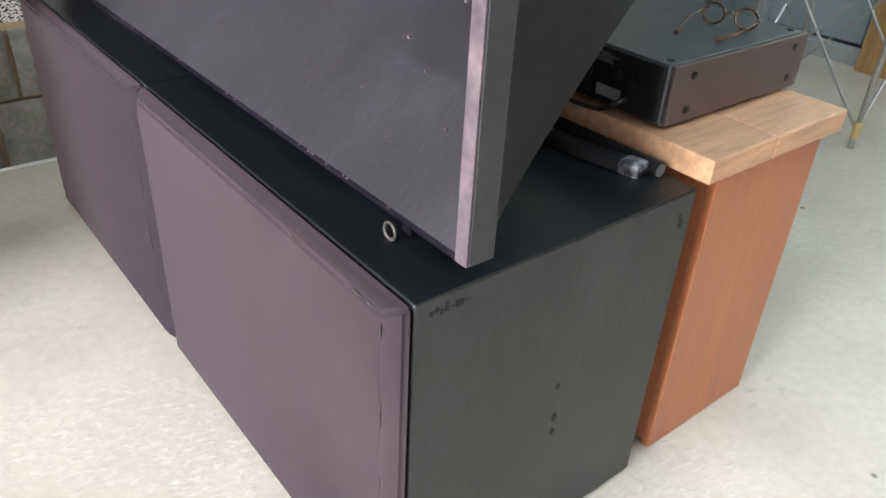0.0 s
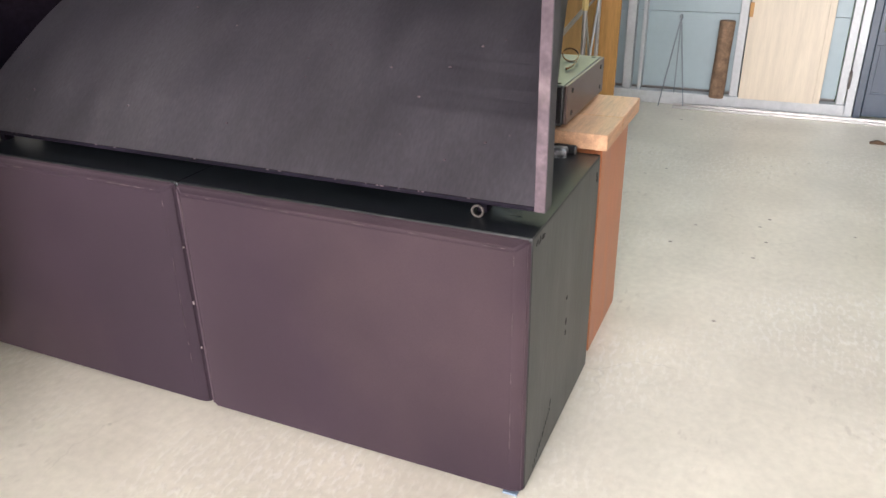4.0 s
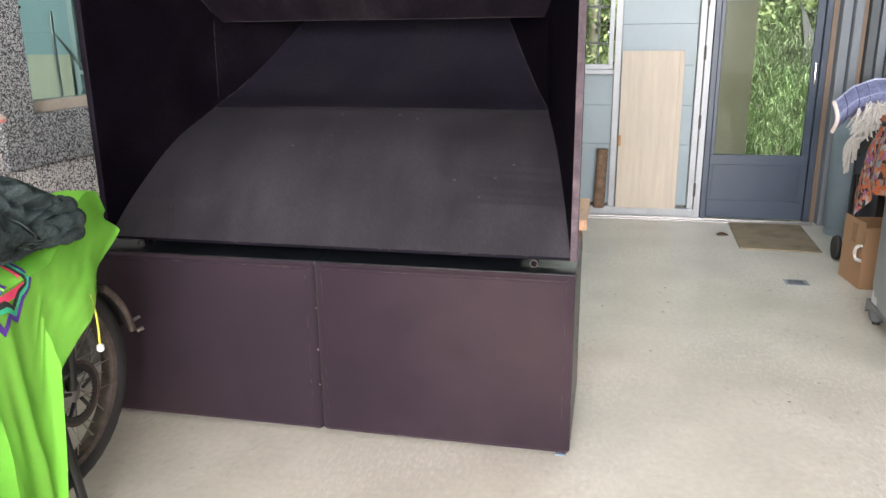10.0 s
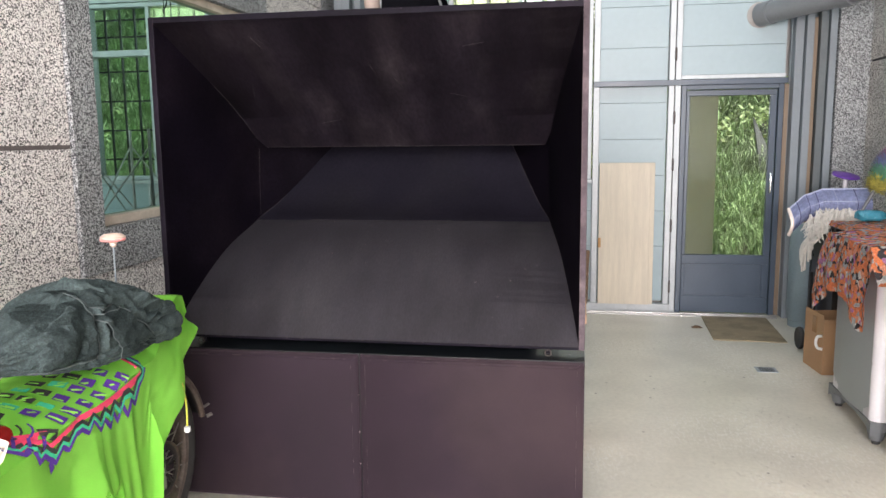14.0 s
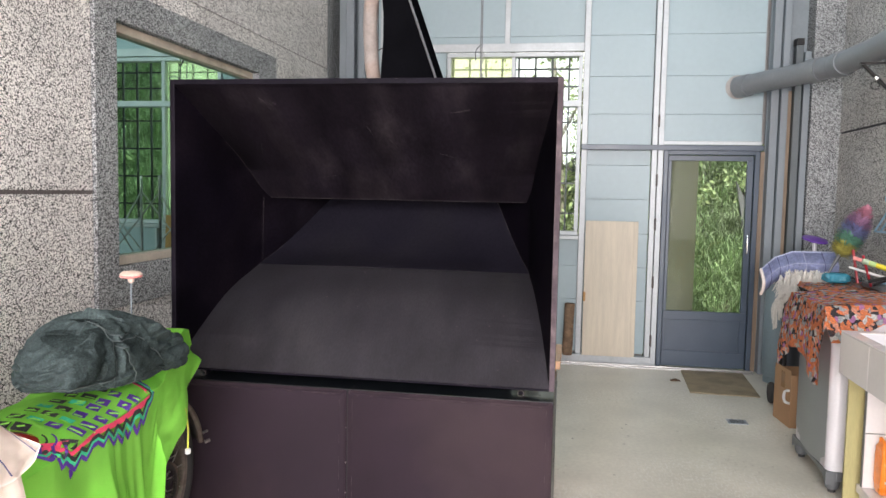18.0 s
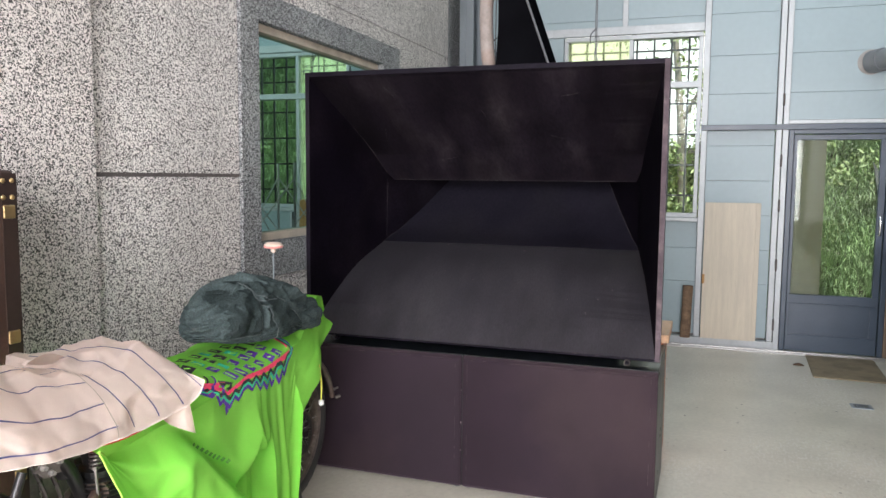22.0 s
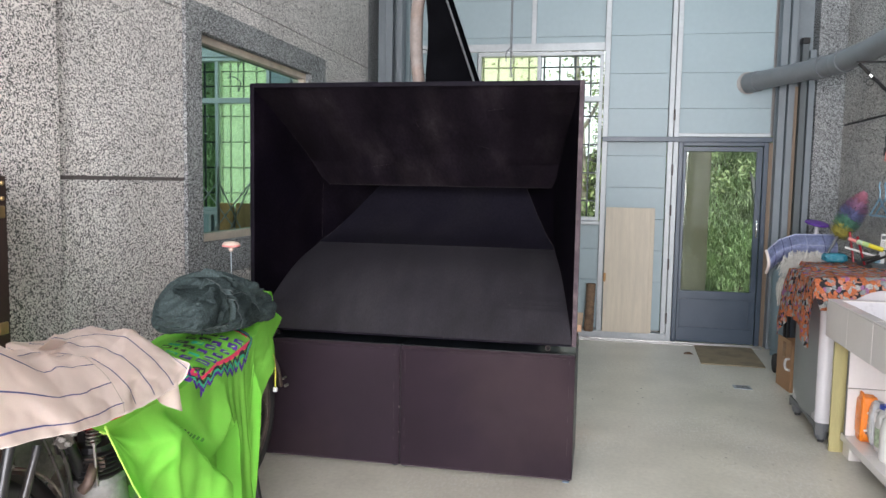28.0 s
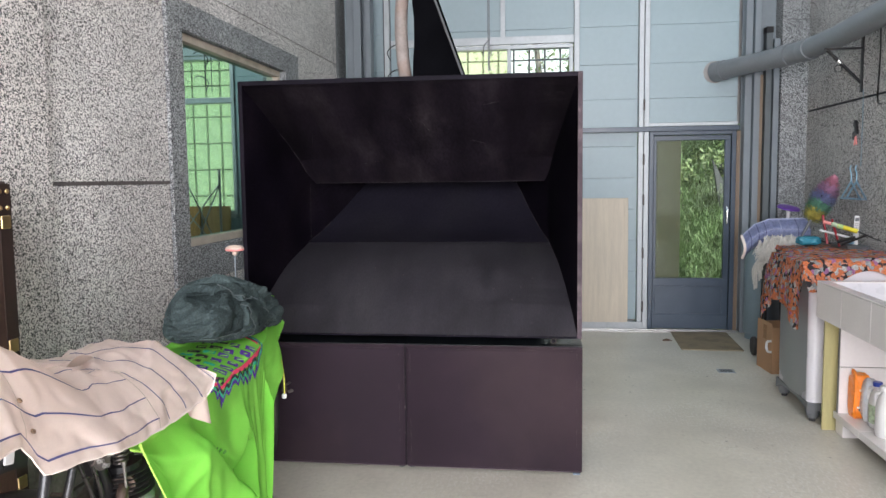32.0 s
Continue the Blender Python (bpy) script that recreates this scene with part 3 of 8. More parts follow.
    hd = tb([(x0 + 0.02, -0.40, 1.19), (x0 + 0.06, -0.40, 1.19), (x0 + 0.06, -0.30, 1.18)], 0.012, 8)
    part("lever", hd, M["chrome"], leaf, "", True)
    part("door_jamb", bx(x0 - 0.05, x0 + 0.03, -0.985, -0.948, 0, 2.08, bevel=0.003), M["timber"], d, "bare timber jamb strip")
    part("strike_plate", bx(x0 - 0.06, x0 - 0.045, -0.985, -0.945, 1.30, 1.38, bevel=0.003), M["timber"], d)
    for z in (2.36, 1.80, 1.38, 0.82, 0.25):
        part("hinge", bx(x0 - 0.075, x0 - 0.061, -0.028, -0.008, z - 0.05, z + 0.05, bevel=0.003), M["dark_plastic"], d, "dark worn hinge")
        part("hinge_pin", tb([(x0 - 0.072, -0.018, z - 0.06), (x0 - 0.072, -0.018, z + 0.06)], 0.006, 8), M["rusty"], d)
    th = thing("floor_track", "worn aluminium floor track along the rear wall", "floor track", (REAR - 0.15, 0.2, 0))
    part("rail", bx(REAR - 0.20, REAR - 0.10, -0.95, 1.05, 0.0, 0.012, bevel=0.003), M["alu"], th)
    part("lip", bx(REAR - 0.16, REAR - 0.145, -0.95, 1.05, 0.012, 0.026, bevel=0.002), M["alu"], th)


M["timber"] = mat("bare_timber", (0.21, 0.15, 0.10), 0.6, var=0.15, stretch=(8, 8, 0.6))
M["glass_frost"] = bpy.data.materials.new("yellow_frosted_glass")
M["glass_frost"].use_nodes = True
fb = M["glass_frost"].node_tree.nodes["Principled BSDF"]
fn, fl = M["glass_frost"].node_tree.nodes, M["glass_frost"].node_tree.links
ft, fx = fn.new("ShaderNodeBsdfTranslucent"), fn.new("ShaderNodeMixShader")
ft.inputs["Color"].default_value = (0.84, 0.90, 0.62, 1)
fb.inputs["Base Color"].default_value = (0.5, 0.55, 0.4, 1)
fx.inputs["Fac"].default_value = 0.85
fl.new(fb.outputs[0], fx.inputs[1])
fl.new(ft.outputs[0], fx.inputs[2])
fp, fy = fn.new("ShaderNodeBsdfTransparent"), fn.new("ShaderNodeMixShader")
fp.inputs["Color"].default_value = (0.91, 0.94, 0.76, 1)
fy.inputs["Fac"].default_value = 0.72
fl.new(fx.outputs[0], fy.inputs[1])
fl.new(fp.outputs[0], fy.inputs[2])
fl.new(fy.outputs[0], fn["Material Output"].inputs["Surface"])
wall_rear()


def wall_right():
    w = thing("wall_right", "grey washed-granite wall with dark recessed joints", "wall", (0, RIGHT, 0), kind="structure")
    j = 0.020
    for a, b in ((OPEN, -3.3), (-3.3, 0.4), (0.4, 4.12)):
        for z0, z1 in ((0, 1.0), (1.0, 2.235), (2.235, 3.48), (3.48, TOP)):
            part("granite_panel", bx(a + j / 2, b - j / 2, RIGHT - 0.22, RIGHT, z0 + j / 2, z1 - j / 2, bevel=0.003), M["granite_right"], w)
    part("joint_backing", bx(OPEN, REAR, RIGHT - 0.21, RIGHT - 0.016, 0, TOP), M["dark_joint"], w)
    part("pilaster", bx(4.12, 4.355, RIGHT - 0.2, -1.302, 0, TOP, bevel=0.006), M["granite_dark"], w)


M["dark_joint"] = mat("dark_joint_filler", (0.05, 0.05, 0.055), 0.8)
# the washed granite again, its tones lowered to put this wall in shade
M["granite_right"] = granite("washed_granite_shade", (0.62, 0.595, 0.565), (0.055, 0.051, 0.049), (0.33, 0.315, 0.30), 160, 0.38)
wall_right()
# closing pieces
M["ceiling"] = mat("grey_roof_deck", (0.30, 0.315, 0.32), 0.6, var=0.1)
alone("ceiling", bx(OPEN, REAR + 0.2, RIGHT - 0.2, LEFT + 0.25, TOP, TOP + 0.1), M["ceiling"], "grey metal roof decking", "ceiling", "structure")

# steel uprights in the rear corners
def steel():
    c = thing("corner_column", "grey painted steel corner column with rails and a timber batten", "column", (4.3, -1.2, 0), kind="structure")
    part("flange", bx(4.24, 4.36, -1.058, -0.99, 0, TOP, bevel=0.005), M["grey_light"], c)
    part("web", bx(4.18, 4.34, -1.122, -1.063, 0, TOP, bevel=0.005), M["grey_light"], c)
    part("batten", bx(4.21, 4.25, -1.158, -1.128, 0, 2.62, bevel=0.003), M["timber"], c, "rough timber batten")
    part("rail", bx(4.16, 4.26, -1.226, -1.166, 0, 3.02, bevel=0.005), M["rail_dark"], c)
    part("rail_cap", bx(4.155, 4.265, -1.231, -1.161, 3.02, 3.08, bevel=0.006), M["black_metal"], c)
    part("rail", bx(4.14, 4.24, -1.292, -1.236, 0, 2.96, bevel=0.005), M["grey_light"], c)
    part("backing", bx(4.36, REAR, RIGHT, -0.985, 0, TOP), M["grey_steel"], c)
    c = thing("corner_column", "grey painted steel corner column", "column", (4.2, 2.9, 0), kind="structure")
    part("flange", bx(4.05, 4.20, 2.80, 2.86, 0, TOP, bevel=0.005), M["grey_light"], c)
    part("web", bx(4.20, 4.36, 2.87, 3.10, 0, TOP, bevel=0.005), M["grey_steel"], c)
    part("rail", bx(4.03, 4.12, 2.90, 2.98, 0, TOP, bevel=0.005), M["grey_light"], c)


M["grey_light"] = mat("light_grey_paint", (0.19, 0.215, 0.235), 0.45, var=0.06, scale=3, bump=0.04)
M["rail_dark"] = mat("dark_grey_rail_paint", (0.10, 0.115, 0.12), 0.5, var=0.1, scale=4)
steel()
M["stone"] = mat("rough_grey_stone", (0.24, 0.23, 0.21), 0.85, var=0.3, scale=9, fine=50, bump=0.8, dist=0.006, color2=(0.14, 0.13, 0.11), amount=0.7)
# the slope behind the rear wall
def slope():
    def height(x, y):
        r = min(1, max(0, (x - 5.6) / 3.2))
        k = min(1, max(0, (y - 0.05) / 0.8))
        top = 4.2 * (1 - 0.60 * k * k * (3 - 2 * k))
        return -0.15 + top * r * r * (3 - 2 * r) + (0.5 - 0.35 * k) * max(0, x - 8.8) + 0.18 * noise.noise(Vector((x * 1.3, y * 1.3, 0)))
    def f(u, v):
        x, y = 4.9 + u * 9, -9 + v * 22
        return (x, y, height(x, y))
    alone("hillside", sheet(bmesh.new(), f, 60, 110), M["earth"], "steep grassy bank behind the building", "hillside", "structure", smooth=True)
    # strappy grass in tussocks, thin near the foot of the bank
    rng = random.Random(4)
    vs, fs = [], []
    for c in range(4600):
        cx, cy = 5.6 + 3.4 * rng.random() ** 0.9, (-3.0 + 3.6 * rng.random()) if c % 4 else (0.6 + 3.4 * rng.random())
        if cx < 6.15 and rng.random() < 0.6:
            continue
        size = rng.uniform(0.6, 1.25)
        for k in range(24):
            x, y = cx + rng.gauss(0, 0.05), cy + rng.gauss(0, 0.05)
            z = height(x, y) - 0.01
            h, a, w = size * rng.uniform(0.12, 0.28), rng.uniform(0, 6.28), rng.uniform(0.0025, 0.0055)
            lean = rng.uniform(0.4, 1.2) * h
            dx, dy = math.cos(a) * lean - 0.10 * h, math.sin(a) * lean
            px, py = -math.sin(a) * w, math.cos(a) * w
            i = len(vs)
            vs += [(x - px, y - py, z), (x + px, y + py, z), (x + dx * 0.45 + px, y + dy * 0.45 + py, z + h * 0.75), (x + dx * 0.45 - px, y + dy * 0.45 - py, z + h * 0.75), (x + dx, y + dy, z + h * rng.uniform(0.3, 0.85))]
            fs += [(i, i + 1, i + 2, i + 3), (i + 3, i + 2, i + 4)]
    me = bpy.data.meshes.new("grass")
    me.from_pydata(vs, [], fs)
    me.materials.append(M["leaf"])
    tagged(new("grass", me), "tussocks of long green grass on the bank", "grass", kind="stuff")
    # leafy scrub higher up the bank
    vs, fs = [], []
    for k in range(112):
        c = Vector((rng.uniform(6.6, 9.2), rng.uniform(0.3, 4.4), 0)) if k < 84 else Vector((rng.uniform(8.3, 9.2), rng.uniform(-2.5, 0.6), 0))
        r = rng.uniform(0.2, 0.55)
        if k >= 96:
            c, r = Vector((rng.uniform(7.0, 7.5), rng.uniform(-1.55, -0.75), 0)), rng.uniform(0.10, 0.20)
        c.z = height(c.x, c.y) + (rng.uniform(0.05, 0.75) if k < 96 else rng.uniform(0.05, 0.25))
        for j in range(200 if k < 96 else 70):
            d = Vector((rng.gauss(0, 1), rng.gauss(0, 1), rng.gauss(0, 0.9))).normalized() * r * rng.uniform(0.4, 1.1)
            a, b = Vector((rng.gauss(0, 1), rng.gauss(0, 1), rng.gauss(0, 1))).normalized(), Vector((rng.gauss(0, 1), rng.gauss(0, 1), rng.gauss(0, 1)))
            b = a.cross(b).normalized() * rng.uniform(0.012, 0.022)
            a = a * rng.uniform(0.025, 0.055)
            p = c + d
            i = len(vs)
            vs += [tuple(p - a), tuple(p + b), tuple(p + a), tuple(p - b)]
            fs.append((i, i + 1, i + 2, i + 3))
    me = bpy.data.meshes.new("scrub")
    me.from_pydata(vs, [], fs)
    me.materials.append(M["scrub"])
    tagged(new("scrub", me), "loose green leafy scrub on the bank", "bushes", kind="stuff")
    # hazy bright sky low over the bank
    haze = bpy.data.materials.new("bright_haze")
    haze.use_nodes = True
    hb = haze.node_tree.nodes["Principled BSDF"]
    hb.inputs["Base Color"].default_value, hb.inputs["Roughness"].default_value = (0.9, 0.9, 0.85, 1), 1.0
    hb.inputs["Emission Color"].default_value, hb.inputs["Emission Strength"].default_value = (1.0, 0.99, 0.88, 1), 0.9
    alone("backdrop", bx(30.0, 30.2, -30, 40, -2, 26), haze, "bright hazy sky beyond the bank", "sky", "structure")
    # a pale trunk beyond the window, and dry branches on the bank
    tk = thing("young_tree", "slim pale-barked tree on the bank", "tree", (7.9, 0.95, height(7.9, 0.95)))
    z = height(7.9, 0.95)
    part("trunk", tb(curve_pts([(7.9, 0.95, z - 0.1), (7.88, 0.99, z + 0.8), (7.95, 1.06, z + 1.7), (8.0, 1.2, z + 3.0)], 6), [0.075 - 0.0022 * k for k in range(19)], 12), M["pale_bark"], tk, "", True)
    part("limb", tb(curve_pts([(7.92, 1.02, z + 1.2), (7.8, 0.75, z + 1.7), (7.75, 0.5, z + 2.3)], 5), [0.035 - 0.0025 * k for k in range(11)], 8), M["pale_bark"], tk, "", True)
    vs, fs = [], []
    for k in range(900):
        p = Vector((7.9 + rng.gauss(0, 0.5), 1.0 + rng.gauss(0, 0.7), z + rng.uniform(1.5, 3.4)))
        a, b = Vector((rng.gauss(0, 1), rng.gauss(0, 1), rng.gauss(0, 1))).normalized(), Vector((rng.gauss(0, 1), rng.gauss(0, 1), rng.gauss(0, 1)))
        b = a.cross(b).normalized() * rng.uniform(0.014, 0.024)
        a = a * rng.uniform(0.03, 0.06)
        i = len(vs)
        vs += [tuple(p - a), tuple(p + b), tuple(p + a), tuple(p - b)]
        fs.append((i, i + 1, i + 2, i + 3))
    me = bpy.data.meshes.new("crown")
    me.from_pydata(vs, [], fs)
    me.materials.append(M["scrub"])
    o = new("crown", me)
    o.parent, o.matrix_parent_inverse = tk, Matrix.Translation(tk.location).inverted()
    alone("stone_slab", prism(bmesh.new(), [(-1.215, 1.85), (-1.40, 1.47), (-1.44, 0.90), (-1.37, 0.88), (-1.275, 1.50)], "x", 6.76, 6.82), M["stone"], "weathered stone slab leaning on the bank", "slab")
    alone("concrete_block", bx(7.0, 7.2, -1.62, -1.30, 1.42, 1.78, bevel=0.015), M["stone_dark"], "dark mossy concrete block on the bank", "block")
    for x, y, a, ln in ((6.05, -0.55, 0.5, 0.30), (6.2, -0.35, 2.2, 0.22), (6.5, -0.7, 1.1, 0.26)):
        p = Vector((x, y, height(x, y) + 0.05))
        d = Vector((0.2 * math.cos(a), math.sin(a), 0.15)) * ln
        alone("dry_branch", tb(curve_pts([p - d, p + Vector((0.01, 0, 0.03)), p + d], 4), [0.014 - 0.001 * k for k in range(9)], 7), M["pale_bark"], "dry broken branch lying on the bank", "branch", group="dry branches on the bank", smooth=True)


M["scrub"] = mat("scrub_leaf", (0.42, 0.50, 0.22), 0.55, var=0.4, scale=4, fine=20, color2=(0.38, 0.40, 0.13), amount=0.9)
M["stone_dark"] = mat("mossy_concrete", (0.10, 0.085, 0.08), 0.9, var=0.3, scale=8, fine=60, bump=0.4)
M["pale_bark"] = mat("pale_bark", (0.50, 0.44, 0.35), 0.85, var=0.25, scale=9, fine=60, bump=0.5, dist=0.004, color2=(0.26, 0.21, 0.15), amount=0.6)


def island_tones(m, lo, hi):
    """Each leaf of a joined crowd gets a tone of its own."""
    n, l = m.node_tree.nodes, m.node_tree.links
    b = n["Principled BSDF"]
    src = b.inputs["Base Color"].links[0].from_socket
    g, r, sc = n.new("ShaderNodeNewGeometry"), n.new("ShaderNodeMapRange"), n.new("ShaderNodeVectorMath")
    r.inputs["To Min"].default_value, r.inputs["To Max"].default_value = lo, hi
    sc.operation = "SCALE"
    l.new(g.outputs["Random Per Island"], r.inputs["Value"])
    l.new(src, sc.inputs[0])
    l.new(r.outputs["Result"], sc.inputs["Scale"])
    l.new(sc.outputs["Vector"], b.inputs["Base Color"])


island_tones(M["leaf"], 0.6, 1.25)
island_tones(M["scrub"], 0.5, 1.4)
slope()

# ---- the loudspeaker: bass cabinets, horn, cupboard behind ----
CX, CY0, CYM, CY1, CT = 0.215, 0.80, 1.775, 2.735, 0.705


M["top_gloss"] = mat("black_lacquer_top", (0.008, 0.010, 0.012), 0.30, spec=0.35, var=0.3, scale=5, fine=60, bump=0.08, stretch=(4, 1, 1), rvar=0.06)
M["cloth_worn"] = mat("worn_cloth_edge", (0.062, 0.044, 0.047), 0.9, var=0.6, scale=20)


def bass_cabinet(y0, y1, lab):
    c = thing("bass_cabinet", lab, "loudspeaker", (0.55, (y0 + y1) / 2, 0), group="bass cabinets under the horn")
    part("body", bx(CX + 0.035, 0.865, y0, y1, 0.008, CT, bevel=0.004), M["black_wood"], c, "black-stained plywood box")
    bm = bmesh.new()
    # cloth front, chamfered all round
    g = 0.001
    a0, a1, z0, z1, ch, cv = y0 + g, y1 - g, 0.008, CT - 0.0005, 0.030, 0.016
    back = [bm.verts.new((CX + 0.034, y, z)) for y, z in ((a0, z0), (a1, z0), (a1, z1), (a0, z1))]
    mid = [bm.verts.new((CX + 0.022, y, z)) for y, z in ((a0, z0), (a1, z0), (a1, z1), (a0, z1))]
    front = [bm.verts.new((CX, y, z)) for y, z in ((a0 + ch, z0 + cv), (a1 - ch, z0 + cv), (a1 - ch, z1 - cv), (a0 + ch, z1 - cv))]
    for p, q in ((back, mid), (mid, front)):
        for k in range(4):
            bm.faces.new((p[k], p[(k + 1) % 4], q[(k + 1) % 4], q[k]))
    bm.faces.new(front)
    bm.faces.new(list(reversed(back)))
    bmesh.ops.bevel(bm, geom=[e for e in bm.edges], offset=0.006, segments=3, affect="EDGES")
    part("grille", bm, M["cloth_grille"], c, "plum-brown stretched cloth grille", True)
    part("top_skin", bx(CX + 0.036, 0.864, y0 + 0.001, y1 - 0.001, CT + 0.0002, CT + 0.002), M["top_gloss"], c, "glossy black top")
    q = [(CX - 0.0006, y, z) for y, z in ((a0 + ch, z0 + cv), (a1 - ch, z0 + cv), (a1 - ch, z1 - cv), (a0 + ch, z1 - cv))]
    # the folded edges are rubbed pale here and there
    rng = random.Random(int(y0 * 100))
    for k in (1, 2, 3):
        p0, p1 = Vector(q[k]), Vector(q[(k + 1) % 4])
        for m in range(9):
            t = rng.random()
            w = rng.uniform(0.01, 0.05)
            a, b = p0 + (p1 - p0) * max(0.02, t - w), p0 + (p1 - p0) * min(0.98, t + w)
            part("worn_edge", tb([a + Vector((0.0026, 0, 0)), (a + b) / 2 + Vector((0.0018, 0, 0)), b + Vector((0.0026, 0, 0))], [0.0004, 0.0012, 0.0004], 5), M["cloth_worn"], c, "dusty worn fold")
    for y in (y0 + 0.03, y1 - 0.03):
        for x in (CX + 0.05, 0.84):
            part("foot", lathe(bmesh.new(), [(0.016, 0), (0.018, 0.006), (0.016, 0.0085)], 12, Matrix.Translation((x, y, 0))), M["dark_plastic"], c)
    return c


bass_cabinet(CY0, CYM - 0.001, "black bass cabinet with plum cloth grille and chipped side")
bass_cabinet(CYM + 0.001, CY1, "black bass cabinet with plum cloth grille, dusty")

M["cloth_worn_pale"] = mat("frayed_cloth", (0.20, 0.16, 0.16), 0.9, var=0.4, scale=40)
HX, HY0, HY1, HZ0, HZ1 = 0.335, 0.80, 2.735, 0.732, 2.185


def horn():
    h = thing("horn", "large black wooden bass horn with worn lilac front edge", "horn loudspeaker", (0.8, 1.77, HZ0))
    t = 0.022
    # front frame, four boards
    right = part("mouth_frame", bx(HX + 0.004, HX + 0.05, HY0, HY0 + t + 0.004, HZ0, HZ1, bevel=0.002), M["horn_outside"], h)
    part("edge_band", bx(HX, HX + 0.0035, HY0 + 0.001, HY0 + t + 0.004, HZ0, HZ1, bevel=0.001), M["edge"], right, "lilac-grey worn edge")
    part("mouth_frame", bx(HX, HX + 0.05, HY1 - t - 0.004, HY1, HZ0, HZ1, bevel=0.004), M["black"], h)
    part("mouth_frame", bx(HX, HX + 0.05, HY0 + t + 0.004, HY1 - t - 0.004, HZ1 - t - 0.004, HZ1, bevel=0.0015), M["black"], h)
    part("mouth_frame", bx(HX, HX + 0.05, HY0 + t + 0.004, HY1 - t - 0.004, HZ0, HZ0 + 0.011, bevel=0.002), M["black"], h)
    for y in (0.955, 2.555):
        part("foot", bx(HX + 0.012, HX + 0.045, y - 0.012, y + 0.012, CT + 0.0025, HZ0, bevel=0.002), M["black"], h)
    # side boards: flat to the crease, then curving in towards the throat
    def sides(x):
        if x <= 1.05:
            k = (x - HX) / (1.05 - HX)
            return HY0 + t + 0.002 + 0.155 * k, HY1 - t - 0.002 - 0.155 * k
        k = (x - 1.05) / 0.45
        return HY0 + t + 0.157 + 0.21 * k + 0.08 * k * k, HY1 - t - 0.157 - 0.22 * k - 0.21 * k * k
    floor_line = curve_pts([(HX + 0.002, 0, HZ0 + 0.0115), (0.50, 0, 0.90), (0.75, 0, 1.085), (1.03, 0, 1.21)], 8)
    back_line = curve_pts([(1.03, 0, 1.21), (1.15, 0, 1.285), (1.28, 0, 1.42), (1.40, 0, 1.585), (1.50, 0, 1.72)], 8)
    top_line = curve_pts([(HX, 0, HZ1 - 0.026), (0.55, 0, 2.02), (0.85, 0, 1.82), (1.11, 0, 1.60)], 8)
    xs = [HX + (1.9 - HX) * i / 40 for i in range(41)]
    zc = lambda x: np.interp(x, [p.x for p in top_line] + [1.5], [p.z for p in top_line] + [1.70])
    zf = lambda x: np.interp(x, [p.x for p in floor_line + back_line], [p.z for p in floor_line + back_line])
    for s, nm in ((0, "side_board"), (1, "side_board")):
        bm = bmesh.new()
        def f(u, v):
            x = HX + 0.008 + u * (1.5 - HX - 0.008)
            zt = zc(x) + 0.02
            z0 = max(HZ0 + 0.002, zf(x) - 0.03)
            return (x, sides(x)[s], z0 + v * (zt - z0))
        sheet(bm, f, 40, 6, 0.018 if s else -0.018)
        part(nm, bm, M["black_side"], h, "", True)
    def skin(u, v):
        x = HX + 0.052 + u * (1.48 - HX - 0.052)
        z0 = max(HZ0 + 0.002, zf(x) - 0.03)
        return (x, sides(x)[0] - 0.021, z0 + v * (zc(x) + 0.02 - z0))
    part("outer_skin", sheet(bmesh.new(), skin, 40, 6, -0.004), M["horn_outside"], h, "grey-black painted outside", True)
    part("base_rail", bx(0.56, 0.60, 1.02, 2.66, CT + 0.0025, HZ0 + 0.20, bevel=0.003), M["black"], h)
    # a pale gouge near the top edge of the mouth
    for p0, p1, r in (((0.352, 2.245, 2.157), (0.392, 2.215, 2.136), 0.0032), ((0.358, 2.262, 2.155), (0.385, 2.240, 2.140), 0.002), ((0.392, 2.215, 2.136), (0.42, 2.205, 2.118), 0.0018)):
        a, b = Vector(p0), Vector(p1)
        part("gouge", tb([a, (a + b) / 2, b], [r * 0.4, r, r * 0.3], 6), M["cloth_worn_pale"], h)
    def span(line):
        def f(u, v):
            i = u * (len(line) - 1)
            p = line[min(len(line) - 1, int(round(i)))]
            a, b = sides(p.x)
            return (p.x, a + (b - a) * v, p.z)
        return f
    # board colours carry the light's fall: floor paler, throat and sides darker
    part("floor_board", sheet(bmesh.new(), span(floor_line), len(floor_line) - 1, 4, -0.015), M["black_floor"], h, "curved plywood floor, dusty, coloured paler as the lit board", True)
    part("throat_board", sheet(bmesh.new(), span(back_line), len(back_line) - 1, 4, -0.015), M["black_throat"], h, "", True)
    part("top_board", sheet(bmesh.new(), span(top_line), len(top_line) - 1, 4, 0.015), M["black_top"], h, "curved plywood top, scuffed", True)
    # pale specks of dust and chipped paint on the floor board
    rng = random.Random(21)
    for k in range(34):
        x = HX + 0.06 + 0.62 * rng.random() ** 1.6
        a, b = sides(x)
        y = a + (b - a) * rng.uniform(0.04, 0.96)
        s = rng.uniform(0.0012, 0.0032)
        part("speck", bx(x - s, x + s, y - s * 1.3, y + s * 1.3, zf(x) + 0.0003, zf(x) + 0.0022 + s * 0.6, bevel=s * 0.4, seg=1), M["edge"], h)
    # rubbed paint where the boards meet, and scrapes on the top board
    xs1 = [0.72 + 0.33 * k / 10 for k in range(11)]
    part("rub_line", tb([(x, sides(x)[1] - 0.003, zc(x) - 0.003) for x in xs1], 0.0010, 5), M["scuff"], h)
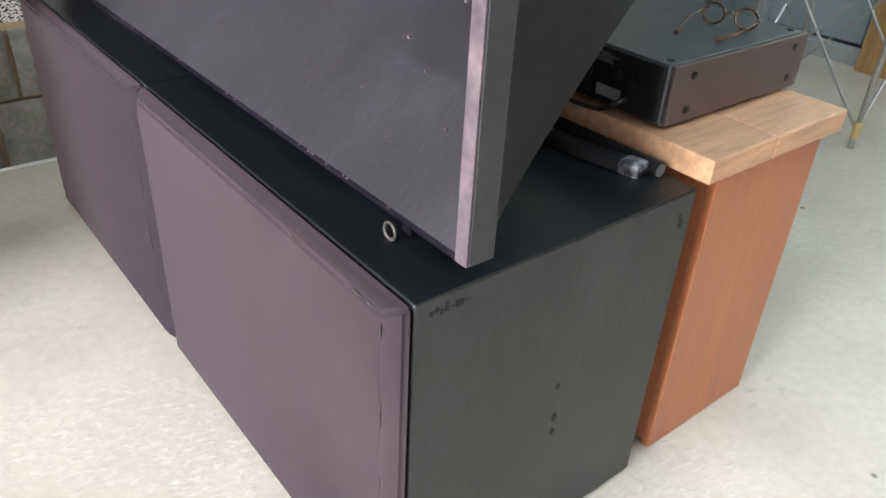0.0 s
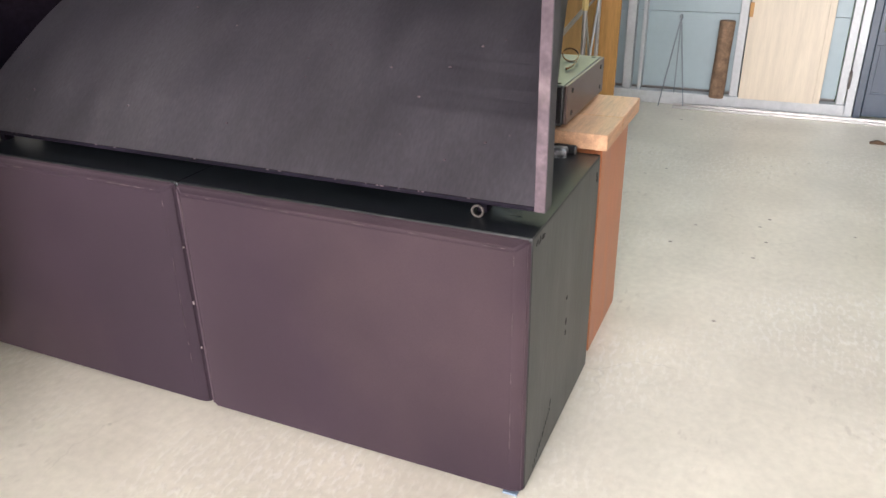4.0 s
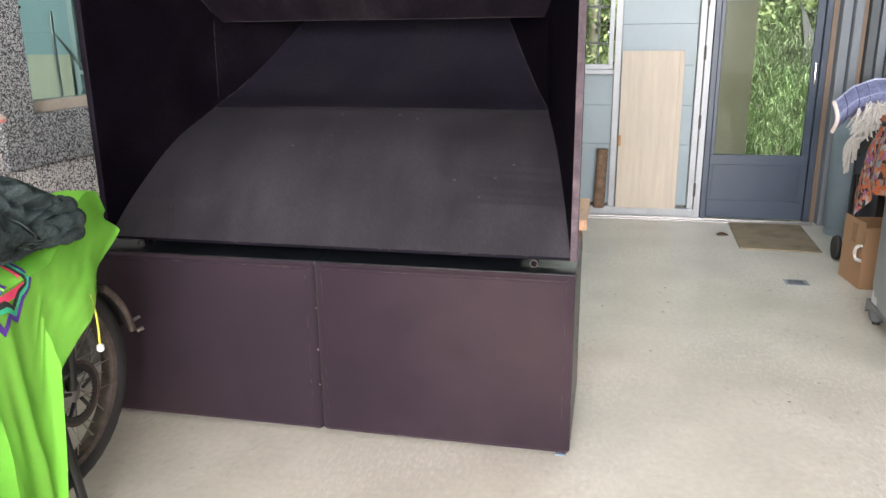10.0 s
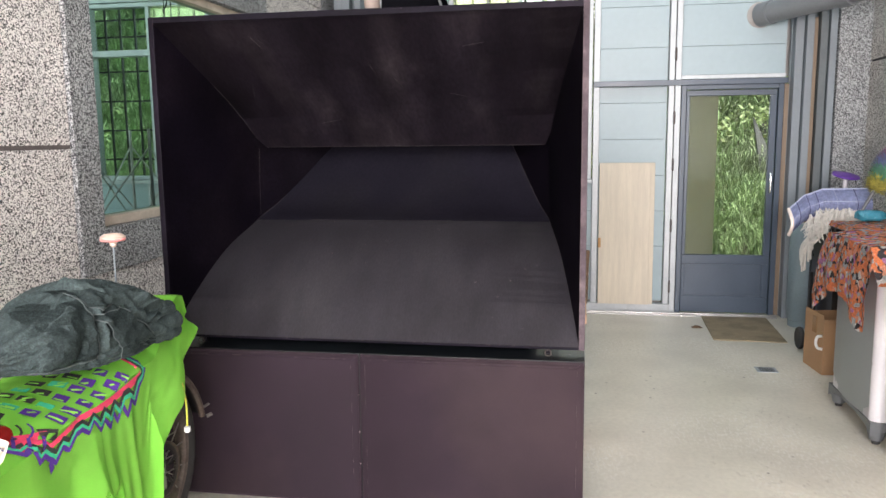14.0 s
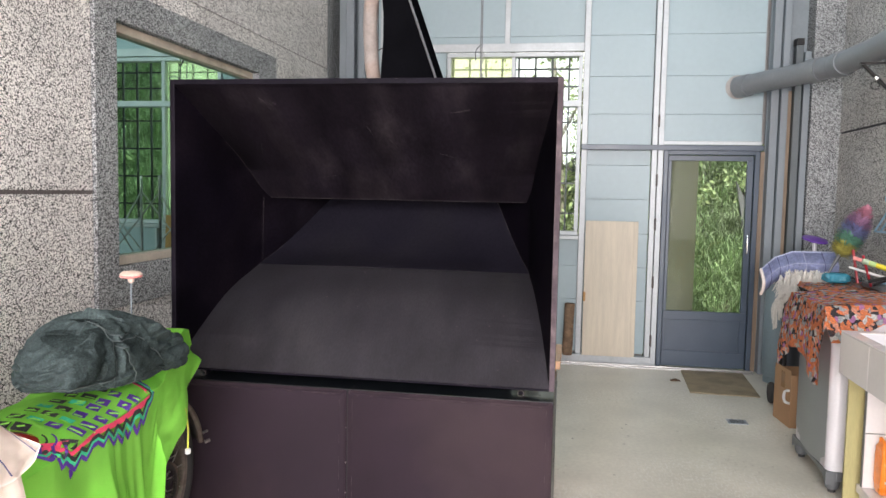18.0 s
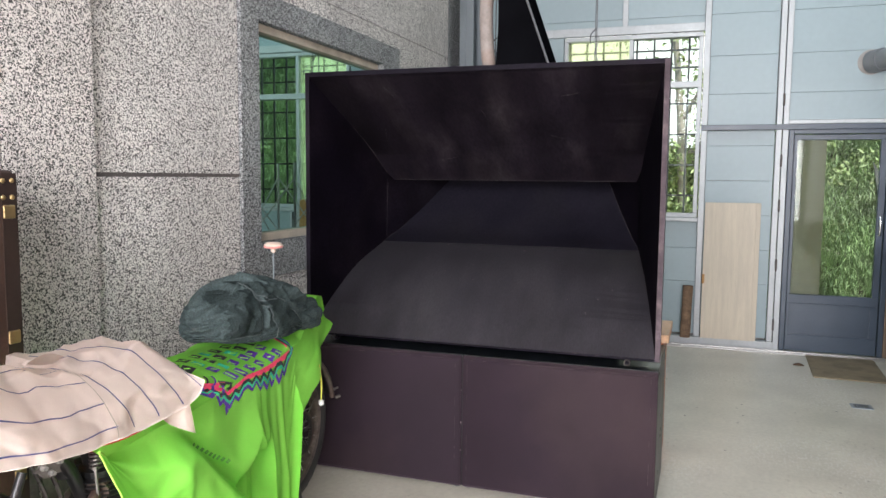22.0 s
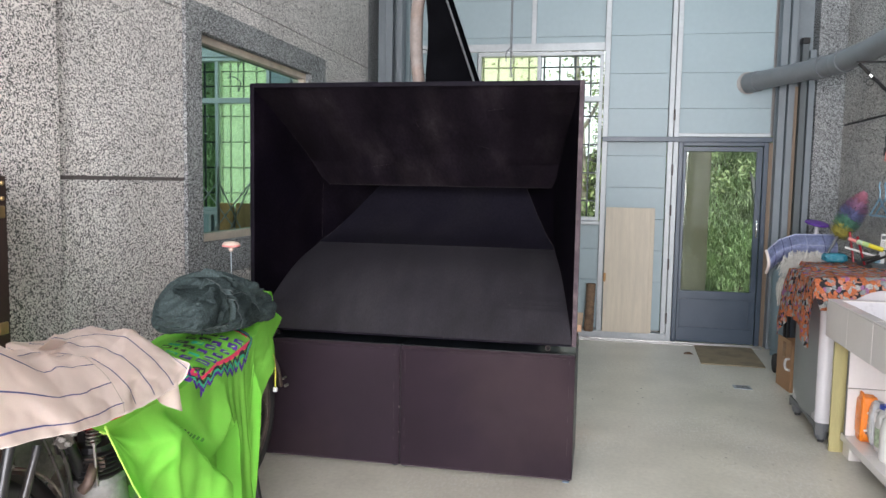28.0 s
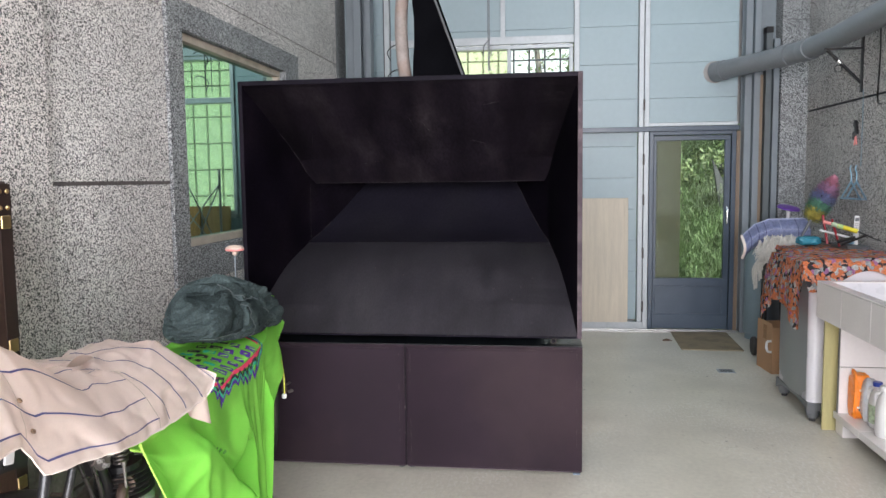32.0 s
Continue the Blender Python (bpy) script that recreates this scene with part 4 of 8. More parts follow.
    part("rub_line", tb([(x, sides(x)[0] + 0.003, zf(x) + 0.003) for x in [0.62 + 0.8 * k / 14 for k in range(15)]], 0.0010, 5), M["scuff"], h)
    part("rub_line", tb([(x, sides(x)[1] - 0.003, zf(x) + 0.003) for x in [0.95 + 0.25 * k / 8 for k in range(9)]], 0.0010, 5), M["scuff"], h)
    for x0, y0, dx, dy in ((0.42, 2.30, 0.08, -0.03), (0.44, 2.27, 0.04, -0.02), (0.66, 1.72, 0.10, -0.05), (0.60, 1.80, 0.07, -0.02), (0.80, 1.45, 0.03, -0.09), (0.50, 1.25, 0.02, 0.10), (0.95, 2.05, 0.02, 0.12), (0.72, 2.42, 0.12, 0.04)):
        part("scrape", tb([(x0 + dx * k / 5, y0 + dy * k / 5, zc(x0 + dx * k / 5) - 0.0006) for k in range(6)], [0.0003, 0.0006, 0.0008, 0.0006, 0.0005, 0.0003], 5), M["scuff"], h)
    part("back_board", bx(1.50, 1.52, 1.10, 2.30, 1.50, 1.70, bevel=0.003), M["black"], h)
    part("lid_board", bx(1.09, 1.52, 1.0, 2.52, 1.70, 1.716, bevel=0.003), M["black"], h)
    for y in (0.955, 2.555):
        part("eye_ring", tb([(0.318 + 0.0, y + 0.0135 * math.cos(a), 0.7215 + 0.0135 * math.sin(a)) for a in (2 * math.pi * k / 20 for k in range(20))], 0.0031, 8, True), M["ring"], h, "worn steel eye ring", True)


M["scuff"] = mat("pale_scuff", (0.062, 0.053, 0.055), 0.7, var=0.6, scale=30, spec=0.2)
M["ring"] = mat("dull_ring_steel", (0.075, 0.066, 0.06), 0.55, 0.6, var=0.3, scale=30)
M["rusty_light"] = mat("worn_steel", (0.20, 0.18, 0.17), 0.45, 0.7, var=0.2, scale=20)
# horn blacks by board: shade of sides and throat set into base colour
M["black_side"] = mat("rubbed_shaded_black_board", (0.0065, 0.0046, 0.0090), 0.6, spec=0.10, var=0.4, scale=3, fine=60, bump=0.12, color2=(0.021, 0.015, 0.022), amount=0.5)
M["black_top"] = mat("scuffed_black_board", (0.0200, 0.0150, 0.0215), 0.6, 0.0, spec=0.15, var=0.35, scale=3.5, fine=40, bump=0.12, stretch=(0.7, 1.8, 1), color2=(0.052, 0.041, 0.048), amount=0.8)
M["black_throat"] = mat("shaded_black_board", (0.020, 0.018, 0.028), 0.55, 0.0, spec=0.15, var=0.25, scale=2.5, fine=60, bump=0.12, color2=(0.030, 0.028, 0.035), amount=0.6)
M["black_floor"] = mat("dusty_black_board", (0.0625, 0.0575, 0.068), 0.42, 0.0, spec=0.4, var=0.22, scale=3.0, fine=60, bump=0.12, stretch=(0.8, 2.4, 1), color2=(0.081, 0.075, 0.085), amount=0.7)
horn()


def cupboard():
    c = thing("cupboard", "orange-brown veneered cupboard with a thick plank top", "cupboard", (1.1, 1.1, 0))
    part("side_panel", bx(0.955, 1.325, 0.815, 0.835, 0.0, 0.705, bevel=0.002), M["cabinet_wood"], c, "orange-brown veneer side")
    part("body", bx(0.96, 1.32, 0.836, 1.60, 0.005, 0.704, bevel=0.002), M["cabinet_wood"], c)
    for a, b in ((0.872, 1.07), (1.073, 1.335)):
        part("plank", bx(a, b, 0.785, 1.66, 0.715, 0.762, bevel=0.004), M["plank"], c, "thick oiled plank")
    part("batten", bx(0.94, 1.30, 0.86, 1.60, 0.7045, 0.7145), M["plank"], c)
    a = thing("amplifier", "black flat amplifier with brown metal side, resting on the plank", "amplifier", (1.1, 1.1, 0.762))
    part("case", bx(0.895, 1.345, 0.925, 1.36, 0.775, 0.885, bevel=0.003), M["amp_top"], a)
    part("side_plate", bx(0.90, 1.345, 0.915, 0.924, 0.772, 0.883, bevel=0.002), M["amp_side"], a, "brown satin metal side plate")
    part("rear_panel", bx(0.885, 0.894, 0.93, 1.355, 0.778, 0.882, bevel=0.001), M["black_tape"], a)
    for x in (0.93, 1.31):
        for y in (0.95, 1.33):
            part("foot", bx(x - 0.015, x + 0.015, y - 0.015, y + 0.015, 0.762, 0.775), M["dark_plastic"], a)


M["black_tape"] = mat("black_wrapping", (0.008, 0.0085, 0.010), 0.5, spec=0.3, var=0.4, scale=40, bump=0.5)
M["amp_top"] = mat("grey_satin_case", (0.07, 0.08, 0.085), 0.35, 0.3, var=0.06, fine=200)
M["amp_side"] = mat("brown_satin_metal", (0.13, 0.095, 0.09), 0.35, 0.4, var=0.06, fine=200)
cupboard()

# ---- the laundry side: washing machine, tiled bench, things on them ----
def more_mats():
    M["floral"] = bpy.data.materials.new("floral_print_cotton")
    m = M["floral"]
    m.use_nodes = True
    n, l = m.node_tree.nodes, m.node_tree.links
    b = n["Principled BSDF"]
    co, no = n.new("ShaderNodeTexCoord"), n.new("ShaderNodeTexNoise")
    no.inputs["Scale"].default_value = 26
    add = n.new("ShaderNodeVectorMath")
    add.operation = "MULTIPLY_ADD"
    add.inputs[1].default_value = (0.03, 0.03, 0.03)
    l.new(co.outputs["Object"], no.inputs["Vector"])
    l.new(no.outputs["Color"], add.inputs[0])
    l.new(co.outputs["Object"], add.inputs[2])
    v = n.new("ShaderNodeTexVoronoi")
    v.inputs["Scale"].default_value = 37
    l.new(add.outputs["Vector"], v.inputs["Vector"])
    sep = n.new("ShaderNodeSeparateColor")
    l.new(v.outputs["Color"], sep.inputs["Color"])
    pal = n.new("ShaderNodeValToRGB")
    pal.color_ramp.interpolation = "CONSTANT"
    e = pal.color_ramp.elements
    e[0].color, e[1].position, e[1].color = (0.95, 0.30, 0.12, 1), 0.26, (0.95, 0.45, 0.30, 1)
    for p, c in ((0.38, (0.62, 0.27, 0.55)), (0.48, (0.52, 0.58, 0.60)), (0.60, (0.95, 0.32, 0.12)), (0.79, (0.80, 0.80, 0.76)), (0.88, (0.06, 0.055, 0.06))):
        k = e.new(p)
        k.color = (*c, 1)
    l.new(sep.outputs["Red"], pal.inputs["Fac"])
    # petals: rings inside each flower
    wv = n.new("ShaderNodeTexVoronoi")
    wv.inputs["Scale"].default_value = 130
    l.new(add.outputs["Vector"], wv.inputs["Vector"])
    edge = n.new("ShaderNodeMapRange")
    edge.inputs["From Min"].default_value, edge.inputs["From Max"].default_value = 0.25, 0.62
    l.new(wv.outputs["Distance"], edge.inputs["Value"])
    dk = n.new("ShaderNodeMix")
    dk.data_type = "RGBA"
    dk.inputs["B"].default_value = (0.035, 0.03, 0.035, 1)
    dist = n.new("ShaderNodeMapRange")
    dist.inputs["From Min"].default_value, dist.inputs["From Max"].default_value = 0.72, 0.80
    l.new(v.outputs["Distance"], dist.inputs["Value"])
    mx = n.new("ShaderNodeMath")
    mx.operation = "MAXIMUM"
    sc = n.new("ShaderNodeMath")
    sc.operation = "MULTIPLY"
    sc.inputs[1].default_value = 0.38
    l.new(edge.outputs["Result"], sc.inputs[0])
    l.new(sc.outputs[0], mx.inputs[0])
    l.new(dist.outputs["Result"], mx.inputs[1])
    l.new(mx.outputs[0], dk.inputs["Factor"])
    l.new(pal.outputs["Color"], dk.inputs["A"])
    l.new(dk.outputs["Result"], b.inputs["Base Color"])
    b.inputs["Roughness"].default_value = 0.85
    M["mop"] = mat("white_mop_yarn", (0.66, 0.63, 0.58), 0.95, var=0.12, scale=30, fine=400, bump=0.4)
    M["quilt"] = mat("blue_quilted_cloth", (0.33, 0.36, 0.56), 0.9, var=0.15, scale=30, fine=60, bump=0.8, dist=0.006)
    M["quilt_line"] = mat("white_check_line", (0.43, 0.46, 0.62), 0.9)
    M["quilt_dark"] = mat("navy_check_line", (0.09, 0.09, 0.20), 0.9)
    M["purple"] = mat("purple_plastic", (0.10, 0.03, 0.26), 0.35)
    M["teal_bag"] = mat("teal_plastic_bag", (0.05, 0.25, 0.34), 0.25, var=0.15, scale=18, bump=0.6, dist=0.01)
    M["gas"] = mat("grey_blue_cylinder_paint", (0.20, 0.26, 0.29), 0.45, var=0.08, scale=4)
    M["yellow_board"] = mat("yellow_green_foam_board", (0.42, 0.37, 0.165), 0.6, var=0.1, scale=6, stretch=(4, 4, 0.5))
    M["orange_bag"] = mat("orange_plastic_bag", (0.85, 0.24, 0.02), 0.3, var=0.1, scale=14, bump=0.5, dist=0.008)
    M["clear_bag"] = mat("milky_plastic_bag", (0.55, 0.56, 0.58), 0.25, var=0.1, scale=18, bump=0.6, dist=0.008)
    M["white_plastic"] = mat("white_plastic", (0.74, 0.73, 0.72), 0.35, var=0.03)
    M["blue_cap"] = mat("blue_cap", (0.03, 0.06, 0.35), 0.35)
    M["label_green"] = mat("pale_green_label", (0.45, 0.55, 0.38), 0.5, var=0.3, scale=40)
    M["yellow"] = mat("yellow_plastic", (0.70, 0.60, 0.04), 0.35)
    M["mint"] = mat("pale_green_plastic", (0.45, 0.62, 0.25), 0.4)
    M["pink"] = mat("pink_plastic", (0.75, 0.28, 0.26), 0.4)
    M["sky_blue"] = mat("pale_blue_plastic", (0.25, 0.42, 0.55), 0.4)
    M["red_plastic"] = mat("red_plastic", (0.35, 0.02, 0.03), 0.35)
    M["bark"] = mat("bark", (0.19, 0.12, 0.075), 0.9, var=0.35, scale=18, fine=70, bump=0.9, dist=0.006)
    M["orange_wood"] = mat("orange_pine_board", (0.46, 0.24, 0.07), 0.5, var=0.2, scale=4, fine=24, stretch=(6, 6, 0.5))
    M["tape"] = mat("yellow_tape", (0.62, 0.48, 0.20), 0.6)


more_mats()


def washing_machine():
    w = thing("washing_machine", "grey top-loading washing machine with pale side, on dark feet", "washing machine", (1.6, -1.0, 0))
    x0, x1, y0, y1 = 1.285, 1.965, -1.29, -0.705
    bm = bmesh.new()
    n = 14
    def out(z):
        pts = []
        k = 0.012 if z < 0.2 else 0.0
        for i in range(n + 1):
            t = i / n
            pts.append((x0 + 0.05 + (x1 - x0 - 0.10) * t, y1 + 0.018 * math.sin(math.pi * t) - k, z))
        return pts
    rows = [0.13, 0.16, 0.22, 0.5, 0.8, 1.0]
    sheet(bm, lambda u, v: out(rows[int(round(u * 5))])[int(round(v * n))], 5, n, 0.0)
    part("front_panel", bm, M["washer_grey"], w, "satin grey front panel", True)
    bm = bmesh.new()
    prism(bm, [(x0 + 0.05 - 0.05 * math.sin(a), y1 - 0.05 + 0.05 * math.cos(a)) for a in [k * math.pi / 16 for k in range(9)]] + [(x0, y0), (x1, y0), (x1, y1 - 0.05), (x1 - 0.05, y1 - 0.004), (x0 + 0.06, y1 - 0.004)], "z", 0.13, 1.0)
    part("body", bm, M["washer_white"], w, "pale lilac-white side", True)
    part("lid", bx(x0 + 0.01, x1 - 0.01, y0, y1, 1.001, 1.035, bevel=0.012), M["washer_white"], w)
    bm = bmesh.new()
    m = 12
    prism(bm, [(x0 + (x1 - x0) * i / m, 0.055 + 0.055 * math.sin(math.pi * i / m) ** 0.35) for i in range(m + 1)] + [(x1, 0.129), (x0, 0.129)], "y", y1 - 0.045, y1 + 0.004)
    part("skirt", bm, M["dark_plastic"], w, "dark grey base skirt")
    part("skirt", bx(x0 - 0.003, x0 + 0.04, y0, y1 - 0.05, 0.075, 0.129, bevel=0.004), M["dark_plastic"], w)
    for x in (x0 + 0.045, x1 - 0.045):
        for y in (y0 + 0.05, y1 - 0.045):
            leg = part("leg", lathe(bmesh.new(), [(0.034, 0.022), (0.042, 0.05), (0.046, 0.128)], 16, Matrix.Translation((x, y, 0))), M["dark_plastic"], w, "", True)
            part("foot_pad", lathe(bmesh.new(), [(0.02, 0), (0.022, 0.008), (0.02, 0.0215)], 12, Matrix.Translation((x, y, 0))), M["tyre"], leg, "", True)


washing_machine()


def floral_cloth():
    bm = bmesh.new()
    x0, x1 = 1.22, 2.16
    def f(u, v):
        # u along x, v from the wall over the top and down the front
        x = x0 + (x1 - x0) * u
        hem = np.interp(u, [0, 0.07, 0.16, 0.30, 0.42, 0.55, 0.70, 0.82, 0.93, 1.0], [0.72, 0.615, 0.60, 0.68, 0.735, 0.74, 0.72, 0.64, 0.54, 0.56])
        side = max(0.0, (0.08 - u) / 0.08)
        x = max(x, 1.262 - 0.012 * side)
        w = 0.012 * math.sin(9 * u * math.pi + 1.3) * max(0, v - 0.55) * 2
        bumpy = 0.012 * noise.noise(Vector((x * 7, v * 6, 3)))
        if v < 0.6:
            k = v / 0.6
            y, z = -1.52 + (0.87) * k, 1.052 + 0.03 * math.sin(3 * k) + bumpy
            z -= max(0, u - 0.82) * 1.1 + 0.17 * side * (0.8 + 0.35 * math.sin(v * 14))
        else:
            k = (v - 0.6) / 0.4
            y = -0.65 + 0.025 * math.sin(k * 2.2) + w + bumpy
            z0 = 1.054 + 0.004 + bumpy - (max(0, u - 0.82) * 1.1) - 0.1 * side
            z = z0 + (hem - z0) * k ** 0.9
        return (x, y, z)
    sheet(bm, f, 60, 50, 0.003)
    # its far end runs on over the stand
    def far(u, v):
        x, y = 1.95 + 1.22 * u, -1.50 + 0.535 * v
        drop = max(0.0, v - 0.96) * 1.6
        return (x, y, 1.011 + 0.03 * max(0.0, 1 - u * 8) - drop * 0.4 + 0.006 * abs(noise.noise(Vector((x * 8, y * 8, 1)))))
    sheet(bm, far, 50, 26, 0.003)
    alone("floral_cloth", bm, M["floral"], "orange and black floral cloth draped over the washing machine", "cloth", smooth=True)


floral_cloth()


def tiled_bench():
    b = thing("sink_bench", "white tiled laundry bench with a sink and open lower shelf", "bench", (0.2, -1.1, 0))
    x1, x0, yf, yb, zt, za = 1.11, -0.89, -0.68, -1.54, 0.962, 0.735
    g = 0.004
    tile = 0.40
    part("core", bx(x0 + 0.01, x1 - 0.008, yf - 0.045, yf - 0.008, za + 0.004, zt - 0.008), M["grout"], b)
    part("core", bx(x1 - 0.05, x1 - 0.008, yb, yf - 0.046, za + 0.004, zt - 0.008), M["grout"], b)
    k = 0
    x = x1
    while x > x0 + 0.05:
        part("tile", bx(x - tile + g, x, yf - 0.008, yf, za, zt - 0.010, bevel=0.002), M["white_tile"], b)
        part("tile", bx(x - tile + g, x, yf - 0.065, yf, zt - 0.008, zt, bevel=0.002), M["white_tile"], b)
        part("tile", bx(x - tile + g, x, -1.45, -1.438, 0.138, 0.43, bevel=0.002), M["white_tile"], b)
        part("tile", bx(x - tile + g, x, -1.45, -1.438, 0.434, za, bevel=0.002), M["white_tile"], b)
        part("tile", bx(x - tile + g, x, -0.808, -0.80, 0.092, 0.127, bevel=0.002), M["white_tile"], b)
        part("tile", bx(x - tile + g, x, -1.43, -0.80, 0.128, 0.136, bevel=0.002), M["white_tile"], b)
        x -= tile
        k += 1
    y = yf - 0.066
    while y > yb + 0.05:
        part("tile", bx(x1 - 0.008, x1, y - 0.4 + g, y, za, zt - 0.010, bevel=0.002), M["white_tile"], b)
        part("tile", bx(x1 - 0.065, x1, y - 0.4 + g, y, zt - 0.008, zt, bevel=0.002), M["white_tile"], b)
        y -= 0.4
    for z0, z1 in ((0.138, 0.43), (0.434, za - 0.004)):
        part("end_panel", bx(x1 - 0.07, x1 - 0.03, yb, -0.805, z0, z1, bevel=0.003), M["white_tile"], b)
    part("end_edge", bx(x1 - 0.066, x1 - 0.044, -0.8045, -0.8015, 0.14, za - 0.004), M["dark_plastic"], b)
    part("shelf_core", bx(x0, x1 - 0.004, -1.437, -0.809, 0.092, 0.127), M["grout"], b)
    part("back_core", bx(x0, x1 - 0.07, -1.54, -1.451, 0.0, 0.95), M["grout"], b)
    for x in (x1 - 0.064, 0.1, x0 + 0.05):
        part("foot_block", bx(x - 0.06, x + 0.06, -1.0, -0.815, 0, 0.0915, bevel=0.004), M["white_tile"], b)
    bm = bmesh.new()
    bx0, bx1, by0, by1, d = x0 + 0.1, x1 - 0.065, -1.40, yf - 0.066, 0.20
    top = [(bx0, by0), (bx1, by0), (bx1, by1), (bx0, by1)]
    bot = [(bx0 + 0.06, by0 + 0.06), (bx1 - 0.10, by0 + 0.06), (bx1 - 0.10, by1 - 0.05), (bx0 + 0.06, by1 - 0.05)]
    tv, bv = [bm.verts.new((*p, zt - 0.006)) for p in top], [bm.verts.new((*p, zt - d)) for p in bot]
    for i in range(4):
        bm.faces.new((tv[i], tv[(i + 1) % 4], bv[(i + 1) % 4], bv[i]))
    bm.faces.new(bv)
    part("basin", bm, M["washer_white"], b, "shallow pale basin")


tiled_bench()


def bottle(at, h, r, cap, label):
    o = thing("bottle", "white plastic detergent bottle on the tiled shelf", "bottle", at)
    m = Matrix.Translation(at) @ Matrix.Diagonal((1.0, 0.65, 1, 1))
    part("body", lathe(bmesh.new(), [(r * 0.9, 0), (r, 0.012), (r, h * 0.55), (r * 0.8, h * 0.72), (r * 0.32, h * 0.88), (r * 0.32, h * 0.92)], 20, m), M["white_plastic"], o, "", True)
    part("cap", lathe(bmesh.new(), [(r * 0.4, h * 0.905), (r * 0.42, h * 0.93), (r * 0.4, h)], 16, Matrix.Translation(at)), M[cap], o, "", True)
    part("handle", tb(curve_pts([(at[0] + r * 0.3, at[1] + 0.01, at[2] + h * 0.86), (at[0] + r * 1.0, at[1] + 0.02, at[2] + h * 0.78), (at[0] + r * 1.02, at[1] + 0.02, at[2] + h * 0.55)], 6), r * 0.16, 8), M["white_plastic"], o, "", True)
    if label:
        part("label", lathe(bmesh.new(), [(r * 1.01, h * 0.1), (r * 1.015, h * 0.5)], 20, m), M[label], o, "", True)


bottle((0.80, -0.93, 0.1365), 0.27, 0.062, "blue_cap", "label_green")
bottle((0.63, -0.90, 0.1365), 0.29, 0.065, "white_plastic", "")


def bag(name, at, sx, sy, h, m, lab, seed, square=0.6):
    bm = bmesh.new()
    bmesh.ops.create_icosphere(bm, subdivisions=4, radius=1)
    for v in bm.verts:
        p = v.co.copy()
        k = 1 + 0.16 * noise.noise(p * 2.2 + Vector((seed, 0, 0))) + 0.06 * noise.noise(p * 6)
        sq = lambda a: math.copysign(abs(a) ** square, a)
        z = max(-0.98, sq(p.z) * (1 + 0.1 * noise.noise(p * 3)))
        v.co = Vector((at[0] + sq(p.x) * sx * k, at[1] + sq(p.y) * sy * k, at[2] + h * (0.5 + 0.5 * z / 0.98 if z < 0 else 0.5 + 0.5 * z)))
        v.co.z = max(at[2], v.co.z)
    return alone(name, bm, m, lab, "bag", smooth=True)


bag("orange_bag", (0.985, -0.90, 0.1365), 0.05, 0.048, 0.27, M["orange_bag"], "orange plastic bag of washing powder on the shelf", 1, 0.32)
bag("plastic_bag", (0.905, -0.93, 0.1365), 0.042, 0.045, 0.26, M["clear_bag"], "milky plastic bag beside the bottles", 5)
part("knot", tb(curve_pts([(1.01, -0.875, 0.37), (1.0, -0.865, 0.425), (0.96, -0.865, 0.42), (0.945, -0.87, 0.36)], 5), 0.006, 6), M["orange_bag"], bpy.data.objects["orange_bag"], "", True)
for k, (z, w, m) in enumerate(((0.205, 0.034, "white_plastic"), (0.19, 0.026, "dark_plastic"), (0.31, 0.022, "white_plastic"))):
    part("print_bar", bx(0.9275, 0.9335, -0.905 - w, -0.905 + w, z, z + 0.012, bevel=0.002), M[m], bpy.data.objects["orange_bag"])
alone("foam_board", bx(1.136, 1.158, -1.25, -0.745, 0.0, 0.715, bevel=0.003), M["yellow_board"], "yellow-green foam board standing beside the bench", "board")


def carton():
    c = thing("carton", "brown cardboard box with tape and a white carry strap", "box", (2.7, -0.98, 0))
    x0, x1, y0, y1, h, t = 2.55, 2.87, -1.16, -0.815, 0.385, 0.006
    tw = Matrix.Translation((2.7, -0.98, 0)) @ Matrix.Rotation(radians(6), 4, "Z") @ Matrix.Translation((-2.7, 0.98, 0))
    for a in ((x0, x1, y1 - t, y1), (x0, x1, y0, y0 + t), (x0, x0 + t, y0 + t, y1 - t), (x1 - t, x1, y0 + t, y1 - t)):
        part("side", bx(*a, 0.0, h, turn=tw), M["carton"], c)
    part("base", bx(x0 + t, x1 - t, y0 + t, y1 - t, 0, t, turn=tw), M["carton"], c)
    part("flap", bx(x0 + 0.01, x1 - 0.01, y1 - 0.003, y1 + 0.002, h, h + 0.03, turn=tw), M["carton"], c)
    part("tape", bx(x0 + 0.12, x0 + 0.19, y1, y1 + 0.0015, h - 0.12, h - 0.002, turn=tw), M["tape_brown"], c, "glossy brown tape")
    part("strap", tb(curve_pts([tw @ Vector(p) for p in ((2.57, -0.812, 0.27), (2.61, -0.798, 0.255), (2.625, -0.796, 0.21), (2.60, -0.798, 0.18), (2.56, -0.812, 0.18))], 6), 0.010, 8), M["white_plastic"], c, "white plastic carry strap", True)


M["tape_brown"] = mat("brown_tape", (0.26, 0.14, 0.06), 0.2)
carton()


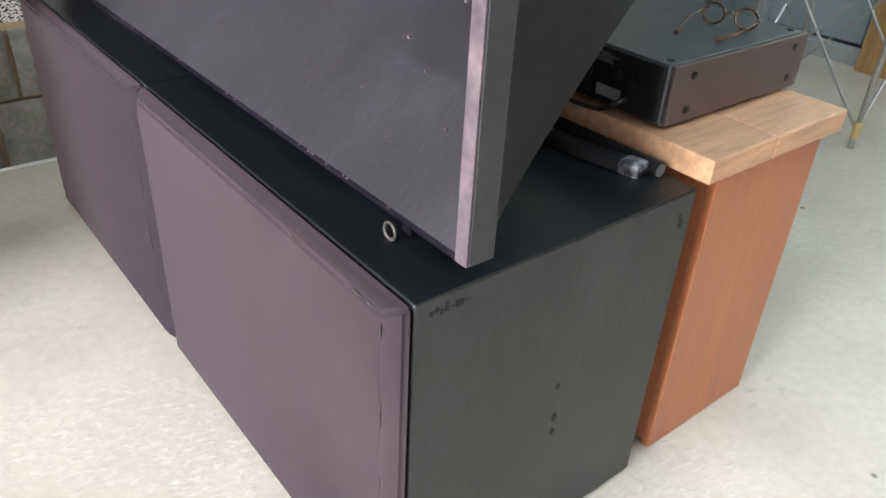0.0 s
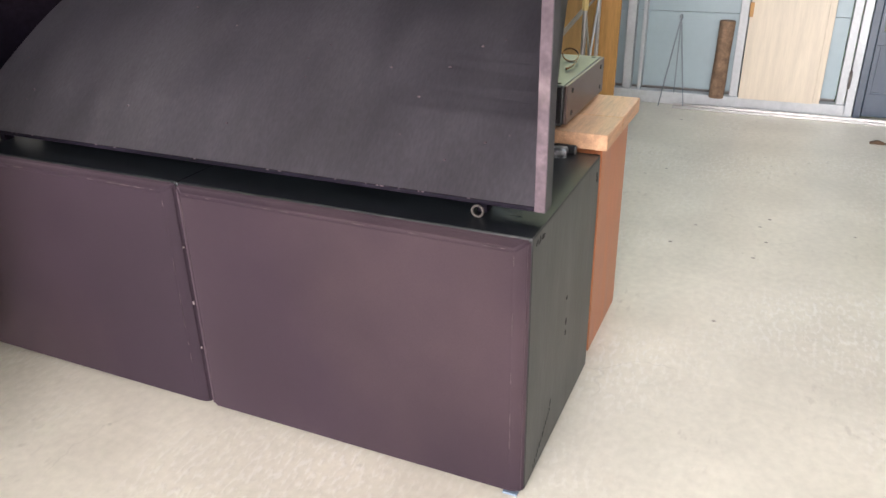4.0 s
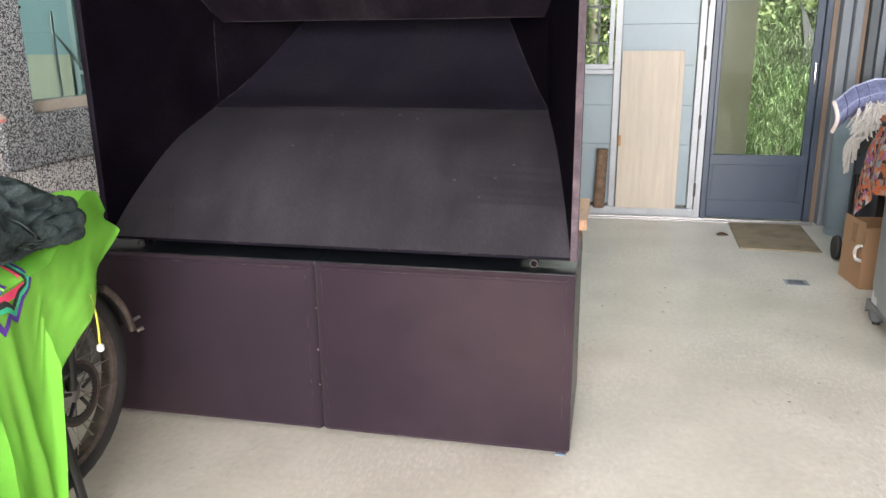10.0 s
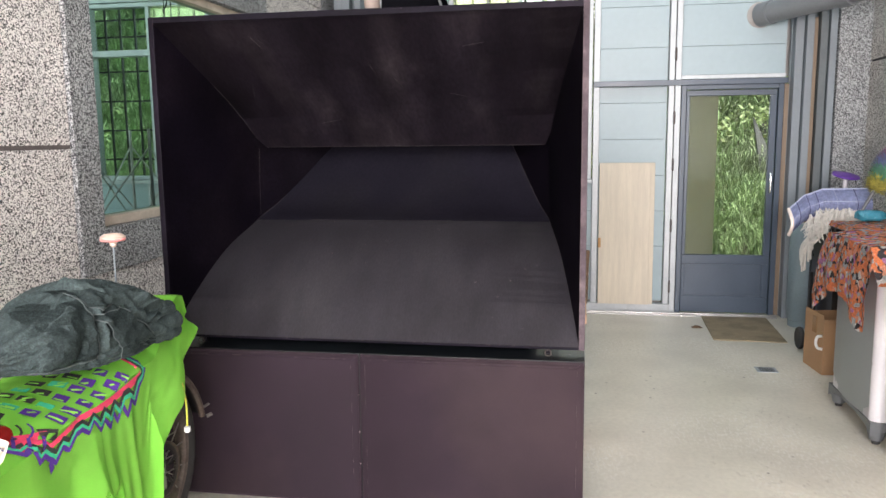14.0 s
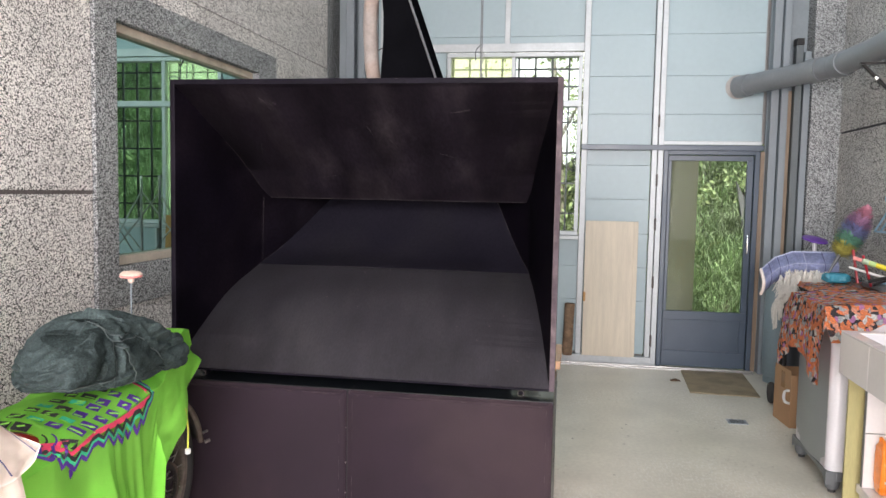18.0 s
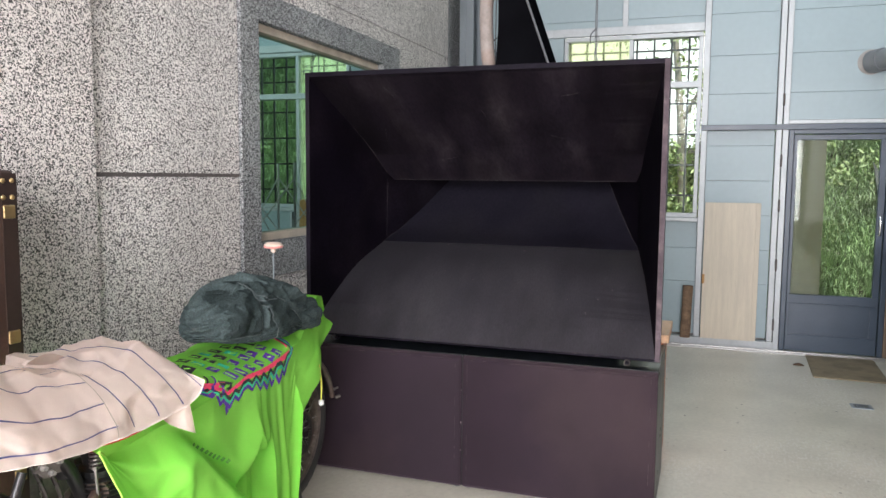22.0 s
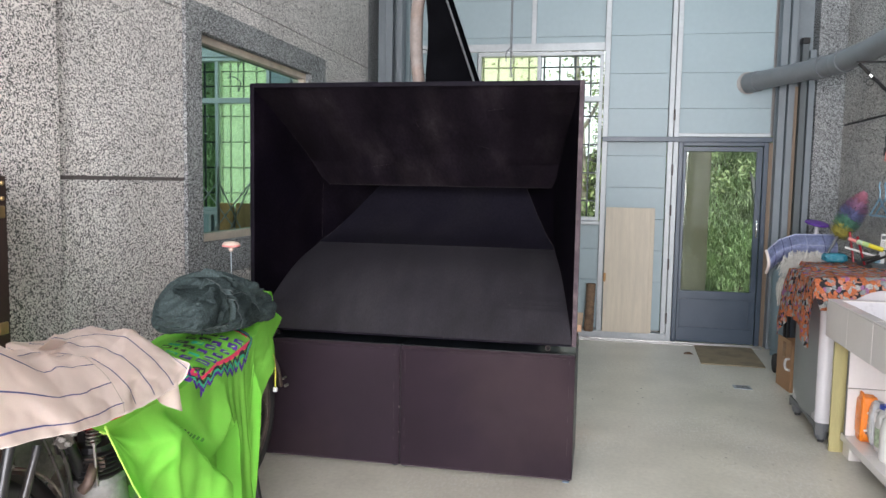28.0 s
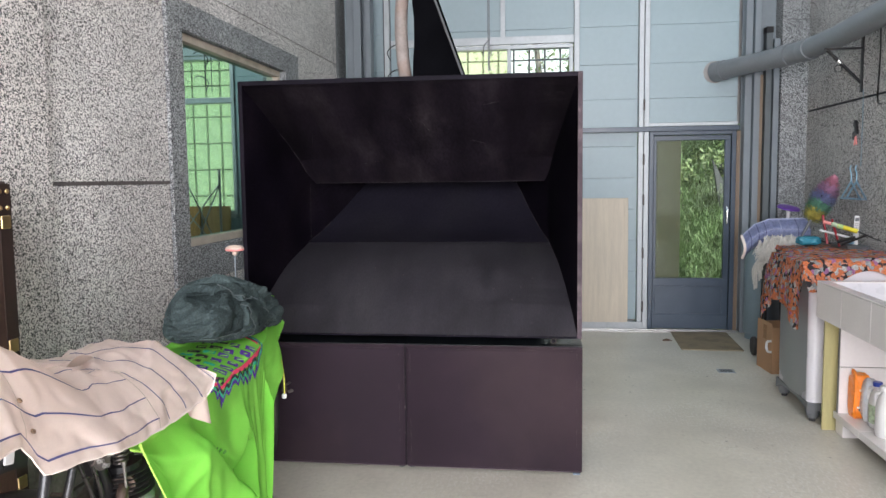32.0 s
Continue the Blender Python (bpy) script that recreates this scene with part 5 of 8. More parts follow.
def cylinder_gas():
    g = thing("gas_cylinder", "tall grey-blue gas cylinder standing in the corner", "gas cylinder", (3.98, -1.12, 0))
    m = Matrix.Translation((3.98, -1.12, 0))
    r = 0.155
    part("body", lathe(bmesh.new(), [(r * 0.85, 0.05), (r, 0.08), (r, 0.74), (r * 0.92, 0.82), (r * 0.6, 0.88), (r * 0.2, 0.90)], 28, m), M["gas"], g, "", True)
    part("foot_ring", lathe(bmesh.new(), [(r * 0.9, 0.0), (r * 0.9, 0.055)], 28, m), M["gas"], g, "", True)
    part("valve", lathe(bmesh.new(), [(0.02, 0.89), (0.02, 0.95), (0.03, 0.955), (0.03, 0.98)], 12, m), M["rusty_light"], g, "", True)
    t = thing("hand_truck", "small hand truck with a black rubber wheel", "hand truck", (3.22, -0.95, 0))
    hub = Matrix.Translation((3.22, -0.87, 0.085)) @ Matrix.Rotation(radians(90), 4, "X")
    wheel = part("wheel", lathe(bmesh.new(), [(0.045, -0.018), (0.078, -0.018), (0.085, -0.008), (0.085, 0.008), (0.078, 0.018), (0.045, 0.018)], 24, hub), M["tyre"], t, "", True)
    part("rim", lathe(bmesh.new(), [(0.044, -0.012), (0.044, 0.012)], 20, hub), M["rusty_light"], wheel, "", True)
    part("axle", tb([(3.22, -0.87, 0.085), (3.22, -0.96, 0.085)], 0.012, 8), M["black_metal"], t)
    part("plate", bx(3.05, 3.24, -0.975, -0.9, 0.012, 0.02), M["black_metal"], t)
    for y in (-0.935, -0.965):
        part("upright", tb([(3.24, y, 0.02), (3.24, y, 0.60)], 0.013, 8), M["black_metal"], t)


cylinder_gas()


def black_stand():
    """The dark stand beyond the washing machine that carries the loose laundry things."""
    b = thing("black_stand", "plain black stand beside the washing machine, heaped with laundry", "stand", (3.2, -1.2, 0))
    part("top", bx(2.02, 3.52, -1.53, -0.985, 0.97, 1.0, bevel=0.004), M["black_metal"], b)
    for x in (2.92, 3.47):
        part("side_panel", bx(x, x + 0.03, -1.52, -0.99, 0.0, 0.969, bevel=0.003), M["black_metal"], b)
    part("front_panel", bx(2.951, 3.469, -1.02, -0.995, 0.03, 0.969, bevel=0.003), M["black_metal"], b)
    part("bracket", bx(2.04, 2.06, -1.53, -1.15, 0.80, 0.969, bevel=0.003), M["black_metal"], b)


black_stand()


def moved(name, ref, to, size):
    """Shift and size a finished thing about a point of it."""
    o = bpy.data.objects[name]
    t = Matrix.Translation(to) @ Matrix.Diagonal((*size, 1)) @ Matrix.Translation(-Vector(ref))
    o.matrix_basis = t @ Matrix.Translation(o.location)


def on_the_stand():
    rng = random.Random(7)
    q = thing("quilted_pad", "blue checked quilted pad curled over on the laundry", "quilted pad", (1.95, -0.7, 1.0))
    def f(u, v):
        a = u
        y = np.interp(a, [0, 0.25, 0.5, 1], [-0.43, -0.53, -0.66, -0.98])
        z = np.interp(a, [0, 0.25, 0.5, 1], [1.165, 1.255, 1.30, 1.305]) - v * np.interp(a, [0, 0.3, 1], [0.17, 0.17, 0.20])
        x = 1.98 - 0.10 * math.sin(v * math.pi) - 0.04 * v
        b = 0.004 * abs(math.sin(u * 40)) * abs(math.sin(v * 16))
        return (x - b, y, z)
    part("pad", sheet(bmesh.new(), f, 50, 18, -0.02), M["quilt"], q, "", True)
    for u, m in ((0.13, "quilt_dark"), (0.4, "quilt_dark"), (0.62, "quilt_line"), (0.84, "quilt_dark"), (0.28, "quilt_dark")):
        part("check_line", tb([Vector(f(u, k / 12)) + Vector((-0.001, 0, 0)) for k in range(13)], 0.0028, 6), M[m], q)
    part("check_line", tb([Vector(f(k / 24, 0.4)) + Vector((-0.001, 0, 0)) for k in range(25)], 0.003, 6), M["quilt_line"], q)
    part("binding", tb([f(k / 24, 0) for k in range(25)], 0.006, 6), M["quilt_line"], q)
    part("binding", tb([Vector(f(0, k / 12)) + Vector((0, 0.004, 0)) for k in range(13)], 0.013, 8), M["cream"], q, "cream bound end", True)
    part("end_face", sheet(bmesh.new(), lambda u, v: (f(0, v)[0] - 0.01 + 0.05 * u, f(0, v)[1] + 0.006, f(0, v)[2]), 4, 18, 0.006), M["cream"], q, "cream lining at the open end", True)
    # mop head
    m = thing("mop", "white yarn mop head flopped over the stand's edge", "mop", (1.9, -0.62, 1.0))
    yarn = bmesh.new()
    for k in range(1000):
        y, x, z = rng.uniform(-0.88, -0.56), rng.uniform(1.76, 1.98), rng.uniform(1.05, 1.155)
        z -= max(0, y + 0.64) * 0.8
        a, ln = rng.uniform(0, 6.28), rng.uniform(0.03, 0.07)
        dx, dy = ln * math.cos(a), ln * math.sin(a)
        tube(yarn, [(x, y, z), (x + dx * 0.5, y + dy * 0.5, z + rng.uniform(0.01, 0.03)), (x + dx, y + dy, z - rng.uniform(-0.01, 0.04))], 0.0025, 4)
    part("yarn", yarn, M["mop"], m, "matted fine yarn", True)
    for k in range(260):
        y, x, z = rng.uniform(-0.86, -0.55), rng.uniform(1.78, 1.97), rng.uniform(1.05, 1.17)
        z -= max(0, y + 0.62) * 0.6
        dx, dy = rng.uniform(-0.09, 0.02), rng.uniform(-0.05, 0.07)
        part("strand", tb([(x, y, z), (x + dx * 0.4, y + dy * 0.4, z + 0.02), (x + dx, y + dy, z - rng.uniform(0.0, 0.07))], 0.0044, 5), M["mop"], m)
    for y, z0, z1, x in ((-0.60, 1.0, 0.86, 1.93), (-0.575, 0.99, 0.78, 1.98), (-0.59, 1.02, 0.90, 1.88)):
        for j in range(20):
            ox, oy, oz = rng.uniform(-0.05, 0.05), rng.uniform(-0.012, 0.018), rng.uniform(-0.05, 0.06)
            part("strand", tb(curve_pts([(x + ox, y - 0.06, z0 + 0.02), (x + ox - 0.01, y + oy, z0 - 0.05), (x + ox * 0.8 + 0.01, y + 0.02 + oy, (z0 + z1) / 2), (x + ox * 0.6 + 0.03, y + 0.012 + oy, z1 + oz)], 3), 0.0065, 6), M["mop"], m, "", True)
    # dish tray that holds brushes
    t = thing("wash_tray", "dark grey plastic tray of brushes and odds", "tray", (1.6, -1.2, 0.98))
    part("tray", bx(1.495, 1.80, -1.16, -0.96, 1.088, 1.118, bevel=0.01), M["dark_plastic"], t)
    part("tray_rim", bx(1.485, 1.81, -1.17, -0.95, 1.1185, 1.126, bevel=0.004), M["dark_plastic"], t)
    for a, b, r, mm in (((1.8, -0.93, 1.11), (1.85, -0.90, 1.36), 0.012, "red_plastic"), ((1.62, -0.95, 1.11), (1.60, -0.86, 1.34), 0.011, "red_plastic"), ((1.5, -1.05, 1.18), (1.7, -0.80, 1.24), 0.010, "white_plastic"), ((1.45, -1.0, 1.20), (1.5, -0.86, 1.16), 0.014, "black_metal"), ((1.55, -0.93, 1.13), (1.45, -1.1, 1.22), 0.011, "black_metal")):
        part("brush_handle", tb([a, b], r, 8), M[mm], t, "", True)
    part("blue_sponge", bx(1.62, 1.70, -1.10, -1.04, 1.1265, 1.16, bevel=0.012), M["sky_blue"], t)
    # plunger
    p = thing("plunger", "purple plastic disc on a stem among the brushes", "plunger", (1.85, -0.86, 1.1))
    part("disc", lathe(bmesh.new(), [(0.07, 0), (0.085, 0.006), (0.08, 0.016), (0.02, 0.024)], 28, Matrix.Translation((1.95, -0.80, 1.355)) @ Matrix.Rotation(radians(8), 4, "X") @ Matrix.Rotation(radians(-13), 4, "Y")), M["purple"], p, "", True)
    part("stem", tb([(1.95, -0.80, 1.36), (1.95, -0.80, 1.099)], 0.014, 10), M["washer_white"], p, "", True)
    # feather duster
    d = thing("feather_duster", "rainbow fibre duster standing among the brushes", "duster", (1.6, -0.8, 1.1))
    a, b = Vector((1.6, -0.80, 1.27)), Vector((1.6, -0.945, 1.56))
    cols = [(0.72, 0.66, 0.20), (0.28, 0.56, 0.42), (0.42, 0.44, 0.70), (0.62, 0.38, 0.56), (0.58, 0.26, 0.34)]
    ax = (b - a).normalized()
    for s, c in enumerate(cols):
        M["dust%d" % s] = mat("duster_fibre", c, 0.95, var=0.25, scale=40)
        vs, fs = [], []
        for k in range(800):
            t = (s + rng.random()) / 5
            w = Vector((rng.gauss(0, 1), rng.gauss(0, 1), rng.gauss(0, 1)))
            w = (w - ax * w.dot(ax)).normalized()
            r = (0.068 + 0.030 * math.sin(math.pi * min(1, t * 1.1))) * rng.uniform(0.75, 1.0) * min(1, 1.9 * math.sqrt(max(0, 1.03 - t)))
            p0 = a + (b - a) * t
            p1 = p0 + w * r + ax * rng.uniform(-0.01, 0.035)
            sd = w.cross(ax) * 0.004
            i = len(vs)
            vs += [p0 - sd, p0 + sd, p1 + sd * 0.8, p1 - sd * 0.8]
            fs.append((i, i + 1, i + 2, i + 3))
        me = bpy.data.meshes.new("fibre_tuft")
        me.from_pydata([tuple(v) for v in vs], [], fs)
        me.materials.append(M["dust%d" % s])
        o = new("fibre_tuft", me)
        o.parent, o.matrix_parent_inverse = d, Matrix.Translation(d.location).inverted()
    part("core", tb([a - ax * 0.18, a, b - ax * 0.03], [0.006, 0.012, 0.03], 10), M["dark_plastic"], d, "", True)
    # curler with rainbow grip
    c = thing("handheld_wand", "yellow and rainbow handled wand with a black cord", "brush", (1.5, -0.95, 1.2))
    part("grip", tb([(1.6, -0.86, 1.30), (1.56, -0.95, 1.275), (1.5, -1.05, 1.245)], [0.016, 0.019, 0.02], 12), M["yellow"], c, "", True)
    for a, b, c3 in ((0.0, 0.22, "label_green"), (0.24, 0.45, "mint")):
        p, q = Vector((1.6, -0.86, 1.30)), Vector((1.5, -1.05, 1.245))
        part("grip_band", tb([p + (q - p) * a, p + (q - p) * b], 0.0205, 12), M[c3], c, "", True)
    part("barrel", tb([(1.64, -0.80, 1.318), (1.605, -0.855, 1.302)], 0.015, 12), M["pink"], c, "", True)
    part("cord", tb(curve_pts([(1.5, -1.05, 1.245), (1.44, -1.10, 1.22), (1.38, -1.13, 1.20), (1.30, -1.14, 1.19)], 6), 0.006, 6), M["black_metal"], c, "", True)
    r = thing("remote_control", "white remote control leaning by the wall", "remote control", (1.62, -1.1, 1.1))
    tw = Matrix.Translation((1.62, -1.10, 1.20)) @ Matrix.Diagonal((0.62, 0.75, 0.62, 1)) @ Matrix.Rotation(radians(-6), 4, "Y") @ Matrix.Rotation(radians(-12), 4, "Z")
    part("case", bx(-0.01, 0.01, -0.032, 0.032, -0.13, 0.27, bevel=0.005, turn=tw), M["white_plastic"], r)
    part("screen", bx(-0.012, -0.0105, -0.024, 0.024, 0.20, 0.25, turn=tw), M["dark_plastic"], r)
    for i in range(3):
        for j in range(4):
            part("key", bx(-0.013, -0.0105, -0.022 + i * 0.016, -0.010 + i * 0.016, 0.08 + j * 0.027, 0.095 + j * 0.027, turn=tw), M["grout"], r)
    bag("teal_bag", (1.72, -0.84, 1.085), 0.06, 0.075, 0.075, M["teal_bag"], "shiny teal plastic bag among the brushes", 9)

    for nm in ("quilted_pad", "mop"):
        moved(nm, (1.98, -0.43, 1.165), (3.27, -0.757, 1.075), (1.05, 0.99, 1.12))
    moved("plunger", (1.95, -0.80, 1.36), (3.45, -1.20, 1.315), (1.2, 1.2, 1.2))
    moved("feather_duster", (1.6, -0.80, 1.27), (3.0, -1.249, 1.23), (1.2, 1.2, 1.2))
    moved("teal_bag", (1.72, -0.84, 1.085), (3.0, -1.235, 1.018), (1.25, 1.25, 1.05))
    for nm in ("wash_tray", "handheld_wand", "remote_control"):
        moved(nm, (1.62, -0.80, 1.245), (2.62, -1.23, 1.17), (1.2, 0.8, 0.96))


on_the_stand()


def on_right_wall():
    h = thing("clothes_hanger", "pale blue plastic clothes hangers hung on a cord", "clothes hanger", (2.7, -1.52, 1.6))
    for k, dx in enumerate((0.0, 0.03)):
        y = -1.50 + 0.03 * k
        x = 2.72 + dx
        part("hanger", tb([(x - 0.20, y, 1.42), (x, y, 1.56), (x + 0.20, y, 1.42)], 0.009, 6, True), M["sky_blue"], h, "", True)
        part("hook", tb(curve_pts([(x, y, 1.56), (x, y, 1.62), (x + 0.03, y, 1.66), (x + 0.01, y, 1.69)], 5), 0.005, 6), M["sky_blue"], h, "", True)
    part("cord", tb([(2.74, -1.535, 1.68), (2.76, -1.545, 2.10), (2.77, -1.545, 2.30)], 0.004, 5), M["gas"], h)
    c = thing("cord_clip", "black peg with a small pink letter tag", "clip", (2.86, -1.54, 1.96))
    part("peg", bx(2.84, 2.87, -1.545, -1.52, 1.94, 2.06, bevel=0.006, turn=Matrix.Translation((2.86, -1.53, 2.0)) @ Matrix.Rotation(radians(18), 4, "Y") @ Matrix.Translation((-2.86, 1.53, -2.0))), M["black_metal"], c)
    part("peg", bx(2.87, 2.90, -1.545, -1.52, 1.90, 1.97, bevel=0.006), M["black_metal"], c)
    for a, b in (((2.875, 1.86), (2.85, 1.93)), ((2.825, 1.86), (2.85, 1.93)), ((2.837, 1.885), (2.863, 1.885))):
        part("letter_bar", tb([(a[0], -1.53, a[1]), (b[0], -1.53, b[1])], 0.006, 6), M["pink"], c)
    d = thing("vent_duct", "grey plastic vent duct from the rear wall along the granite", "duct", (3.0, -1.2, 2.7))
    run = [(4.395, -0.73, 2.68), (4.05, -0.96, 2.70), (3.72, -1.17, 2.715), (3.45, -1.30, 2.725), (2.9, -1.38, 2.745), (0.5, -1.43, 2.80), (-3.0, -1.43, 2.83)]
    part("duct", tb(run, 0.092, 28), M["pipe"], d, "", True)
    for p, q in ((0, 0.22), (2, 0.5), (3, 0.35)):
        a, b = Vector(run[p]), Vector(run[p + 1])
        w = (b - a).normalized()
        part("collar", tb([a, a + w * 0.13], 0.102, 28), M["pipe"], d, "", True)
    part("seal_ring", lathe(bmesh.new(), [(0.108, 0), (0.112, 0.006), (0.096, 0.012)], 28, Matrix.Translation((4.398, -0.725, 2.68)) @ Matrix.Rotation(radians(-90), 4, "Y")), M["grout"], d, "", True)
    k = thing("wall_bracket", "dark steel triangular bracket under the duct", "bracket", (2.8, -1.55, 2.5))
    part("wall_leg", bx(2.79, 2.82, -1.55, -1.535, 2.28, 2.73), M["black_metal"], k)
    part("arm", bx(2.79, 2.82, -1.535, -1.25, 2.625, 2.64), M["black_metal"], k)
    part("brace", tb([(2.805, -1.535, 2.36), (2.805, -1.27, 2.625)], 0.013, 8), M["black_metal"], k)
    part("brace_collar", tb([(2.805, -1.375, 2.52), (2.805, -1.355, 2.54)], 0.018, 10), M["chrome"], k, "bright collar")
    part("key_ring", tb([(2.805, -1.36 + 0.028 * math.cos(a), 2.475 + 0.028 * math.sin(a)) for a in (2 * math.pi * i / 16 for i in range(16))], 0.003, 5, True), M["black_metal"], k)
    part("cable", tb(curve_pts([(2.5, -1.53, 3.2), (2.45, -1.535, 2.6), (2.47, -1.535, 2.2), (2.40, -1.535, 2.15)], 5), 0.006, 5), M["black_metal"], k)


on_right_wall()


def at_rear_wall():
    b = thing("leaning_board", "pale ash-look board leaning on the rear wall", "board", (4.3, 0.4, 0.085))
    tw = Matrix.Translation((4.29, 0, 0.0)) @ Matrix.Rotation(radians(1.5), 4, "Y") @ Matrix.Translation((-4.29, 0, 0))
    part("board", bx(4.275, 4.292, 0.175, 0.635, 0.086, 1.40, bevel=0.002, turn=tw), M["board"], b)
    part("strip", bx(4.294, 4.31, 0.135, 0.30, 0.086, 1.40, bevel=0.002, turn=tw), M["board"], b, "second board behind")
    part("catch", bx(4.262, 4.274, 0.615, 0.64, 0.62, 0.71, bevel=0.003), M["orange_wood"], b, "small orange wooden catch")
    o = alone("log", lathe(bmesh.new(), [(0.048, 0), (0.05, 0.1), (0.047, 0.3), (0.05, 0.5), (0.046, 0.505)], 18, Matrix.Translation((4.26, 0.775, 0.087)) @ Matrix.Rotation(radians(1.5), 4, "X")), M["bark"], "short bark-covered log leaning on the rear wall", "log", smooth=True)
    r = alone("door_mat", bx(-0.45, 0.45, -0.28, 0.28, 0.0, 0.010, bevel=0.004, turn=Matrix.Translation((3.82, -0.56, 0)) @ Matrix.Rotation(radians(-2), 4, "Z")), M["rug"], "worn brown patterned door mat", "mat")
    d = thing("floor_drain", "small blue-grey square floor drain", "drain", (2.6, -0.49, 0))
    part("plate", bx(2.545, 2.665, -0.56, -0.42, 0.0, 0.004, bevel=0.001), M["drain"], d)
    for k in range(5):
        part("slot", bx(2.56 + k * 0.02, 2.568 + k * 0.02, -0.54, -0.44, 0.0042, 0.005), M["black_metal"], d)
    lf = bmesh.new()
    sheet(lf, lambda u, v: (3.76 + 0.05 * u, -0.24 + 0.09 * v, 0.003 + 0.02 * math.sin(u * 3) * math.sin(v * 3)), 6, 6, 0.002)
    alone("dead_leaf", lf, M["bark"], "dry brown leaf on the floor", "leaf", smooth=True)
    t = thing("wire_stand", "thin wire stand against the rear wall", "stand", (4.25, 1.05, 0))
    part("leg", tb([(4.27, 1.06, 0.60), (4.24, 1.15, 0.0)], 0.004, 6), M["grey_steel"], t)
    part("leg", tb([(4.27, 1.06, 0.60), (4.24, 0.98, 0.0)], 0.004, 6), M["grey_steel"], t)
    part("leg", tb([(4.27, 1.06, 0.60), (4.30, 1.06, 0.0865)], 0.004, 6), M["grey_steel"], t)
    part("hub", lathe(bmesh.new(), [(0.01, 0.59), (0.012, 0.60), (0.008, 0.62)], 10, Matrix.Translation((4.27, 1.06, 0))), M["grey_steel"], t)
    for y0, y1, m, x in ((1.46, 1.64, "orange_wood", 4.20), (1.65, 1.98, "timber2", 4.24)):
        alone("wood_board", bx(x, x + 0.022, y0, y1, 0.0, 1.35, bevel=0.003, turn=Matrix.Translation((x, 0, 0)) @ Matrix.Rotation(radians(3), 4, "Y") @ Matrix.Translation((-x, 0, 0))), M[m], "orange pine board propped against the rear wall", "board", group="boards at the rear wall")
    for y, w in ((1.40, 0.06), (1.31, 0.025)):
        alone("trim_post", bx(4.33, 4.398, y - w / 2, y + w / 2, 0.086, 1.20, bevel=0.003), M["silver"], "silver post below the window", "post", kind="structure")
    s = thing("pole_rack", "rack of silver poles joined with yellow tape", "rack", (3.1, 1.6, 0))
    feet = [(3.12, 1.43), (3.15, 2.05), (3.75, 1.50), (3.78, 2.1)]
    for x, y in feet:
        p = part("pole", tb([(x, y, 0.0), (x, y, 1.75)], 0.013, 10), M["alu"], s)
        for z in (0.05, 0.78):
            part("tape", tb([(x, y, z), (x, y, z + 0.07)], 0.018, 10), M["tape"], p)
    for a, b in ((0, 1), (0, 2), (1, 3), (2, 3)):
        for z0, z1 in ((0.08, 0.8), (0.8, 0.08), (0.85, 1.6), (1.6, 0.85)):
            part("brace", tb([(*feet[a], z0), (*feet[b], z1)], 0.007, 8), M["alu"], s)


M["drain"] = mat("drain_plate", (0.36, 0.39, 0.42), 0.5, 0.3)
M["timber2"] = mat("brown_veneer_board", (0.40, 0.24, 0.09), 0.5, var=0.2, scale=4, stretch=(6, 6, 0.5))
at_rear_wall()


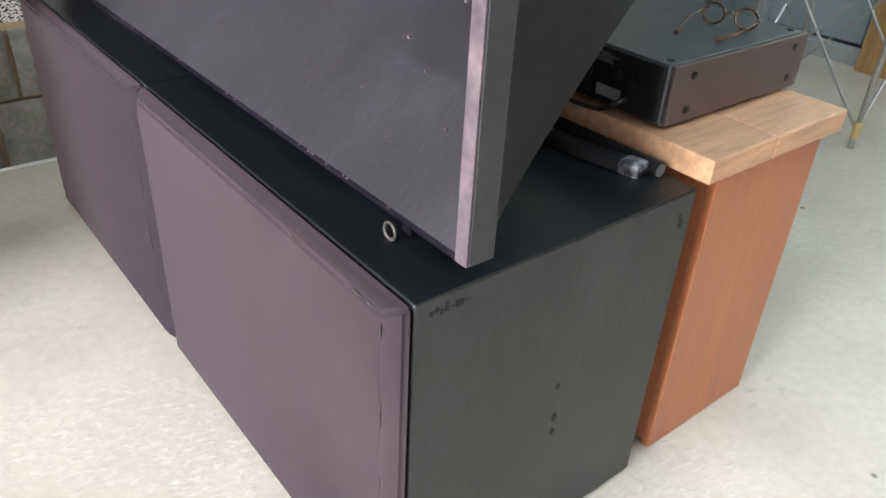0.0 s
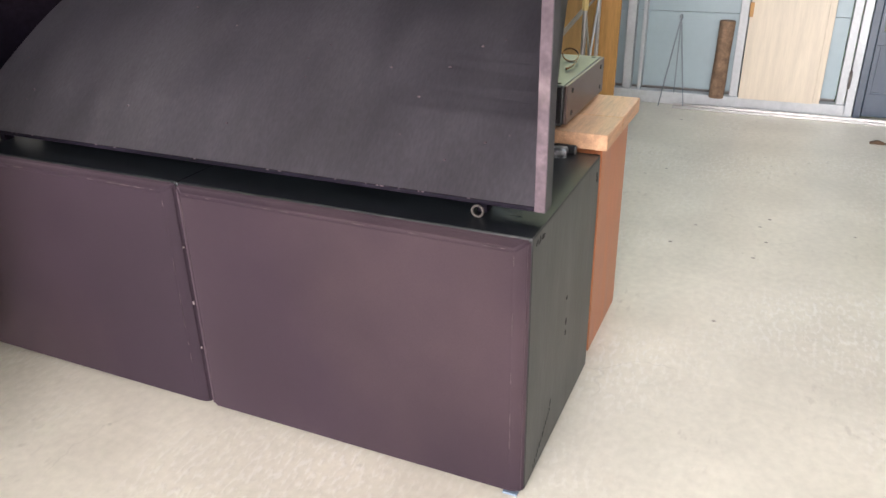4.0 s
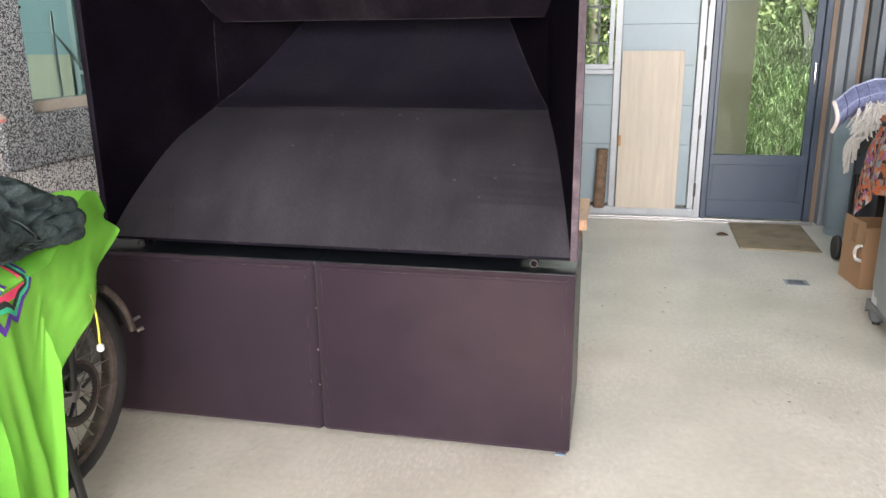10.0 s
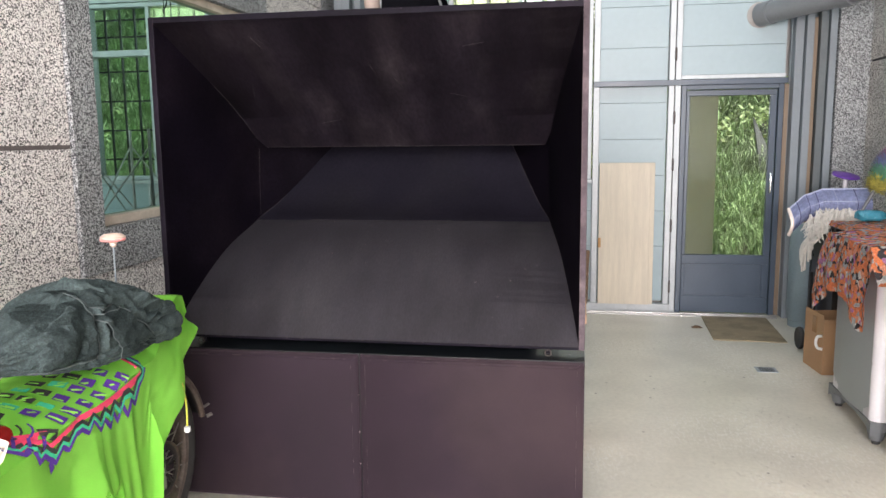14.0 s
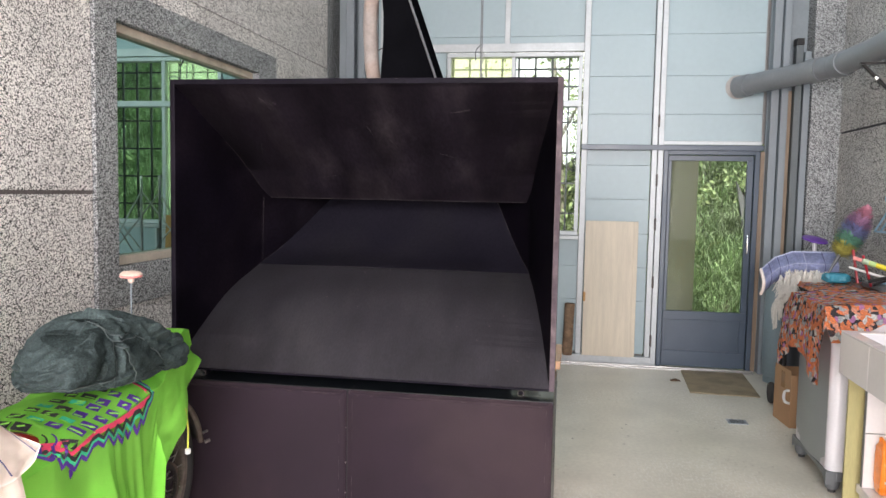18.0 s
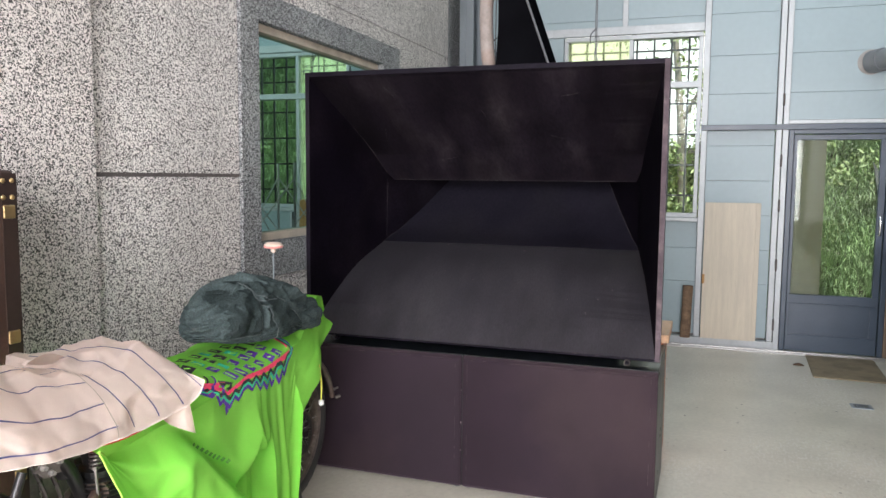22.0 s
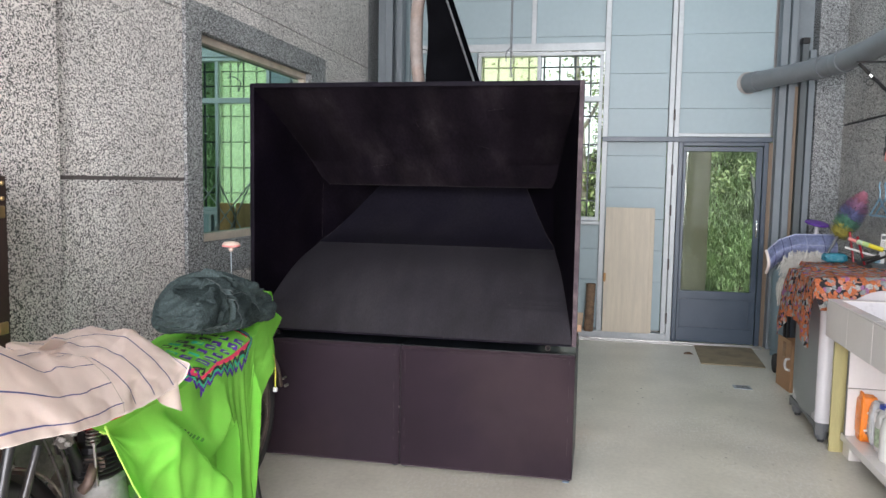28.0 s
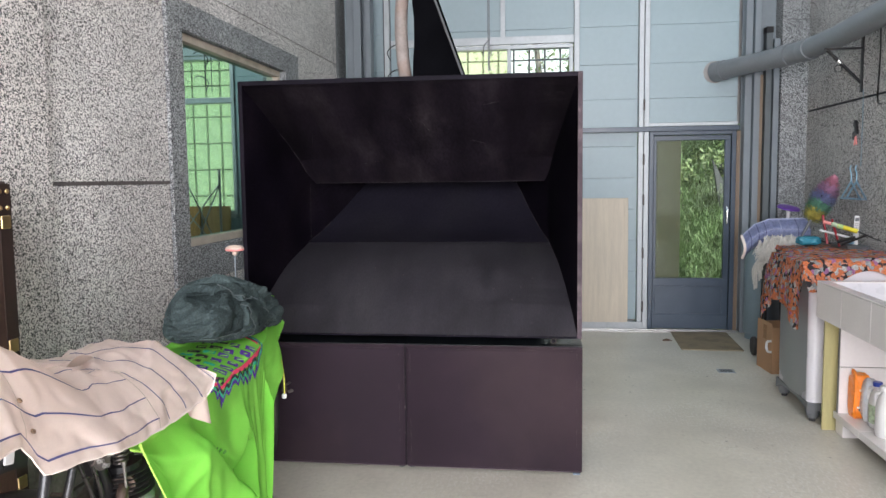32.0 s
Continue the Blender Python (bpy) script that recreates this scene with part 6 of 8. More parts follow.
def above_horn():
    h = thing("small_horn", "black wedge-shaped upper horn standing on the big horn", "horn loudspeaker", (1.2, 1.68, HZ1 + 0.014))
    prof = [(1.60, 1.717), (1.78, 1.717), (1.80, 2.1), (1.85, 2.2), (1.845, 2.35), (1.835, 2.5), (1.835, 2.65), (1.85, 2.80), (1.865, 2.93), (1.78, 3.0), (1.755, 2.93), (1.495, 2.2), (1.58, 2.1)]
    part("shell", prism(bmesh.new(), prof, "x", 1.06, 1.40), M["pure_black"], h)
    part("rim", tb([(1.055, 1.50, 2.215), (1.055, 1.76, 2.93), (1.055, 1.785, 3.0)], 0.007, 8), M["dark_plastic"], h)
    p = thing("metal_stack_pipe", "curved dull metal pipe rising behind the horn", "pipe", (1.2, 1.9, HZ1 + 0.014))
    pts = curve_pts([(1.15, 1.90, 1.717), (1.15, 1.905, 2.2), (1.15, 1.925, 2.40), (1.15, 1.935, 2.65), (1.16, 1.91, 2.9), (1.2, 1.85, 3.05)], 6)
    part("pipe", tb(pts, 0.042, 18), M["pipe_warm"], p, "", True)
    part("clamp", bx(1.09, 1.20, 1.78, 1.98, 2.86, 2.90, bevel=0.004), M["grey_steel"], p)
    part("clamp_plate", bx(1.07, 1.085, 1.77, 1.84, 2.84, 2.92, bevel=0.003), M["white_plastic"], p)
    w = thing("hanging_wire", "thin dark wires with wire hooks hanging from the roof", "wire", (2.8, 2.4, TOP))
    for y, zb in ((2.43, 2.45), (2.37, 2.45)):
        part("wire", tb([(2.95, y, TOP), (2.95, y, zb)], 0.004, 5), M["black_metal"], w)
    for z in (2.80, 2.58):
        part("hook", tb(curve_pts([(2.95, 2.37, z - 0.12), (2.95, 2.40, z - 0.05), (2.95, 2.36, z), (2.95, 2.30, z + 0.02), (2.95, 2.26, z)], 5), 0.005, 6), M["black_metal"], w)
    for y in (1.455, 1.465):
        part("wire", tb([(2.5, y, TOP), (2.5, y, 2.5)], 0.004, 5), M["dark_plastic"], w)
    part("hook", tb(curve_pts([(2.5, 1.46, 2.75), (2.5, 1.50, 2.70), (2.5, 1.50, 2.63)], 4), 0.005, 6), M["dark_plastic"], w)
    part("hook", tb(curve_pts([(2.5, 1.46, 2.72), (2.5, 1.435, 2.66), (2.5, 1.46, 2.58), (2.5, 1.44, 2.50)], 4), 0.004, 6), M["alu"], w)


M["pure_black"] = mat("deep_black_paint", (0.004, 0.004, 0.005), 0.9, var=0.2, spec=0.0)
M["pipe_warm"] = mat("dull_warm_metal", (0.33, 0.285, 0.26), 0.55, 0.0, spec=0.25, var=0.15, scale=8, color2=(0.3, 0.2, 0.15), amount=0.5)
above_horn()

# ---- the motorbike under drying clothes, and the trunk ----
RH, FH, WR, FR = Vector((-0.425, 2.50, 0.43)), Vector((-2.13, 2.50, 0.425)), 0.352, 0.335


def wheel(parent, c, r, chain):
    t = part("wheel", bmesh.new(), M["tyre"], parent, "worn black tyre on a spoked steel rim")
    me = t.data
    bm = bmesh.new()
    n, k = 72, 14
    rings = []
    for i in range(n):
        a = 2 * math.pi * i / n
        row = []
        for j in range(k):
            b = 2 * math.pi * j / k
            rr = r - 0.042 + 0.042 * math.cos(b) * (1 + (0.06 if (i % 2 and abs(b - math.pi) > 2.2) else 0))
            row.append(bm.verts.new((c.x + rr * math.cos(a), c.y + 0.036 * math.sin(b), c.z + rr * math.sin(a))))
        rings.append(row)
    for i in range(n):
        for j in range(k):
            bm.faces.new((rings[i][j], rings[(i + 1) % n][j], rings[(i + 1) % n][(j + 1) % k], rings[i][(j + 1) % k]))
    bmesh.ops.recalc_face_normals(bm, faces=bm.faces)
    bm.to_mesh(me)
    bm.free()
    me.shade_smooth()
    ri = r - 0.075
    m = Matrix.Translation(c) @ Matrix.Rotation(radians(90), 4, "X")
    bm = bmesh.new()
    prof = [(ri - 0.012, -0.024), (ri + 0.006, -0.028), (ri + 0.010, -0.020), (ri - 0.006, 0.0), (ri + 0.010, 0.020), (ri + 0.006, 0.028), (ri - 0.012, 0.024), (ri - 0.02, 0.0)]
    rr = [[bm.verts.new(m @ Vector((q * math.cos(2 * math.pi * i / 64), q * math.sin(2 * math.pi * i / 64), z))) for q, z in prof] for i in range(64)]
    for i in range(64):
        for j in range(len(prof)):
            bm.faces.new((rr[i][j], rr[(i + 1) % 64][j], rr[(i + 1) % 64][(j + 1) % len(prof)], rr[i][(j + 1) % len(prof)]))
    part("rim", bm, M["rusty"], t, "dull dirty steel rim", True)
    part("hub", lathe(bmesh.new(), [(0.02, -0.07), (0.05, -0.055), (0.05, -0.045), (0.028, -0.03), (0.028, 0.03), (0.05, 0.045), (0.05, 0.055), (0.02, 0.07)], 24, m), M["alu"], t, "", True)
    for s in range(36):
        a = 2 * math.pi * s / 36
        side = 0.045 if s % 2 else -0.045
        off = 0.35 if s % 4 < 2 else -0.35
        p = Vector((c.x + 0.046 * math.cos(a + off * 2), c.y + side, c.z + 0.046 * math.sin(a + off * 2)))
        q = Vector((c.x + (ri - 0.008) * math.cos(a), c.y + side * 0.2, c.z + (ri - 0.008) * math.sin(a)))
        part("spoke", tb([p, q], 0.0026, 5), M["spoke"], t)
    if chain:
        bm = bmesh.new()
        teeth = 42
        pts = [((0.098 + (0.006 if i % 2 else -0.003)) * math.cos(math.pi * i / teeth), (0.098 + (0.006 if i % 2 else -0.003)) * math.sin(math.pi * i / teeth)) for i in range(2 * teeth)]
        no = len(pts)
        rows = [[bm.verts.new((c.x + q * p[0], c.y + dy, c.z + q * p[1])) for p in pts] for q, dy in ((1, -0.085), (1, -0.078), (0.78, -0.078), (0.78, -0.085))]
        for a, b2 in zip(rows, rows[1:] + rows[:1]):
            for k in range(no):
                bm.faces.new((a[k], a[(k + 1) % no], b2[(k + 1) % no], b2[k]))
        for k in range(5):
            a = 2 * math.pi * k / 5 + 0.3
            tube(bm, [(c.x + 0.03 * math.cos(a), c.y - 0.0815, c.z + 0.03 * math.sin(a)), (c.x + 0.08 * math.cos(a), c.y - 0.0815, c.z + 0.08 * math.sin(a))], 0.0065, 8)
        part("sprocket", bm, M["black_metal"], t, "oily toothed sprocket")
        for k in range(40):
            a = 2 * math.pi * k / 40
            part("chain_link", bx(-0.009, 0.009, -0.006, 0.006, -0.005, 0.005, turn=Matrix.Translation((c.x + 0.101 * math.cos(a), c.y - 0.081, c.z + 0.101 * math.sin(a))) @ Matrix.Rotation(-a + math.pi / 2, 4, "Y")), M["rusty"], t)
    return t


def fender(parent, c, r, a0, a1, w, name="mudguard", m="black_metal"):
    def f(u, v):
        a = a0 + (a1 - a0) * u
        b = (v - 0.5) * 2
        rr = r - 0.028 * b * b
        return (c.x + rr * math.cos(a), c.y + w * b, c.z + rr * math.sin(a))
    return part(name, sheet(bmesh.new(), f, 40, 8, 0.003), M[m], parent, "dark mudguard, rusty at its edge", True)


def motorbike():
    b = thing("motorbike", "old black motorbike with red tank, parked on its stand", "motorbike", (-1.1, 2.5, 0))
    rw = wheel(b, RH, WR, True)
    wheel(b, FH, FR, False)
    g = fender(b, RH, WR + 0.022, radians(14), radians(150), 0.06)
    tip = RH + Vector(((WR + 0.012) * math.cos(radians(13)), -0.02, (WR + 0.012) * math.sin(radians(13))))
    part("mudguard_edge", tb([RH + Vector(((WR + 0.010) * math.cos(a), -0.056, (WR + 0.006) * math.sin(a))) for a in [radians(13 + 4 * k) for k in range(11)]], 0.014, 8), M["rusty"], g, "rusty dented mudguard edge", True)
    part("bolt", tb([tip + Vector((-0.01, -0.06, 0)), tip + Vector((0.008, -0.075, 0.005))], 0.008, 8), M["rusty_light"], g)
    part("bolt", tb([tip + Vector((-0.01, -0.05, 0.04)), tip + Vector((0.014, -0.060, 0.045))], 0.006, 8), M["rusty_light"], g)
    fg = fender(b, FH, FR + 0.042, radians(15), radians(175), 0.075)
    part("mudguard_bead", tb([FH + Vector(((FR + 0.032) * math.cos(a), -0.076, (FR + 0.032) * math.sin(a))) for a in [radians(15 + 8 * k) for k in range(21)]], 0.005, 6), M["rusty"], fg, "", True)
    for a in (72, 105):
        part("rivet", lathe(bmesh.new(), [(0.008, 0), (0.007, 0.004), (0.003, 0.006)], 12, Matrix.Translation(FH + Vector(((FR + 0.036) * math.cos(radians(a)), -0.074, (FR + 0.036) * math.sin(radians(a))))) @ Matrix.Rotation(radians(90), 4, "X")), M["alu"], fg, "", True)
    plate = part("number_plate", prism(bmesh.new(), [(FH.x + q * math.cos(a), FH.z + q * math.sin(a)) for q, back in ((FR + 0.190, False), (FR + 0.105, True)) for a in [radians(74 + (12 - k if back else k) * 6) for k in range(13)]], "y", FH.y - 0.012, FH.y - 0.004), M["black_metal"], fg, "curved black front plate")
    for k in range(2):
        a = radians(84 + k * 8.5)
        p = FH + Vector(((FR + 0.140) * math.cos(a), -0.0155, (FR + 0.140) * math.sin(a)))
        part("white_bar", bx(-0.019, 0.019, -0.003, 0.003, -0.017, 0.017, bevel=0.004, turn=Matrix.Translation(p) @ Matrix.Rotation(math.pi / 2 - a + 0.12, 4, "Y")), M["white_plastic"], plate)
    for a in (92, 120):
        part("plate_stay", tb([FH + Vector(((FR + 0.05) * math.cos(radians(a)), 0, (FR + 0.05) * math.sin(radians(a)))), FH + Vector(((FR + 0.09) * math.cos(radians(a)), -0.004, (FR + 0.09) * math.sin(radians(a))))], 0.006, 6), M["rusty_light"], fg)
    # frame tubes
    def bar(name, pts, r, m="black_metal", lab=""):
        return part(name, tb(pts, r, 10), M[m], b, lab, True)
    y = 2.46
    bar("frame_tube", [(RH.x, y, RH.z), (-0.75, y, 0.40), (-0.95, y, 0.30), (-1.45, y, 0.30), (-1.62, y + 0.03, 0.72), (-1.68, 2.48, 0.90)], 0.017)
    bar("frame_tube", [(RH.x, y, RH.z), (-0.55, y, 0.70), (-0.75, y, 0.80), (-1.3, 2.48, 0.80), (-1.68, 2.48, 0.88)], 0.017)
    bar("frame_tube", [(RH.x, 2.56, RH.z), (-0.75, 2.56, 0.40), (-0.95, 2.56, 0.30), (-1.45, 2.56, 0.30), (-1.62, 2.53, 0.72)], 0.017)
    bar("frame_tube", [(-0.85, y, 0.80), (-0.95, y, 0.34)], 0.018)
    bar("chain_guard", [(RH.x - 0.1, RH.y - 0.10, RH.z + 0.12), (-0.7, 2.43, 0.44), (-0.95, 2.43, 0.40)], 0.022)
    bar("shock", [(RH.x - 0.02, 2.42, RH.z + 0.02), (-0.40, 2.42, 0.80)], 0.016)
    for s in (-0.075, 0.075):
        bar("fork_leg", [(FH.x, FH.y + 1.25 * s, FH.z), (-2.105, FH.y + 1.25 * s, 0.64), (-2.035, FH.y + 1.25 * s, 0.88), (-2.0, FH.y + 1.2 * s, 0.98)], 0.016, "black_metal")
    bar("fork_brace", [(FH.x + 0.03, FH.y - 0.10, 0.42), (-2.03, FH.y - 0.10, 0.62), (-1.94, FH.y - 0.10, 0.82)], 0.013, "black_metal")
    bar("steering_head", [(-1.72, 2.48, 0.72), (-1.78, 2.48, 1.0)], 0.03)
    lp = part("lever_plate", prism(bmesh.new(), [(-1.93 + 0.036 * math.cos(k * math.pi / 12) * (1.5 if k in (2, 12, 21) else 1), 0.845 + 0.030 * math.sin(k * math.pi / 12) * (1.3 if k in (2, 12, 21) else 1)) for k in range(24)], "y", 2.312, 2.318), M["rusty_light"], b, "dull steel lever plate")
    for x, z in ((-1.955, 0.85), (-1.905, 0.852), (-1.93, 0.828)):
        part("bolt", lathe(bmesh.new(), [(0.009, 0), (0.009, 0.006), (0.006, 0.008), (0.006, 0.016)], 6, Matrix.Translation((x, 2.312, z)) @ Matrix.Rotation(radians(90), 4, "X")), M["alu"], lp)
    bar("fork_link", [(-1.96, 2.33, 0.87), (-1.80, 2.33, 0.86)], 0.012, "rusty")
    bar("handlebar", curve_pts([(-1.62, 2.30, 0.96), (-1.68, 2.36, 0.97), (-1.74, 2.48, 0.97), (-1.68, 2.70, 0.97), (-1.62, 2.8, 0.96)], 6), 0.013, "rusty_light")
    bar("centre_stand", [(-0.52, 2.42, 0.40), (-0.53, 2.38, 0.20), (-0.54, 2.34, 0.0)], 0.016, "black_metal")
    bar("centre_stand", [(-0.52, 2.60, 0.40), (-0.53, 2.65, 0.20), (-0.54, 2.70, 0.0)], 0.016, "black_metal")
    bar("exhaust_pipe", curve_pts([(-1.42, 2.60, 0.62), (-1.60, 2.62, 0.55), (-1.62, 2.62, 0.40), (-1.45, 2.60, 0.28), (-1.1, 2.58, 0.24), (-0.4, 2.58, 0.26)], 6), 0.022, "rusty")
    bar("down_tube", curve_pts([(-1.84, 2.46, 0.86), (-1.75, 2.46, 0.78), (-1.67, 2.46, 0.62), (-1.62, 2.46, 0.46), (-1.56, 2.46, 0.34)], 6), 0.021, "black_metal")
    bar("cable", curve_pts([(-1.93, 2.42, 0.90), (-1.84, 2.40, 0.66), (-1.80, 2.42, 0.50), (-1.70, 2.43, 0.36)], 6), 0.006, "black_metal")
    bar("hose", curve_pts([(-1.90, 2.40, 0.90), (-1.82, 2.40, 0.72), (-1.77, 2.42, 0.58), (-1.74, 2.43, 0.44)], 6), 0.007, "black_metal")
    # engine: crankcase, barrel, fins, head
    e = part("crankcase", lathe(bmesh.new(), [(0.13, -0.09), (0.155, -0.07), (0.155, 0.07), (0.13, 0.09)], 28, Matrix.Translation((-1.38, 2.48, 0.40)) @ Matrix.Rotation(radians(90), 4, "X")), M["alu"], b, "dull aluminium crankcase", True)
    tilt = Matrix.Translation((-1.585, 2.455, 0.455)) @ Matrix.Rotation(radians(-5), 4, "Y")
    part("barrel", lathe(bmesh.new(), [(0.098, -0.10), (0.098, 0.03), (0.090, 0.12), (0.094, 0.135), (0.082, 0.15)], 32, tilt), M["barrel"], e, "dull aluminium barrel", True)
    for k in range(6):
        z = 0.158 + k * 0.0155
        part("fin", lathe(bmesh.new(), [(0.060, z), (0.094 - 0.002 * k, z + 0.001), (0.096 - 0.002 * k, z + 0.003), (0.094 - 0.002 * k, z + 0.005), (0.060, z + 0.006)], 28, tilt), M["black_metal"], e, "", True)
    part("fin_core", lathe(bmesh.new(), [(0.062, 0.15), (0.062, 0.262), (0.03, 0.27)], 20, tilt), M["black_metal"], e)
    for dx in (-0.075, 0.06):
        part("head_stud", lathe(bmesh.new(), [(0.005, 0.14), (0.005, 0.285), (0.009, 0.285), (0.009, 0.297)], 6, tilt @ Matrix.Translation((dx, -0.055, 0))), M["rusty_light"], e)
    for ox in (0.0, 0.075):
        coil = [(-1.635 + ox + 0.021 * math.cos(k * 0.5), 2.44 + 0.021 * math.sin(k * 0.5), 0.715 + k * 0.0010) for k in range(64)]
        part("valve_spring", tb(coil, 0.0042, 6), M["rusty_light"], e, "", True)
    part("rocker_box", bx(-1.67, -1.49, 2.41, 2.51, 0.775, 0.80, bevel=0.008), M["rusty"], e)
    part("inlet", tb(curve_pts([(-1.655, 2.42, 0.655), (-1.685, 2.41, 0.640), (-1.705, 2.41, 0.61), (-1.712, 2.43, 0.585)], 5), 0.018, 14), M["copper"], e, "brown-copper inlet pipe", True)
    part("inlet_flange", tb([(-1.642, 2.425, 0.660), (-1.662, 2.418, 0.656)], 0.036, 14), M["rusty"], e, "", True)
    part("gearbox", bx(-1.30, -1.02, 2.40, 2.58, 0.28, 0.50, bevel=0.04, seg=4), M["alu"], b, "dull aluminium gearbox", True)
    # tank, seat, box
    bm = bmesh.new()
    bmesh.ops.create_icosphere(bm, subdivisions=4, radius=1)
    for v in bm.verts:
        p = v.co
        v.co = Vector((-1.42 + 0.30 * math.copysign(abs(p.x) ** 0.7, p.x), 2.48 + 0.13 * math.copysign(abs(p.y) ** 0.7, p.y), 0.835 + 0.085 * math.copysign(abs(p.z) ** 0.7, p.z)))
    part("tank", bm, M["red"], b, "glossy red fuel tank", True)
    part("seat", bx(-1.05, -0.30, 2.42, 2.62, 0.72, 0.82, bevel=0.035, seg=4), M["black_metal"], b, "black seat", True)
    part("side_box", bx(-0.75, -0.45, 2.40, 2.60, 0.50, 0.78, bevel=0.02), M["black_metal"], b)
    part("tail_rack", bx(-0.45, -0.28, 2.40, 2.62, 0.72, 0.745, bevel=0.008), M["black_metal"], b)
    # slim marker rod with a red and white button
    k = part("marker_rod", tb([(-0.49, 2.515, 0.83), (-0.49, 2.515, 1.30)], 0.0035, 6), M["grey_steel"], b)
    part("button", lathe(bmesh.new(), [(0.004, 1.275), (0.012, 1.282), (0.012, 1.292), (0.04, 1.303), (0.043, 1.312), (0.03, 1.322), (0.008, 1.325)], 24, Matrix.Translation((-0.49, 2.515, 0))), M["button"], k, "cream and red button top", True)
    part("band", lathe(bmesh.new(), [(0.0405, 1.298), (0.0440, 1.304), (0.0405, 1.309)], 24, Matrix.Translation((-0.49, 2.515, 0))), M["pink"], k, "", True)


M["barrel"] = mat("grey_cast_metal", (0.30, 0.29, 0.285), 0.5, 0.45, var=0.2, scale=12, fine=60, bump=0.15)
M["spoke"] = mat("spoke_steel", (0.36, 0.33, 0.31), 0.45, 0.5, var=0.2, scale=30)
M["copper"] = mat("browned_copper", (0.10, 0.068, 0.054), 0.55, 0.4, var=0.25, scale=14)
M["button"] = mat("cream_plastic", (0.70, 0.55, 0.45), 0.4)
motorbike()
bpy.data.objects["motorbike"].location.y -= 0.08


def shirt_place(u, v):
    """The lime shirt: u along the bike from hem to shoulder, v from the far side over the saddle and down."""
    x = -1.70 + 1.60 * u
    top = np.interp(u, [0, 0.12, 0.35, 0.6, 0.8, 0.92, 0.97, 1.0], [0.885, 0.92, 0.955, 0.985, 1.03, 1.07, 1.055, 0.98])
    bot = np.interp(u, [0, 0.05, 0.10, 0.2, 0.32, 0.40, 0.455, 0.475, 0.50, 0.60, 0.655, 0.67, 0.70, 0.80, 0.90, 0.97, 1.0],
                    [0.84, 0.62, 0.46, 0.36, 0.30, 0.32, 0.37, 0.41, 0.22, 0.07, 0.06, 0.20, 0.60, 0.69, 0.80, 0.86, 0.89])
    drop = 0.11 - 0.085 * min(1, max(0, (u - 0.74) / 0.16))
    y_edge = np.interp(u, [0, 0.3, 0.7, 1], [2.24, 2.20, 2.24, 2.36])
    fold = 0.016 * math.sin(u * 19 + 2.6 * v) * (0.5 + 0.6 * u) + 0.008 * math.sin(u * 41 - 5 * v + 1)
    crumple = 0.03 * noise.noise(Vector((x * 4, v * 3, 2))) + 0.008 * noise.noise(Vector((x * 14, v * 11, 5)))
    crumple *= 1 if u < 0.8 else 1 - 3.5 * (u - 0.8)
    if v < 0.45:
        k = v / 0.45
        y = 2.68 + (y_edge + 0.03 - 2.68) * k
        z = top - 0.10 * (1 - k) ** 2 - drop * k ** 1.8 + 0.6 * crumple
    else:
        k = (v - 0.45) / 0.55
        y = y_edge + 0.03 * math.cos(k * 1.6) - 0.03 * k * (1 if u < 0.5 else 0.5) + (fold + crumple) * min(1, k * 2.2)
        # the loose flap that sweeps forward to the hem, the crease above it, and the deep tuck beside the sleeve
        step = lambda q: (lambda c: c * c * (3 - 2 * c))(min(1.0, max(0.0, q)))
        uc = np.interp(k, [0, 0.05, 0.30, 0.53, 0.83, 1.0], [0.12, 0.165, 0.235, 0.308, 0.40, 0.45])
        y -= 0.085 * step((uc - u) / 0.06 + 0.5) * step(k * 3.5) * (1 - 0.75 * step((uc - u - 0.05) / 0.2))
        y += 0.035 * math.exp(-((u - uc - 0.035) / 0.030) ** 2) * step(k * 3)
        ul = np.interp(k, [0.36, 0.74, 1.0], [0.545, 0.385, 0.36])
        tuck = step((u - ul) / 0.035) * step((0.556 - u) / 0.016) * step((k - 0.34) * 7)
        y += 0.115 * tuck
        y -= 0.025 * math.exp(-((u - 0.575) / 0.018) ** 2) * step((k - 0.25) * 4)
        for a, t, g in ((0.12, 0.10, 0.012), (0.20, -0.12, 0.010), (0.60, 0.05, 0.018), (0.555, 0.03, -0.014), (0.635, 0.02, -0.012), (0.52, 0.02, 0.012)):
            y -= g * math.exp(-((u - a - t * k) / 0.014) ** 2) * min(1, k * 2)
        z = top - drop + (bot - top + drop) * k + 0.6 * crumple * (1 - k)
    return (x + 0.02 * math.sin(v * 9) * (v - 0.4) - 0.18 * max(0, v - 0.45) * (1 - u), y, z)


def on_shirt(u, v, lift=0.003):
    p = Vector(shirt_place(u, v))
    a, b = Vector(shirt_place(u + 0.004, v)) - p, Vector(shirt_place(u, v + 0.004)) - p
    n = a.cross(b).normalized()
    if n.y > 0 and abs(n.y) > abs(n.z) or (n.z < 0 and abs(n.z) >= abs(n.y)):
        n = -n
    return p + n * lift


